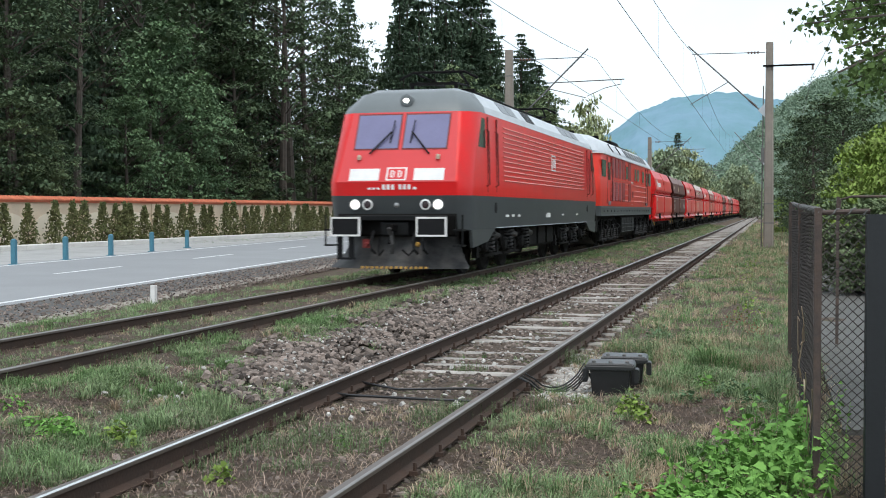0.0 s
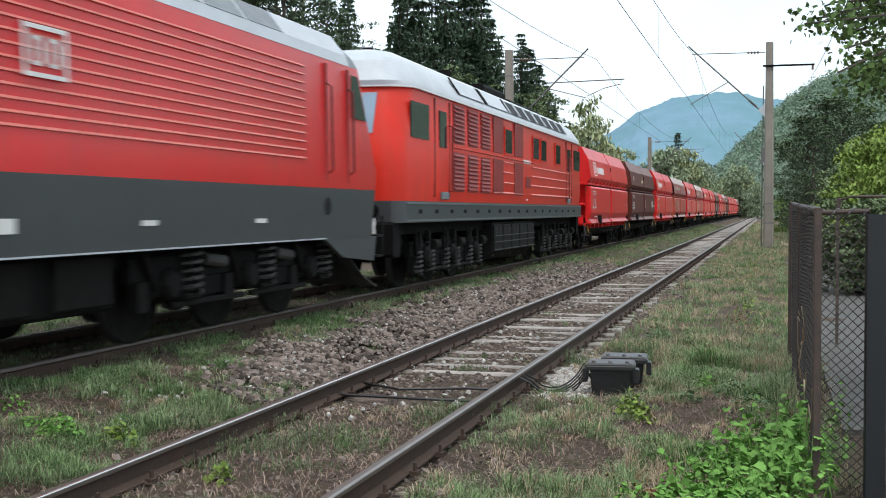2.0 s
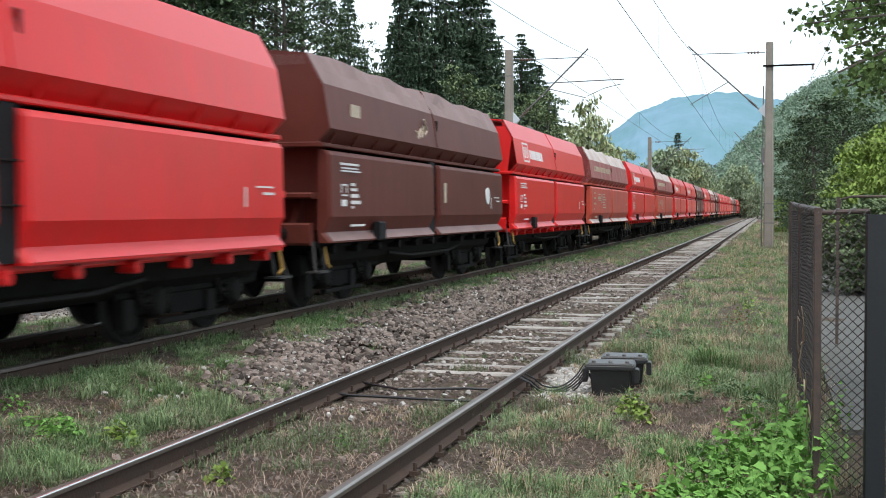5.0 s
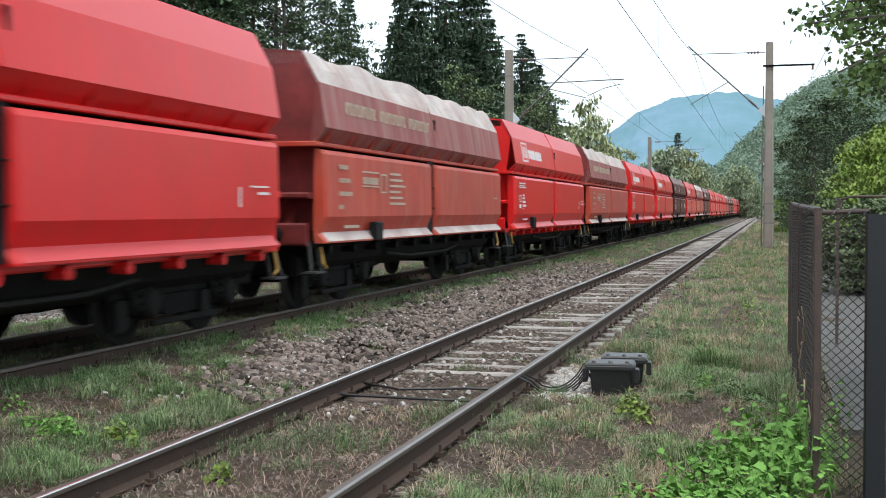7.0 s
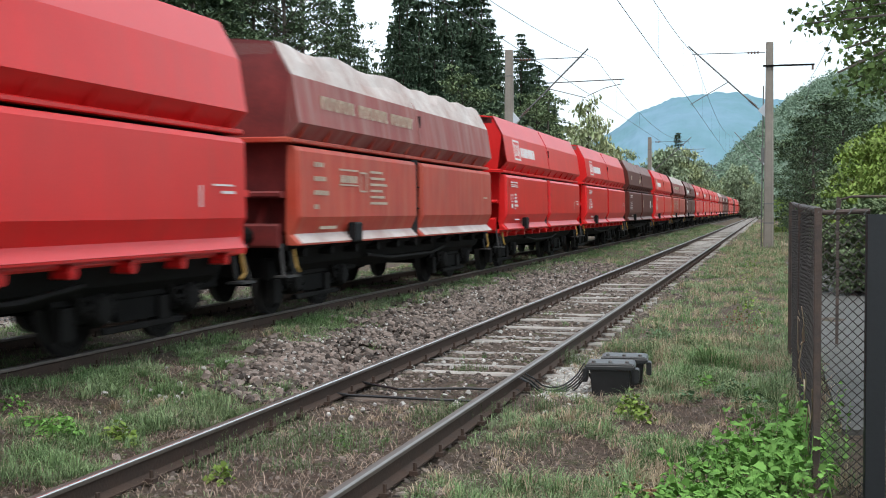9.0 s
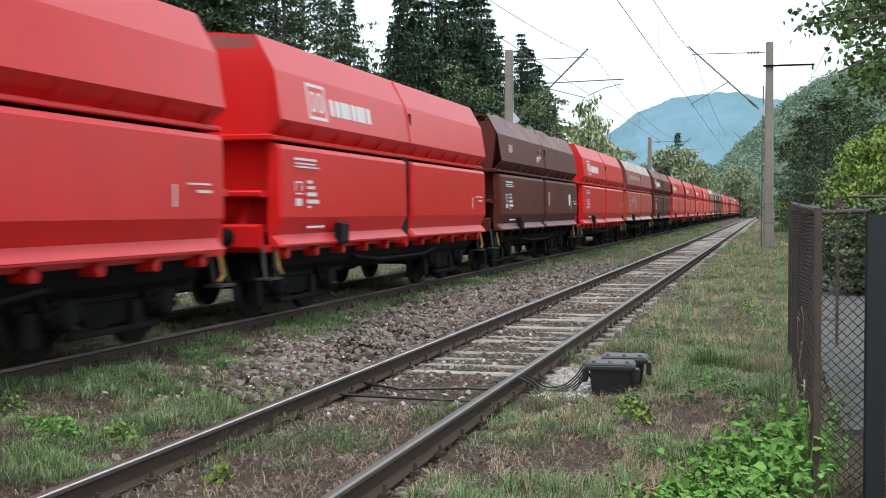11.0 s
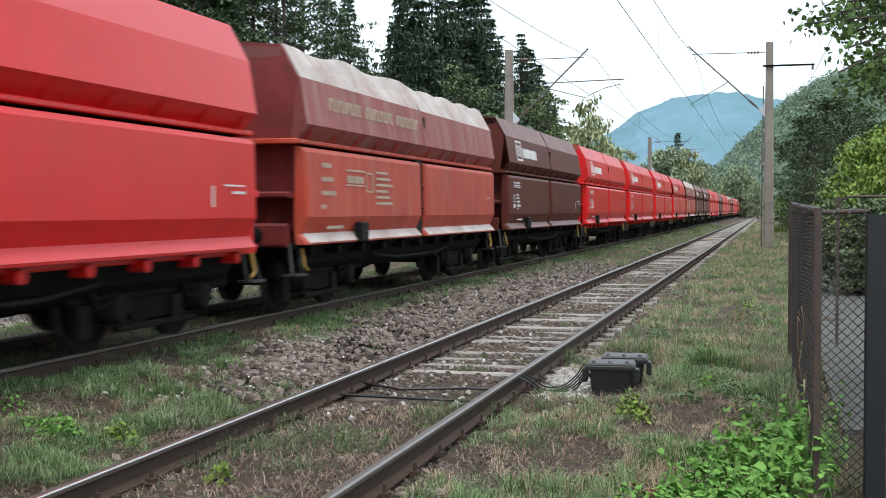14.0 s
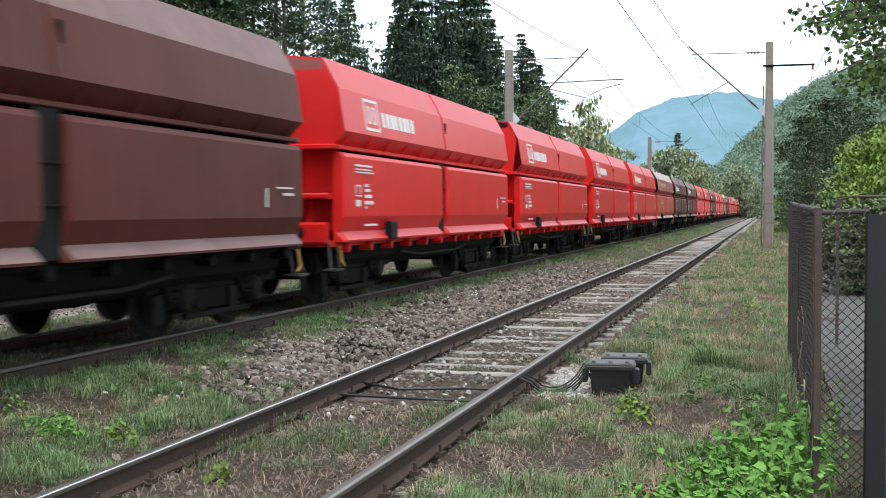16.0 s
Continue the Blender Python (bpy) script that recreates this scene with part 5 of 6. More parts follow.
        for i, z in enumerate((1.75, 1.98, 2.21, 2.44)):
            for a, c in ((8.45, 9.5), (11.75, 18.0)) if i else ((7.4, 10.6), (11.75, 18.0)):
                part("side_rib", Shape().loft([[(x - sx * 0.01, yy, z - 0.012), (x + sx * 0.026, yy, z - 0.006), (x - sx * 0.01, yy, z + 0.03)] for yy in (a, c)]), M_RIB, v)
        part("side_rib", Shape().loft([[(x - sx * 0.01, yy, 2.52), (x + sx * 0.03, yy, 2.54), (x - sx * 0.01, yy, 2.552)] for yy in (4.0, 12.4)]), M_RIB, v)
        part("sill_strip", Shape().box(min(sx * 1.43, sx * 1.445), max(sx * 1.43, sx * 1.445), 0.9, L - 0.9, 1.47, 1.5).box(min(sx * 1.43, sx * 1.445), max(sx * 1.43, sx * 1.445), 0.9, L - 0.9, 1.18, 1.21), M_GREY_FRONT, v)
        for y in np.arange(1.6, L - 1.4, 1.05):
            part("sill_slot", Shape().box(min(sx * 1.43, sx * 1.436), max(sx * 1.43, sx * 1.436), y, y + 0.2, 1.31, 1.38), M_GRIME_LIGHT, v)
        for y, w_ in ((4.4, 2.2), (6.8, 2.2), (9.2, 1.05), (10.35, 1.05), (11.5, 1.05), (12.65, 1.05), (13.8, 1.05), (14.95, 1.05), (16.1, 1.05)):
            s = Shape().add([(sx * 1.40, y, 3.585), (sx * 1.40, y + w_, 3.585), (sx * 1.19, y + w_, 3.885), (sx * 1.19, y, 3.885)], [(0, 1, 2, 3)])
            s.v = [(a + sx * 0.015, b, c) for a, b, c in s.v]
            part("roof_grille" if y > 9 else "roof_hatch", s, M_SILVER if y < 9 else M_TANK, v)
            for a in (y, y + w_):
                part("roof_frame_bar", Shape().path([(sx * 1.425, a, 3.58), (sx * 1.21, a, 3.90)], 0.018, 5), M_TANK if y < 9 else M_SILVER, v)
        for y in (3.05, L - 3.55):
            part("door_step_plate", Shape().box(min(x, x + sx * 0.03), max(x, x + sx * 0.03), y, y + 0.5, 1.56, 1.7, 0.01), M_VENT, v, "grey metal step plate")
        part("small_louvre", Shape().box(min(x, x + sx * 0.015), max(x, x + sx * 0.015), 11.0, 11.55, 1.92, 2.18), M_RED_DARK, v)
    bars(v, 1.422, [(10.7, 2.5, 0.75, 0.09), (11.5, 2.5, 0.1, 0.09), (11.0, 1.6, 0.2, 0.04)], M_WHITE)
    part("roof_gear", Shape().box(-0.7, 0.7, 9.6, 12.0, 4.12, 4.32, 0.05).box(-0.6, 0.6, 13.0, 17.5, 4.1, 4.26, 0.05).tube((0, 3.2, 4.15), (0, 3.2, 4.35), 0.12).tube((0.3, 7.5, 4.1), (0.3, 7.5, 4.4), 0.15), M_GRIME, v, "dark exhaust and fan housings")
    tank = Shape().loft([[(-1.32, y, 1.1), (1.32, y, 1.1), (1.32, y, 0.46), (1.05, y, 0.27), (-1.05, y, 0.27), (-1.32, y, 0.46)] for y in (7.7, 12.45)])
    part("fuel_tank", tank, M_GRIME_LIGHT, v, "dark grey ribbed fuel tank")
    for y in np.arange(7.72, 12.2, 0.945):
        part("tank_cover", Shape().box(1.32, 1.36, y + 0.03, y + 0.90, 0.47, 1.05, 0.015), M_TANK, v)
        for z in (0.86, 0.91, 0.96):
            for yy in (y + 0.14, y + 0.56):
                part("cover_louvre", Shape().box(1.36, 1.372, yy, yy + 0.2, z, z + 0.018), M_SPRING, v)
        part("drain_plug", Shape().lathe(2, (1.2, y + 0.5, 0.33), [(0.03, 0.0), (0.05, 0.06)], 8), M_SPRING, v)
        for z in (0.49, 0.66, 0.80):
            part("cover_rib", Shape().box(1.36, 1.385, y + 0.04, y + 0.89, z, z + 0.02), M_GREY, v)
    part("belly", Shape().box(-1.1, 1.1, 1.0, L - 1.0, 0.95, 1.17), M_GRIME, v)
    for c in (4.4, L - 4.4):
        bogie(v, c, (-1.85, 0.0, 1.85), 0.525, 1.22, False, 0.68)
    add_wheels(v, (4.4, L - 4.4), (-1.85, 0.0, 1.85), 0.525)
    return v, 19.5


TRAIN = [build_loco_one(), build_loco_two()]


def build_rake():
    used = set()
    for i, k in enumerate(ORDER):
        y = 19.5 + 20.82 + i * WAG_L
        if k in used:
            w = copy_thing(KIND[k], pose(0, -300, 0))
        else:
            w = KIND[k]
            used.add(k)
        TRAIN.append((w, y))


WAGON_AXLES = (2.4 - 0.9, 2.4 + 0.9, WAG_L - 2.4 - 0.9, WAG_L - 2.4 + 0.9)
for k_ in KIND.values():
    for a_ in WAGON_AXLES:
        wheelset(k_, a_, 0.44)
build_rake()
for w_, y_ in TRAIN[2:16]:
    for o_ in w_.children:
        if o_.name.startswith("wheelset"):
            WHEELS.append((o_, o_.matrix_basis.translation.y, 0.44))


# ---- overhead line masts and wires ----
def build_mast(x, y, top, reach, label, arm_right=False):
    """A tapered concrete mast with a raking cantilever over the track at distance reach."""
    base = -0.4
    m = thing("catenary_mast", label, "catenary mast", "catenary masts", (x, y, base))
    h = top - base
    d = 1 if reach > 0 else -1
    part("pole", Shape().loft([[(sx * w, sy * w, z) for sx, sy in ((-1, -.7), (-.7, -1), (.7, -1), (1, -.7), (1, .7), (.7, 1), (-.7, 1), (-1, .7))] for w, z in ((0.24, 0), (0.165, h))]), M_CONCRETE, m, "weathered tapering concrete pole")
    for z in (1.3, 2.2, h - 1.2):
        w = 0.245 - 0.075 * z / h
        part("steel_band", Shape().box(-w, w, -w, w, z, z + 0.05), M_GALV, m)
    zc, zt, zm = 6.5 - base, 9.0 - base, h - 0.45
    foot = (d * 0.35, 0, h - 3.2)
    tip = (reach * 1.05, 0, h - 0.05)
    c = part("cantilever", Shape().path([foot, tip], 0.035, 8), M_GALV, m, "raking steel cantilever tube")
    ins = Shape()
    a, b = Vector(foot), Vector(tip)
    for k in range(6):
        p = a.lerp(b, 0.07 + 0.018 * k)
        q = a.lerp(b, 0.078 + 0.018 * k)
        ins.tube(p, q, 0.085, 0.05, 10)
    part("insulator", ins, M_PORCELAIN, m, "ribbed brown insulator")
    part("bracket", Shape().loft([[(d * 0.18, yy, h - 3.5), (d * 0.5, yy, h - 3.15), (d * 0.18, yy, h - 2.8)] for yy in (-0.1, 0.1)]), M_SILVER, m, "pale triangular bracket")
    st = Shape().path([(d * 0.2, 0, zm), (reach, 0, zm + 0.02)], 0.018, 6)
    part("stay_wire", st, M_WIRE, m)
    si = Shape()
    for k in range(4):
        si.tube((d * (0.5 + k * 0.14), 0, zm), (d * (0.58 + k * 0.14), 0, zm), 0.07, 0.045, 8)
    part("stay_insulator", si, M_PORCELAIN, m)
    mid = a.lerp(b, 0.45)
    part("steady_arm", Shape().path([mid, (reach * 1.02, 0, zc + 0.05), (reach * 0.96, 0, zc - 0.1)], 0.018, 6), M_GALV, m)
    if reach > 0:
        part("registration_tube", Shape().path([(1.75, 0, 7.25 - base), (5.2, 0, 7.33 - base)], 0.024, 6), M_GALV, m, "level steel registration tube")
        part("drop_arm", Shape().path([(5.05, 0, 7.3 - base), (5.05, 0, 7.12 - base), (4.3, 0, 6.95 - base), (3.55, 0, 6.62 - base)], 0.016, 6), M_GALV, m)
    if arm_right:
        part("cross_arm", Shape().box(-0.3, 2.0, -0.28, -0.2, h - 1.15, h - 1.07, 0.01), M_GRIME, m, "dark steel cross arm")
        part("arm_insulator", Shape().tube((1.92, -0.24, h - 1.35), (1.92, -0.24, h - 1.15), 0.05, n=8), M_PORCELAIN, m)
        part("cable_duct", Shape().tube((-0.33, 0.05, 0), (-0.27, 0.05, h - 2.0), 0.03, n=6).box(-0.36, -0.2, -0.08, 0.08, h - 5.6, h - 4.9), M_GALV, m, "grey conduit along the pole")
    return m


build_mast(0.05, 58.8, 9.35, -3.55, "weathered concrete catenary mast beside the near track", True)
build_mast(-11.35, 54.0, 8.78, 3.42, "weathered concrete catenary mast beyond the train")
build_mast(-10.9, 117.0, 8.5, 3.7, "weathered concrete catenary mast beyond the train")
build_mast(0.0, 122.0, 9.2, -3.0, "weathered concrete catenary mast beside the near track")
build_mast(-10.9, 180.0, 8.5, 3.7, "weathered concrete catenary mast beyond the train")
build_mast(0.0, 186.0, 9.2, -3.0, "weathered concrete catenary mast beside the near track")


def build_wires():
    def sag(x0, y0, z0, x1, y1, z1, dip, n=14):
        return [(x0 + (x1 - x0) * k, y0 + (y1 - y0) * k, z0 + (z1 - z0) * k - dip * 4 * k * (1 - k)) for k in np.linspace(0, 1, n)]
    for nm, x, ys, zc, zm in (("near", -3.4, (-6, 58.8, 122, 186, 250), 6.45, 8.9), ("far", -7.4, (-12, 54, 117, 180, 243), 6.5, 8.25)):
        w = thing("overhead_line", "thin dark catenary and contact wires over the track", "overhead line", "overhead lines")
        for a, b in zip(ys, ys[1:]):
            part("contact_wire", Shape().path(sag(x, a, zc, x, b, zc, 0.05), 0.010, 5), M_WIRE, w)
            part("messenger_wire", Shape().path(sag(x, a, zm, x, b, zm, 1.1), 0.010, 5), M_WIRE, w)
            for k in (0.12, 0.3, 0.5, 0.7, 0.88):
                y = a + (b - a) * k
                zz = zm - 1.1 * 4 * k * (1 - k)
                part("dropper", Shape().tube((x, y, zc), (x, y, zz), 0.0035, n=4), M_WIRE, w)
    f = thing("feeder_line", "thin dark feeder wire on the mast arms", "overhead line", "overhead lines")
    for a, b in ((-6, 58.8), (58.8, 122), (122, 186)):
        part("feeder_wire", Shape().path(sag(1.95, a, 7.75, 1.95, b, 7.75, 0.9), 0.010, 5), M_WIRE, f)


build_wires()


# ---- chain-link fence on the right, relay boxes, cables ----
def link_mesh(f, p0, p1, z0, z1, seed):
    """Woven wire between two posts on plan: zigzag wires that hook into one another."""
    s = Shape()
    p0, p1 = Vector((*p0, 0)), Vector((*p1, 0))
    run = p1 - p0
    d = run.normalized()
    nrm = Vector((-d.y, d.x, 0))
    step, zs = 0.032, 0.03
    r = 0.0042
    for c in range(int(run.length / step)):
        pts = []
        for k in range(int((z1 - z0) / zs) + 1):
            u = step * (c + (0.98 if (k + c) % 2 else 0.02))
            z = z0 + zs * k
            bulge = 0.09 * math.sin(math.pi * u / run.length) * noise.noise((u * 1.3 + seed, z * 1.5, 4))
            q = p0 + d * u + nrm * (bulge + (0.005 if k % 2 else -0.005))
            pts.append((q.x, q.y, z + 0.02 * noise.noise((u * 3, z * 3, seed))))
        for p, q in zip(pts, pts[1:]):
            s.add([(p[0] - r, p[1] - r, p[2]), (p[0] + r, p[1] - r, p[2]), (p[0], p[1] + r, p[2]), (q[0] - r, q[1] - r, q[2]), (q[0] + r, q[1] - r, q[2]), (q[0], q[1] + r, q[2])], [(0, 1, 4, 3), (1, 2, 5, 4), (2, 0, 3, 5)])
    o = new("wire_mesh", s.raw("wire_mesh", M_MESH_WIRE))
    o.parent = f
    tagged(o, "rusty diamond wire mesh", kind="stuff")


def build_fence():
    fx, z0, z1 = 0.32, -0.45, 1.5
    f = thing("chain_link_fence", "rusty sagging chain-link fence on steel posts", "fence")
    posts = [(0.31, 8.0, 0.024, M_FENCE_RUST, 1.53), (0.31, 12.1, 0.026, M_FENCE_RUST, 1.58), (0.31, 16.3, 0.034, M_FENCE_RUST, 1.62), (0.265, 15.0, 0.02, M_FENCE_RUST, 1.6), (0.645, 7.85, 0.06, M_FENCE_BLACK, 1.49), (2.6, 8.1, 0.034, M_FENCE_RUST, 1.5)]
    for x, y, w, m, top in posts:
        part("post", Shape().box(x - w, x + w, y - w, y + w, z0, top, 0.006), m, f, "black painted square post" if m is M_FENCE_BLACK else "rusty square steel post")
    for a, b in (((0.31, 8.0, 1.51), (0.31, 12.1, 1.55)), ((0.31, 12.1, 1.55), (0.31, 16.3, 1.6)), ((0.31, 8.0, 1.5), (0.62, 8.0, 1.51)), ((0.72, 8.0, 1.51), (2.6, 8.1, 1.5))):
        rail = part("top_rail", Shape().path([a, [(p + q) / 2 for p, q in zip(a, b)], b], 0.016, 8), M_FENCE_RUST, f)
        A, B = Vector(a), Vector(b)
        n = int((B - A).length / 0.018)
        d = (B - A).normalized()
        u = d.cross(Vector((0, 0, 1)))
        part("binding_wire", Shape().path([A.lerp(B, k / n) + u * 0.024 * math.cos(k * 1.2) + Vector((0, 0, 0.024 * math.sin(k * 1.2))) for k in range(n)], 0.005, 4), M_GALV, rail)
    link_mesh(f, (0.31, 8.0), (0.31, 12.1), z0, 1.5, 1)
    link_mesh(f, (0.31, 12.1), (0.31, 16.3), z0, 1.54, 5)
    link_mesh(f, (0.33, 8.0), (2.6, 8.05), z0, 1.49, 9)
    st = Shape()
    for k in range(14):
        y, z = rng.uniform(8.0, 11), rng.uniform(-0.3, 0.8)
        pts = [(fx - 0.05 + rng.uniform(-0.02, 0.02), y + 0.12 * j + rng.uniform(-0.03, 0.03), z - 0.11 * j * rng.uniform(0.3, 1.4)) for j in range(6)]
        st.path(pts, 0.005, 4)
    o = new("dead_vine", st.raw("dead_vine", M_DRY))
    o.parent = f
    tagged(o, "dry grey vine stems tangled in the mesh", kind="stuff")
    # second fence rail and a pale yard behind
    g = thing("yard_fence", "low dark rail fence behind the mesh", "fence")
    part("rail", Shape().path([(0.9, 17.2, 1.2), (0.95, 17.2, 1.66), (1.1, 17.2, 1.7), (5.5, 17.2, 1.7)], 0.018, 8), M_FENCE_RUST, g)
    for x in (0.92, 2.4, 3.9, 5.4):
        part("post", Shape().box(x - 0.02, x + 0.02, 17.18, 17.22, -0.5, 1.7), M_FENCE_RUST, g)
    y = Shape()
    y.box(0.62, 9.5, 10.5, 44, -0.42, -0.3)
    solo("yard", y.mesh("yard", M_YARD), "dull grey concrete yard behind the fence", "yard", "structure")


build_fence()


def build_boxes():
    first = None
    for i, (x, y, s_) in enumerate(((-1.455, 11.72, 1.0), (-1.39, 12.3, 0.95))):
        b = thing("relay_box", "black plastic trackside relay box with lid", "relay box", "relay boxes", (x, y, -0.30), 4)
        s = Shape()
        s.loft([[(-0.17, -0.14, 0), (0.17, -0.14, 0), (0.17, 0.14, 0), (-0.17, 0.14, 0)], [(-0.195, -0.17, 0.3), (0.195, -0.17, 0.3), (0.195, 0.17, 0.3), (-0.195, 0.17, 0.3)]])
        part("body", s, M_BOX, b, bevel=0.015)
        lid = Shape().loft([[(-0.235, -0.2, 0.29), (0.235, -0.2, 0.29), (0.235, 0.2, 0.29), (-0.235, 0.2, 0.29)], [(-0.235, -0.2, 0.335), (0.235, -0.2, 0.335), (0.235, 0.2, 0.335), (-0.235, 0.2, 0.335)], [(-0.21, -0.18, 0.355), (0.21, -0.18, 0.355), (0.21, 0.18, 0.355), (-0.21, 0.18, 0.355)]])
        l = part("lid", lid, M_BOX, b, bevel=0.01)
        for sx in (-0.16, 0.0, 0.16):
            part("bolt", Shape().lathe(2, (sx, -0.12, 0.35), [(0.02, 0), (0.02, 0.02), (0.008, 0.03)], 8), M_GALV, l)
        for sx in (-1, 1):
            part("latch", Shape().box(min(sx * 0.22, sx * 0.27), max(sx * 0.22, sx * 0.27), -0.08, 0.08, 0.16, 0.29, 0.012), M_BOX, b)
    c = thing("track_cable", "black signal cables looped from box to rail", "cable")
    for k in range(5):
        o = 0.05 * k
        pts = [(-1.67, 11.66 + o, -0.02 - 0.03 * k)] + [(-1.69 - 0.5 * t, 11.6 + o - 0.7 * t * t + 0.1 * math.sin(3 * t + k), -0.02 - 0.25 * math.sin(math.pi * min(1, t * 1.1)) ** 0.5 + 0.04 * k * (1 - t)) for t in np.linspace(0.05, 1, 9)]
        part("cable", Shape().path(pts, 0.008, 6), M_CABLE, c)
    part("cable", Shape().path([(-2.2, 10.9, -0.14), (-2.7, 10.85, -0.13), (-3.3, 10.7, -0.14), (-3.7, 10.95, -0.13), (-4.1, 11.3, -0.12)], 0.013, 6), M_CABLE, c)
    part("cable", Shape().path([(-2.3, 10.25, -0.15), (-2.9, 10.2, -0.14), (-3.6, 10.25, -0.14), (-4.0, 10.3, -0.12)], 0.013, 6), M_CABLE, c)


build_boxes()


# ---- trees ----
def conifer(seed, h, w, material, label):
    """A spruce: whorls of drooping limbs with hanging sprays of needles."""
    r = random.Random(seed)
    t = thing("spruce_tree", label, "tree", "conifers", (0, -600, 0))
    part("trunk", Shape().tube((0, 0, 0), (0, 0, h * 0.98), h * 0.013, 0.02), M_TRUNK, t)
    s = Shape()
    z = h * 0.07
    while z < h * 0.985:
        k = z / h
        rad = w * (1 - k) ** 0.85 * r.uniform(0.72, 1.12) + 0.12
        for j in range(8 if k < 0.8 else 5):
            a = r.uniform(0, 6.28)
            L = rad * r.uniform(0.55, 1.1)
            out = Vector((math.cos(a), math.sin(a), 0))
            side = Vector((-math.sin(a), math.cos(a), 0))
            m = max(2, int(L / 0.4))
            sag = r.uniform(0.25, 0.6)
            for q in range(m):
                u = (q + 0.6) / m
                p = Vector((0, 0, z)) + out * (L * u) + Vector((0, 0, -sag * L * (u - 0.55 * u * u)))
                wd = (0.5 * (1 - 0.6 * u) + 0.1) * r.uniform(0.7, 1.3)
                for sg in (-1, 1):
                    tip = p + side * sg * wd + out * wd * 0.6 + Vector((0, 0, -r.uniform(0.05, 0.3)))
                    s.add([p - out * 0.15, p + out * 0.17, tip], [(0, 1, 2)])
                    b = p + side * sg * wd * 0.55
                    s.add([b - out * 0.11, b + out * 0.11, b + Vector((r.uniform(-.06, .06), r.uniform(-.06, .06), -r.uniform(0.2, 0.55)))], [(0, 1, 2)])
            s.add([p + side * 0.09, p - side * 0.09, p + out * 0.4 + Vector((0, 0, 0.03))], [(0, 1, 2)])
        z += h * 0.021 * r.uniform(0.7, 1.3)
    o = new("crown", s.raw("crown", material))
    o.parent = t
    return t


def spray(s, c, rad, count, size, r, tilt, loose=0.45):
    """A flat, ragged layer of leaves about the end of a limb."""
    for _ in range(count):
        a = r.uniform(0, 6.28)
        d = rad * math.sqrt(r.random())
        x, y = math.cos(a) * d, math.sin(a) * d
        p = c + Vector((x, y, tilt[0] * x + tilt[1] * y - 0.25 * d * d / max(rad, 0.1) + r.gauss(0, 0.1 * rad)))
        b = r.uniform(0, 6.28)
        k = size * r.uniform(0.55, 1.3)
        u = Vector((math.cos(b), math.sin(b), r.gauss(-0.25, loose))) * k
        v = Vector((-math.sin(b), math.cos(b), r.gauss(0, loose))) * k * 0.42
        s.add([p, p + u * 0.5 + v, p + u, p + u * 0.5 - v], [(0, 1, 2, 3)])


def broadleaf(seed, h, w, material, label, low=0.25, size=0.2, lumps=46, count=125, name="broadleaf_tree", group="broadleaved trees", loose=0.6):
    """A forked trunk with limbs that carry layered sprays of leaves."""
    r = random.Random(seed)
    t = thing(name, label, "tree", group, (0, -700, 0))
    tr = Shape()
    lean = (r.uniform(-0.3, 0.3), r.uniform(-0.3, 0.3))
    axis = [Vector((0, 0, 0)), Vector((lean[0] * 0.4, lean[1] * 0.4, h * 0.3)), Vector((lean[0], lean[1], h * 0.62)), Vector((lean[0] * 0.6, lean[1] * 1.3, h * 0.95))]
    for a, b, p, q in zip(axis, axis[1:], (0.016, 0.012, 0.008), (0.012, 0.008, 0.002)):
        tr.tube(a, b, h * p, h * q, 8)
    s = Shape()
    for _ in range(lumps):
        k = r.random()
        z = h * (low + (1 - low) * k)
        rad = w * math.sqrt(max(0.03, 1 - (2 * k - 0.8) ** 2 * 0.75)) * r.random() ** 0.45
        a = r.uniform(0, 6.28)
        c = Vector((math.cos(a) * rad, math.sin(a) * rad, z))
        zr = max(h * 0.12, z - rad * 0.75)
        root = axis[1].lerp(axis[2], min(1, max(0, (zr / h - 0.3) / 0.32)))
        tr.tube((root.x, root.y, zr), c, h * 0.0035, 0.008, 4)
        for _ in range(3):
            e = c + Vector((r.gauss(0, 0.13 * w), r.gauss(0, 0.13 * w), r.gauss(0, 0.09 * w)))
            spray(s, e, w * r.uniform(0.14, 0.27), count // 2, size, r, (r.gauss(0, 0.25), r.gauss(0, 0.25)), loose)
    part("trunk", tr, M_TRUNK, t)
    o = new("crown", s.raw("crown", material))
    o.parent = t
    return t


def place(kinds, spots, r):
    """Copies at (x, y, height)."""
    for x, y, tall in spots:
        k = kinds[r.randrange(len(kinds))]
        ob = copy_thing(k, pose(x, y, -0.35, 0, 0, r.uniform(0, 360)))
        sc = tall / HEIGHTS[k.name]
        wide = sc * r.uniform(1.0, 1.3)
        ob.scale = (wide, wide, sc)


def drop(kinds):
    for k in kinds:
        for o in list(k.children_recursive) + [k]:
            bpy.data.objects.remove(o)


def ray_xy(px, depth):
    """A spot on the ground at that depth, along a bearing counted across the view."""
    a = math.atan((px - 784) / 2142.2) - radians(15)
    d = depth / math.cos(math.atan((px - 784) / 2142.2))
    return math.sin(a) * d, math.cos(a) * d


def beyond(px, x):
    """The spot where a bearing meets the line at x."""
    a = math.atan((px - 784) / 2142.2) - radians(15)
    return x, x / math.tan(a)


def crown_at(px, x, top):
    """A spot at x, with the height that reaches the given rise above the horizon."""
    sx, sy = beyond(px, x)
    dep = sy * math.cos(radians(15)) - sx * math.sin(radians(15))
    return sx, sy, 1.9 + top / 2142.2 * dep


HEIGHTS = {}


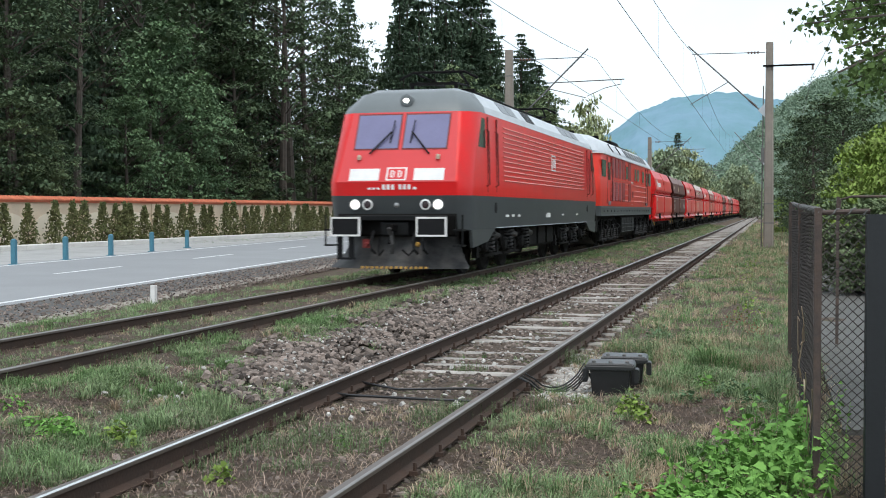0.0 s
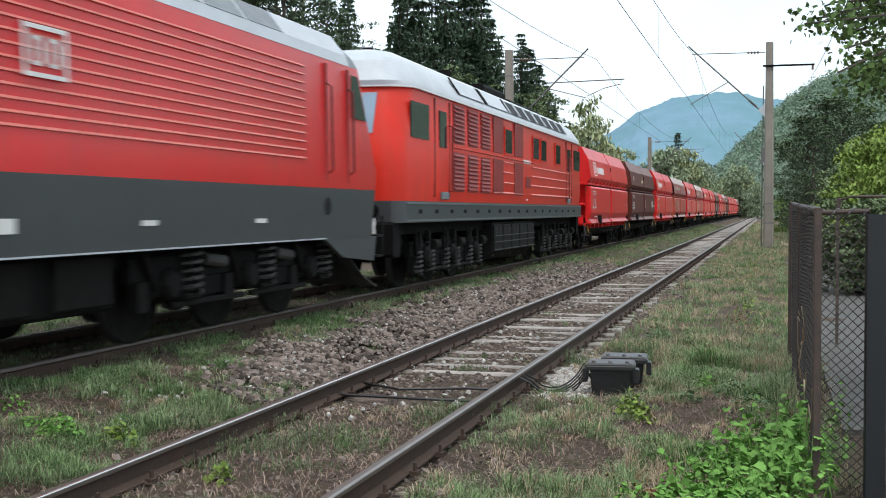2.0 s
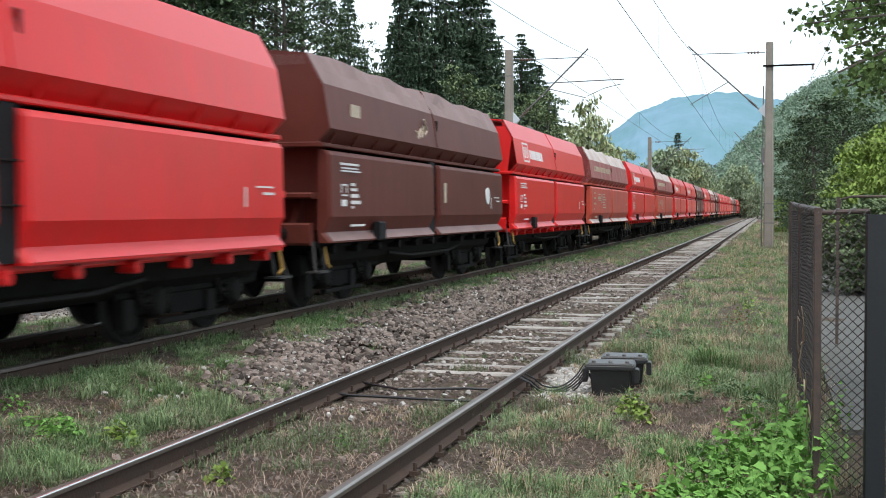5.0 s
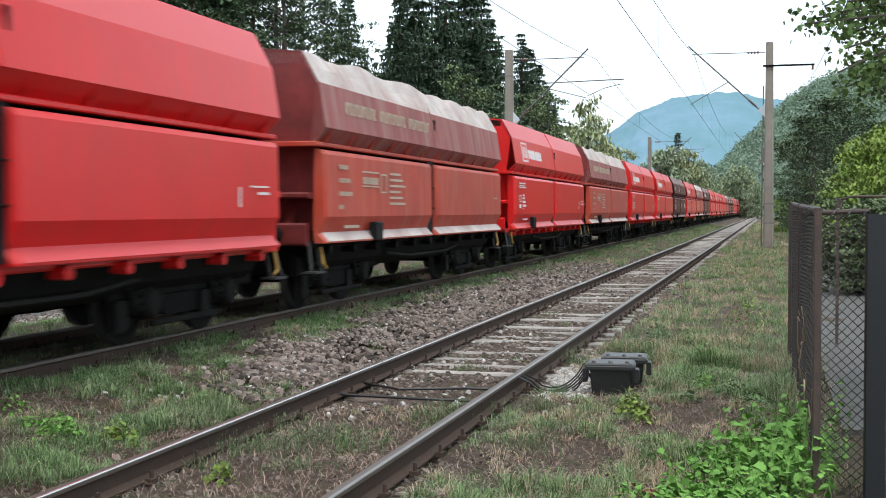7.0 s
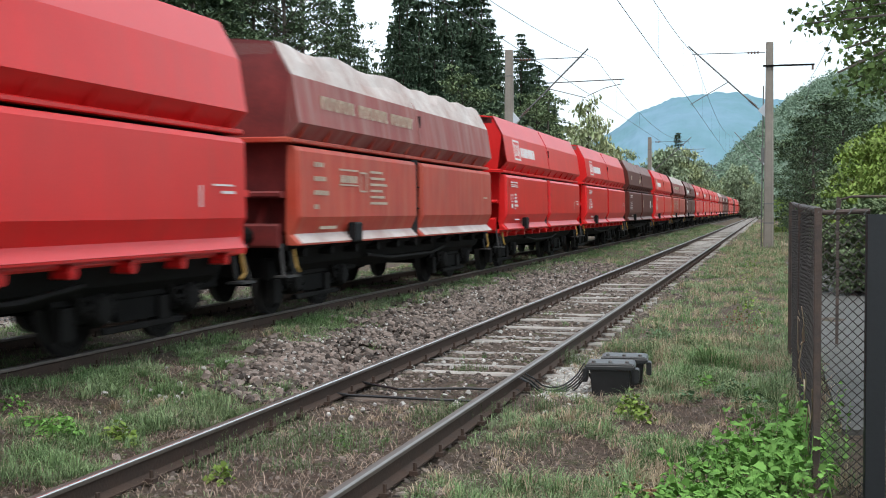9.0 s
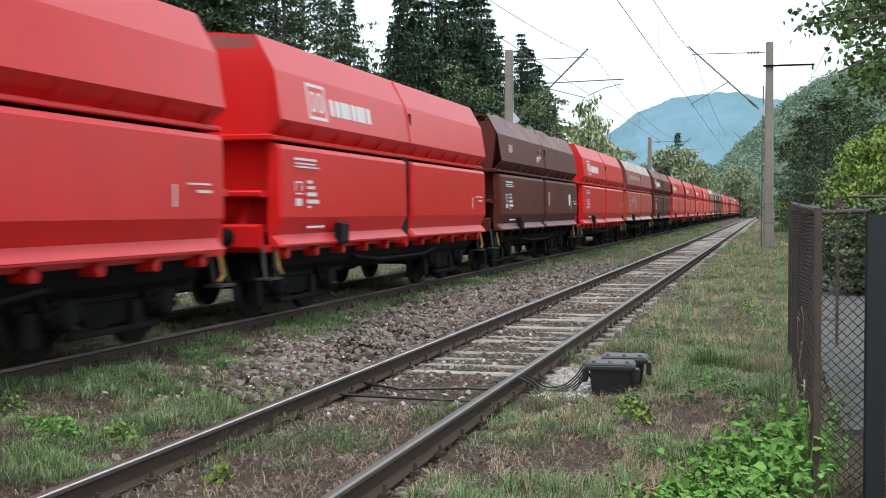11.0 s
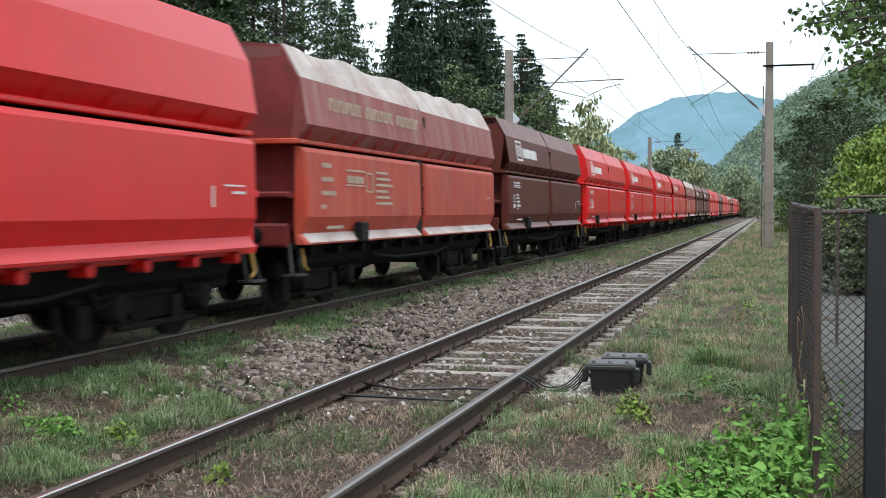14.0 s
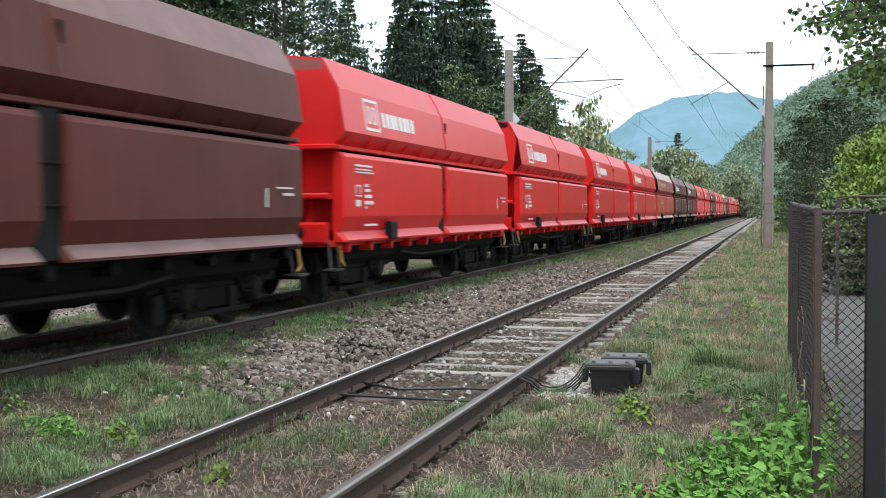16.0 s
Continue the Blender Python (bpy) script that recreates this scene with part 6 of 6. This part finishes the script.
def build_woods():
    r = random.Random(21)
    L1, L2, L3 = "tall dark green spruce at the wood's edge", "tall dark green broadleaved tree in the wood", "grey-green broadleaved tree in the wood"
    L4 = "tall slender tree with a thin leafy crown and pale stems"
    sp = [conifer(1, 20, 4.6, M_CONIFER, L1), conifer(2, 23, 5.2, M_CONIFER, L1), conifer(3, 17, 4.4, M_CONIFER, L1)]
    bl = [broadleaf(4, 17, 4.0, M_BROAD, L2, low=0.1, lumps=62), broadleaf(5, 20, 4.2, M_BROAD, L2, low=0.12, lumps=66), broadleaf(6, 14, 3.6, M_OLIVE, L3, low=0.08, lumps=56)]
    fr = [broadleaf(14, 15, 3.9, M_FRESH, "lighter green broadleaved tree in front of the wood", low=0.06, lumps=74)]
    th = [broadleaf(15, 19, 2.6, M_BROAD, L4, low=0.42, lumps=30, count=80, size=0.16)]
    for k, h in zip(sp + bl + fr + th, (20, 23, 17, 17, 20, 14, 15, 19)):
        HEIGHTS[k.name] = h
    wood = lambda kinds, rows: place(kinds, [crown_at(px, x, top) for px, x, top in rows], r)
    # dark back rows that close the wood, open towards the thin-crowned trees
    wood([sp[0], sp[1], sp[2]], [(px + r.uniform(-16, 16), x + r.uniform(-2, 2), r.uniform(430, 520)) for x in (-58, -66) for px in range(-70, 430, 46)])
    wood([sp[0], sp[1]], [(px + r.uniform(-10, 10), -60, r.uniform(190, 250)) for px in range(430, 680, 34)])
    # spruces and tall trees at the edge of the wood
    wood([sp[1], sp[0]], [(-40, -43, 480), (62, -46, 500), (108, -44, 520), (150, -47, 470), (395, -45, 500), (430, -48, 470), (618, -47, 385), (372, -50, 440)])
    wood([bl[0], bl[1]], [(12, -42, 460), (-20, -41, 330), (190, -46, 500), (240, -48, 520), (320, -49, 480), (415, -42, 330), (455, -44, 450), (350, -46, 470), (580, -46, 370), (645, -46, 255), (600, -44, 300), (670, -50, 250)])
    wood(th, [(28, -40, 470), (500, -40.5, 470), (518, -41, 440), (548, -44, 430), (478, -46, 455), (135, -41.5, 440)])
    wood(fr, [(292, -40.5, 330), (262, -41, 270), (228, -40.5, 200), (335, -41, 235)])
    wood([bl[2], bl[0]], [(60, -40, 170), (100, -40, 130), (20, -40, 200), (400, -40.5, 150), (440, -40.5, 110), (560, -40.5, 160), (610, -41, 190), (635, -42, 170)])
    # the spruce group beyond the far mast
    wood(sp, [(708, -42, 400), (722, -46, 440), (742, -42, 390), (765, -48, 430), (790, -43, 410), (812, -46, 430), (834, -42, 395), (852, -46, 405), (868, -42, 345), (884, -45, 300), (770, -40, 300), (715, -40, 290), (830, -40, 260), (868, -40, 230), (922, -42, 318), (938, -44, 290), (952, -42, 262), (966, -44, 232), (980, -42, 185), (908, -40, 240), (940, -39, 200), (925, -46, 295), (945, -43, 250), (972, -46, 212), (990, -43, 150), (728, -43, 350), (800, -41, 340), (848, -43, 330)])
    wood([bl[2], bl[0]], [(700, -30, 160), (760, -30, 180), (815, -30, 235), (835, -30, 205), (945, -30, 190), (968, -30, 205)])
    # far row and lone trees down the line
    bi = [broadleaf(7, 11, 2.6, M_BIRCH, "yellowing birch with thin crown", size=0.24, low=0.12, lumps=34, count=44, name="birch_tree", group="birches", loose=1.3)]
    ol = [broadleaf(16, 12, 3.4, M_PALEOLIVE, "pale grey-green tree beside the line", low=0.05, size=0.3, lumps=60, count=90, loose=1.1)]
    HEIGHTS[bi[0].name], HEIGHTS[ol[0].name] = 11, 12
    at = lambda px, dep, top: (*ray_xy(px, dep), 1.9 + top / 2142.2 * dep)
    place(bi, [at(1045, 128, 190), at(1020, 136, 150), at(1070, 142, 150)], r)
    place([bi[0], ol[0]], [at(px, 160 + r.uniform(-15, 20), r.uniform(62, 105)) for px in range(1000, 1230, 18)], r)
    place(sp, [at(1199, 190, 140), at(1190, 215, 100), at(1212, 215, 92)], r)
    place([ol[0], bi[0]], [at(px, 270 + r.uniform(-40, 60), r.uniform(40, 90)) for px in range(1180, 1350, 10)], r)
    # right of the line
    place([bl[0], bl[1]], [at(1425, 78, 170), at(1455, 76, 205), at(1488, 78, 200), at(1408, 90, 110), at(1440, 72, 150), at(1530, 80, 190)], r)
    li = [broadleaf(8, 6.5, 2.6, M_LIGHTLEAF, "fresh green sallow bush beside the line", low=0.04, size=0.13, lumps=70, count=110, name="sallow_bush", group="bushes", loose=0.9), broadleaf(9, 5.5, 2.2, M_OLIVE, "grey-green willow bush beside the line", low=0.04, size=0.16, lumps=60, count=110, name="willow_bush", group="bushes")]
    HEIGHTS[li[0].name], HEIGHTS[li[1].name] = 6.5, 5.5
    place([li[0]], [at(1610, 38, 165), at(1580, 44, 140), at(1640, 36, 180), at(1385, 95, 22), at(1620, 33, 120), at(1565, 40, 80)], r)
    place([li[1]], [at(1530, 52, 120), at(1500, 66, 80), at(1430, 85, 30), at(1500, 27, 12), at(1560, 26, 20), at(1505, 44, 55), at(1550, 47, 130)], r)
    drop(sp + bl + fr + th + bi + ol + li)


build_woods()


def lobed_leaf():
    pts = [(0, 0), (0.18, 0.1), (0.45, 0.05), (0.36, 0.3), (0.62, 0.45), (0.36, 0.58), (0.28, 0.72), (0.0, 1.1), (-0.28, 0.72), (-0.36, 0.58), (-0.62, 0.45), (-0.36, 0.3), (-0.45, 0.05), (-0.18, 0.1)]
    return [Vector((x, y, -0.12 * x * x)) for x, y in pts], [(0, 1, 2, 3, 4, 5, 6, 7), (0, 7, 8, 9, 10, 11, 12, 13)]


def oval_leaf():
    pts = [(0, 0), (0.3, 0.35), (0.26, 0.68), (0, 1.1), (-0.26, 0.68), (-0.3, 0.35)]
    return [Vector((x, y, 0.25 * abs(x) - 0.15 * y * y)) for x, y in pts], [(0, 1, 2, 3), (0, 3, 4, 5)]


def put_leaf(s, leaf, p, size, r, hang):
    pts, fs = leaf
    m = Euler((r.gauss(-hang, 0.4), r.gauss(0, 0.5), r.uniform(0, 6.28)), "XYZ").to_matrix()
    s.add([p + m @ (q * size) for q in pts], fs)


def build_overhang():
    r = random.Random(33)
    t = thing("maple_tree", "maple with drooping leafy branches over the fence", "tree", at=(3.6, 12.0, -0.4))
    tw, lv = Shape(), Shape()
    tw.tube((0, 0, 0), (0.1, -0.3, 4.2), 0.13, 0.09, 10)
    leaf = lobed_leaf()
    ends = []
    for k in range(120):
        py = r.uniform(-190, 195)
        lim = lerp_table(py, [(-190, 1400), (0, 1412), (60, 1418), (85, 1450), (130, 1478), (170, 1500), (195, 1530)])
        px = lim + (1700 - lim) * r.random() ** 1.2
        if noise.noise((px * 0.018, py * 0.022, 6)) < -0.22:
            continue
        dep = r.uniform(8.5, 12.5)
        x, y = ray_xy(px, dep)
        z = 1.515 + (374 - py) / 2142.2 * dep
        ends.append(Vector((x - 3.6, y - 12.0, z + 0.4)))
    for e in ends:
        root = Vector((0.1, -0.3, r.uniform(3.2, 4.2)))
        mid = root.lerp(e, 0.55) + Vector((0, 0, 0.25))
        tw.path([root, mid, e], 0.008, 5)
        for _ in range(72):
            p = e.lerp(mid, 0.25 * r.random()) + Vector((r.gauss(0, 0.09), r.gauss(0, 0.15), r.gauss(-0.02, 0.07)))
            put_leaf(lv, leaf, p, r.uniform(0.03, 0.056), r, 0.9)
    part("trunk", tw, M_TRUNK, t)
    o = new("crown", lv.raw("crown", M_MAPLE))
    o.parent = t


build_overhang()


def build_weeds():
    """Leafy vines at the fence foot and small weeds by the rails."""
    r = random.Random(41)
    leaf, broad = oval_leaf(), lobed_leaf()
    spots = [(-0.12, 7.4, 0.24, 230), (0.1, 7.9, 0.34, 240), (-0.34, 7.4, 0.18, 190), (0.14, 8.6, 0.4, 200), (-0.2, 8.3, 0.22, 170), (0.16, 9.4, 0.5, 150), (-0.55, 7.35, 0.12, 130), (-0.05, 9.0, 0.24, 120), (0.0, 6.9, 0.22, 170), (-0.25, 6.9, 0.16, 150)]
    for x, y, h, n in spots:
        w = thing("vine_clump", "bright green leafy vines at the fence foot", "weed", "weeds", (x, y, ground_z(x, y) - 0.02))
        st, lv = Shape(), Shape()
        for _ in range(n // 4):
            b = Vector((r.gauss(0, 0.17), r.gauss(0, 0.25), 0))
            t = b + Vector((r.gauss(0, 0.09), r.gauss(0, 0.09), h * r.uniform(0.35, 1.15)))
            st.tube(b, t, 0.004, 0.002, 4)
            for j in range(8):
                put_leaf(lv, broad if r.random() < 0.65 else leaf, b.lerp(t, 0.3 + 0.7 * j / 7), 0.03 + 0.05 * r.random() ** 1.6, r, 0.35)
        tagged(part("stem", st, M_WEED, w), kind="stuff")
        o = new("leaves", lv.raw("leaves", M_WEED))
        o.parent = w
    rows = [(-4.85, 7.55, 0.2, 220, 0.18, M_WEED), (-5.15, 7.7, 0.14, 70, 0.15, M_WEED), (-4.5, 7.75, 0.18, 200, 0.17, M_LIGHTLEAF), (-5.6, 8.1, 0.16, 70, 0.14, M_WEED), (-3.83, 7.0, 0.12, 60, 0.09, M_LIGHTLEAF), (-3.32, 6.97, 0.12, 80, 0.1, M_LIGHTLEAF), (-2.97, 8.25, 0.09, 26, 0.07, M_WEED),
            (-1.12, 10.4, 0.27, 190, 0.13, M_LIGHTLEAF), (-1.0, 10.2, 0.2, 90, 0.12, M_LIGHTLEAF), (-0.6, 12.4, 0.2, 170, 0.22, M_WEED), (-0.3, 12.0, 0.22, 130, 0.2, M_FRESH), (-0.75, 11.6, 0.12, 120, 0.2, M_FRESH), (-0.15, 11.3, 0.2, 110, 0.18, M_FRESH),
            (-0.45, 18.5, 0.4, 160, 0.25, M_RUSSET), (-0.2, 17.4, 0.35, 120, 0.22, M_RUSSET), (-0.95, 8.0, 0.1, 170, 0.26, M_RUSSET), (-0.75, 7.5, 0.1, 140, 0.24, M_RUSSET), (-0.75, 9.4, 0.08, 110, 0.24, M_RUSSET), (-1.4, 16.5, 0.25, 150, 0.22, M_FRESH), (-0.9, 15.2, 0.25, 150, 0.25, M_SAGE), (-0.3, 21, 0.5, 140, 0.3, M_LIGHTLEAF), (-0.5, 30, 0.5, 120, 0.3, M_LIGHTLEAF), (-0.4, 38, 0.6, 120, 0.35, M_LIGHTLEAF)]
    for x, y, h, n, wide, m in rows:
        w = thing("low_weed", "russet withered weed in the grass" if m is M_RUSSET else "low leafy green weed growing in the grass", "weed", "weeds", (x, y, ground_z(x, y)))
        lv = Shape()
        for _ in range(n):
            d = r.random() ** 0.6
            a = r.uniform(0, 6.28)
            put_leaf(lv, broad if r.random() < 0.4 else leaf, Vector((math.cos(a) * d * wide, math.sin(a) * d * wide, h * (1 - d * d) * r.uniform(0.3, 1.0))), (0.014 + 0.02 * r.random()) if m in (M_RUSSET, M_SAGE) else (0.018 + 0.036 * r.random()), r, 0.3)
        o = new("leaves", lv.raw("leaves", m))
        o.parent = w


build_weeds()


def build_grass():
    r = random.Random(55)

    def blade(s, bx, by, z, a, k, lean, w):
        """One arching blade of length k that leans away along a."""
        ca, sa = math.cos(a), math.sin(a)
        px, py = -sa * w, ca * w
        m, t = lean * k * 0.35, lean * k
        up = k * math.sqrt(max(0.08, 1 - lean * lean * 0.8))
        o = len(s.v)
        s.v += [(bx - px, by - py, z), (bx + px, by + py, z), (bx + ca * m + px * .8, by + sa * m + py * .8, z + up * .62), (bx + ca * m - px * .8, by + sa * m - py * .8, z + up * .62), (bx + ca * t, by + sa * t, z + up * (0.98 - 0.35 * lean))]
        s.f += [(o, o + 1, o + 2, o + 3), (o + 3, o + 2, o + 4)]

    def tuft(s, x, y, n, h, wide):
        z = ground_z(x, y) - 0.012
        lx, ly = r.gauss(0, 0.2), r.gauss(0, 0.2)
        for _ in range(n):
            dx, dy = r.gauss(0, wide), r.gauss(0, wide)
            a = math.atan2(dy + ly * wide, dx + lx * wide) + r.gauss(0, 0.7)
            far = min(1.0, math.hypot(dx, dy) / (2.2 * wide))
            blade(s, x + dx * 0.6, y + dy * 0.6, z, a, h * r.uniform(0.5, 1.2), min(0.95, 0.15 + 0.6 * far + r.uniform(0, 0.35)), r.uniform(0.0015, 0.0036) * (1 + max(0, y - 14) / 30))

    green, dry, litter, scrub = Shape(), Shape(), Shape(), Shape()

    def zone(x0, x1, y0, y1, count, h, cover, dryness, skew=1.3, n=26, wide=0.045):
        for _ in range(count):
            y = y0 + (y1 - y0) * r.random() ** skew
            x = r.uniform(x0, x1)
            patch = noise.noise((x * 1.0, y * 0.7, 12.0)) + 0.5 * noise.noise((x * 2.9, y * 2.3, 2))
            if patch < cover + r.gauss(0, 0.1):
                continue
            if -1.9 < x < -1.1 and 11.2 < y < 12.8:
                continue
            grow = 1 + max(0, y - 12) / 40
            pick = r.random() < dryness + 0.5 * noise.noise((x * 0.8, y * 0.6, 30))
            tuft(dry if pick else green, x, y, n, h * r.uniform(0.55, 1.3) * (0.75 + 0.6 * max(0, patch)), wide * grow * r.uniform(0.6, 1.4))

    def strew(x0, x1, y0, y1, count, skew=1.3):
        for _ in range(count):
            y = y0 + (y1 - y0) * r.random() ** skew
            x = r.uniform(x0, x1)
            blade(litter, x, y, ground_z(x, y) + 0.004, r.uniform(0, 6.28), r.uniform(0.03, 0.12), r.uniform(0.9, 0.99), r.uniform(0.0015, 0.003))

    def bushy(x, y, h, wide, n):
        z = ground_z(x, y) - 0.01
        for _ in range(n):
            bx, by = x + r.gauss(0, wide), y + r.gauss(0, wide)
            k = h * r.uniform(0.5, 1.15)
            a = r.uniform(0, 6.28)
            blade(scrub, bx, by, z, a, k, r.uniform(0.05, 0.35), 0.0014)
            for j in range(7):
                u = (j + 1) / 7
                blade(scrub, bx, by, z + k * u * 0.9, r.uniform(0, 6.28), 0.022 * r.uniform(0.7, 1.4), 0.7, 0.003)

    # between the tracks
    zone(-6.35, -4.0, 6.4, 10.5, 700, 0.15, 0.0, 0.06, 1.0, 60, 0.07)
    zone(-6.35, -5.0, 9.5, 16, 560, 0.15, -0.1, 0.05, 1.0, 50, 0.07)
    zone(-6.3, -5.5, 15, 60, 1700, 0.14, -0.35, 0.10, 1.4, 22, 0.06)
    zone(-6.2, -4.1, 32, 130, 1900, 0.2, -0.3, 0.15, 1.3, 16, 0.08)
    zone(-5.4, -4.0, 11, 34, 120, 0.13, 0.3, 0.1, 1.2, 30, 0.06)
    # along and within the near track
    zone(-3.65, -2.35, 6.0, 10.2, 110, 0.09, 0.05, 0.3, 1.0, 26)
    zone(-3.6, -2.4, 11, 40, 90, 0.11, 0.25, 0.1, 1.2, 26, 0.05)
    zone(-2.15, -1.6, 6.0, 40, 420, 0.11, 0.0, 0.3, 1.4, 20)
    # right of the track
    zone(-2.1, 0.3, 6.2, 14, 900, 0.15, 0.0, 0.16, 1.1, 56, 0.065)
    zone(-2.0, 0.3, 6.2, 16, 560, 0.15, -0.3, 0.85, 1.1, 26, 0.07)
    zone(-1.4, 0.3, 11, 17, 620, 0.2, -0.25, 0.2, 1.0, 30, 0.06)
    zone(-0.95, 0.2, 11.2, 14.5, 130, 0.3, 0.05, 0.0, 1.0, 60, 0.08)
    zone(-1.9, -0.4, 7.2, 9.8, 90, 0.2, 0.15, 0.0, 1.0, 70, 0.075)
    zone(-1.9, 0.5, 14, 60, 3400, 0.19, -0.25, 0.34, 1.5, 20, 0.07)
    zone(0.25, 0.6, 8, 60, 520, 0.25, -0.6, 0.35, 1.5, 16)
    zone(-1.7, 2.0, 50, 170, 1900, 0.35, -0.6, 0.4, 1.4, 14, 0.1)
    # the far track and its shoulder
    zone(-7.75, -6.45, 9, 40, 800, 0.11, -0.2, 0.12, 1.2, 26, 0.06)
    zone(-11.0, -8.0, 12, 60, 2600, 0.14, -0.25, 0.15, 1.3, 22, 0.07)
    zone(-33.4, -30.5, 62, 110, 600, 0.12, -0.5, 0.1, 1.0, 12)
    strew(-6.3, -3.9, 6.2, 11, 9000, 1.0)
    strew(-3.7, -2.3, 6.2, 10, 3500, 1.0)
    strew(-2.1, 0.3, 6.2, 15, 14000, 1.1)
    strew(-8.4, -5.8, 9, 22, 5000, 1.1)
    for x, y, h, wide, n in ((-3.35, 8.0, 0.16, 0.16, 150), (-3.15, 8.4, 0.15, 0.14, 120), (-3.6, 7.75, 0.12, 0.12, 90), (-2.85, 8.15, 0.13, 0.13, 100), (-2.55, 9.3, 0.17, 0.13, 130), (-2.4, 9.7, 0.15, 0.12, 100), (-2.25, 9.9, 0.13, 0.1, 90), (-3.5, 7.2, 0.1, 0.12, 70), (-4.6, 7.1, 0.1, 0.16, 110), (-4.9, 7.2, 0.09, 0.15, 90), (-1.9, 10.4, 0.14, 0.1, 90), (-1.7, 8.6, 0.12, 0.14, 90), (-2.05, 13.4, 0.2, 0.12, 110), (-1.55, 14.8, 0.22, 0.2, 150), (-1.2, 16.0, 0.22, 0.22, 140), (-3.05, 12.4, 0.12, 0.1, 60), (-6.05, 10.6, 0.14, 0.12, 70), (-7.1, 13.5, 0.14, 0.2, 90), (-9.3, 17.5, 0.16, 0.25, 120), (-5.0, 29.0, 0.3, 0.3, 140), (-3.7, 8.9, 0.13, 0.1, 80), (-3.0, 7.4, 0.09, 0.12, 70)):
        bushy(x, y, h, wide, n)
    solo("grass", green.raw("grass", M_GRASS), "tufts of green and bleached rough grass", "grass", "stuff")
    solo("dry_grass", dry.raw("dry_grass", M_DRY), "straw-coloured dry grass among the green", "grass", "stuff")
    solo("grass_litter", litter.raw("grass_litter", M_LITTER), "dead flattened grass lying on the soil", "grass litter", "stuff")
    solo("scrub", scrub.raw("scrub", M_SAGE), "low grey-green scrubby stalks beside the rails", "scrub", "stuff")


build_grass()


# ---- hills ----
def hill(name, material, spots, depth, back, label, rough, n=160):
    """A ridge whose crest follows (across, height above the horizon line) at a depth."""
    s = Shape()
    xs = np.linspace(spots[0][0], spots[-1][0], n)
    rows = 26
    for j in range(rows):
        k = j / (rows - 1)
        for px in xs:
            crest = lerp_table(px, spots)
            dep = depth + back * k
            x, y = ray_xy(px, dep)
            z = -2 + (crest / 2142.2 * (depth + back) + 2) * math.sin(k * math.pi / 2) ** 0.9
            z += rough * noise.noise((x * 0.035, y * 0.035, 2)) * (0.3 + k) + rough * 0.6 * noise.noise((x * 0.13, y * 0.13, 5))
            s.v.append((x, y, z))
    s.f = [(j * n + i, j * n + i + 1, (j + 1) * n + i + 1, (j + 1) * n + i) for j in range(rows - 1) for i in range(n - 1)]
    me = s.raw(name, material)
    me.shade_smooth()
    solo(name, me, label, "hill", "structure")


NEAR_RIDGE = [(1080, 0), (1190, 5), (1240, 35), (1300, 90), (1340, 128), (1400, 175), (1470, 215), (1560, 240), (1700, 290), (2000, 340), (2600, 340)]
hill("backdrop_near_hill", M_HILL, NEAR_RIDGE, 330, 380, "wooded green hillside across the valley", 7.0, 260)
hill("backdrop_far_hill", M_FARHILL, [(850, 40), (1000, 90), (1080, 135), (1130, 172), (1190, 195), (1240, 203), (1300, 205), (1350, 195), (1450, 185), (1600, 170)], 1900, 700, "distant wooded hills coloured blue for haze", 5.0, 160)
hill("backdrop_left_hill", M_HILL, [(-2200, 260), (-900, 260), (-100, 150), (400, 90), (700, 40), (1000, 20)], 260, 160, "wooded slope behind the trees", 6.0, 120)


def build_canopy():
    """Tree crowns that cover the near hillside."""
    r = random.Random(77)
    s = Shape()
    for _ in range(7000):
        px = r.uniform(1090, 1720)
        k = r.random() ** 0.7
        dep = 330 + 380 * k
        crest = lerp_table(px, NEAR_RIDGE)
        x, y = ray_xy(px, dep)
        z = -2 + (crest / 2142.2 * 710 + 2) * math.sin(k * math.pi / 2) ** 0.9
        z += 7 * noise.noise((x * 0.035, y * 0.035, 2)) * (0.3 + k)
        leaf_cards(s, Vector((x, y, z + r.uniform(0, 3))), r.uniform(1.6, 3.2), 22, 1.0, r, flat=1.0)
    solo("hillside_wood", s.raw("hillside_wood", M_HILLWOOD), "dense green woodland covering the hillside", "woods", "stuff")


build_canopy()


def build_house():
    x, y = ray_xy(935, 135)
    h = thing("house", "small house gable with pale wall behind the train", "house", at=(x, y, -0.4), rz=12)
    part("wall", Shape().box(-3, 3, -3, 3, 0, 8.4), M_KERB, h)
    part("roof", Shape().loft([[(-3.4, yy, 8.3), (3.4, yy, 8.3), (0, yy, 11.2)] for yy in (-3.3, 3.3)]), M_VERGE, h)


build_house()


def motions():
    times = [0, 0.1, 0.2] + [0.25 * k for k in range(1, 64)] + [15.8, 15.9, 16.0]
    for veh, behind in TRAIN:
        walk(veh, [(t, pose(TRACK_X, 22.398 + behind - travelled(t), TRACK_Z)) for t in times])
    for w, y, r in WHEELS:
        total = travelled(16.0) / r
        steps = int(total / radians(75)) + 1
        rows = []
        for k in range(steps + 1):
            t = 16.0 * k / steps
            rows.append((t, pose(0, y, r, math.degrees(travelled(t) / r))))
        walk(w, rows)


motions()
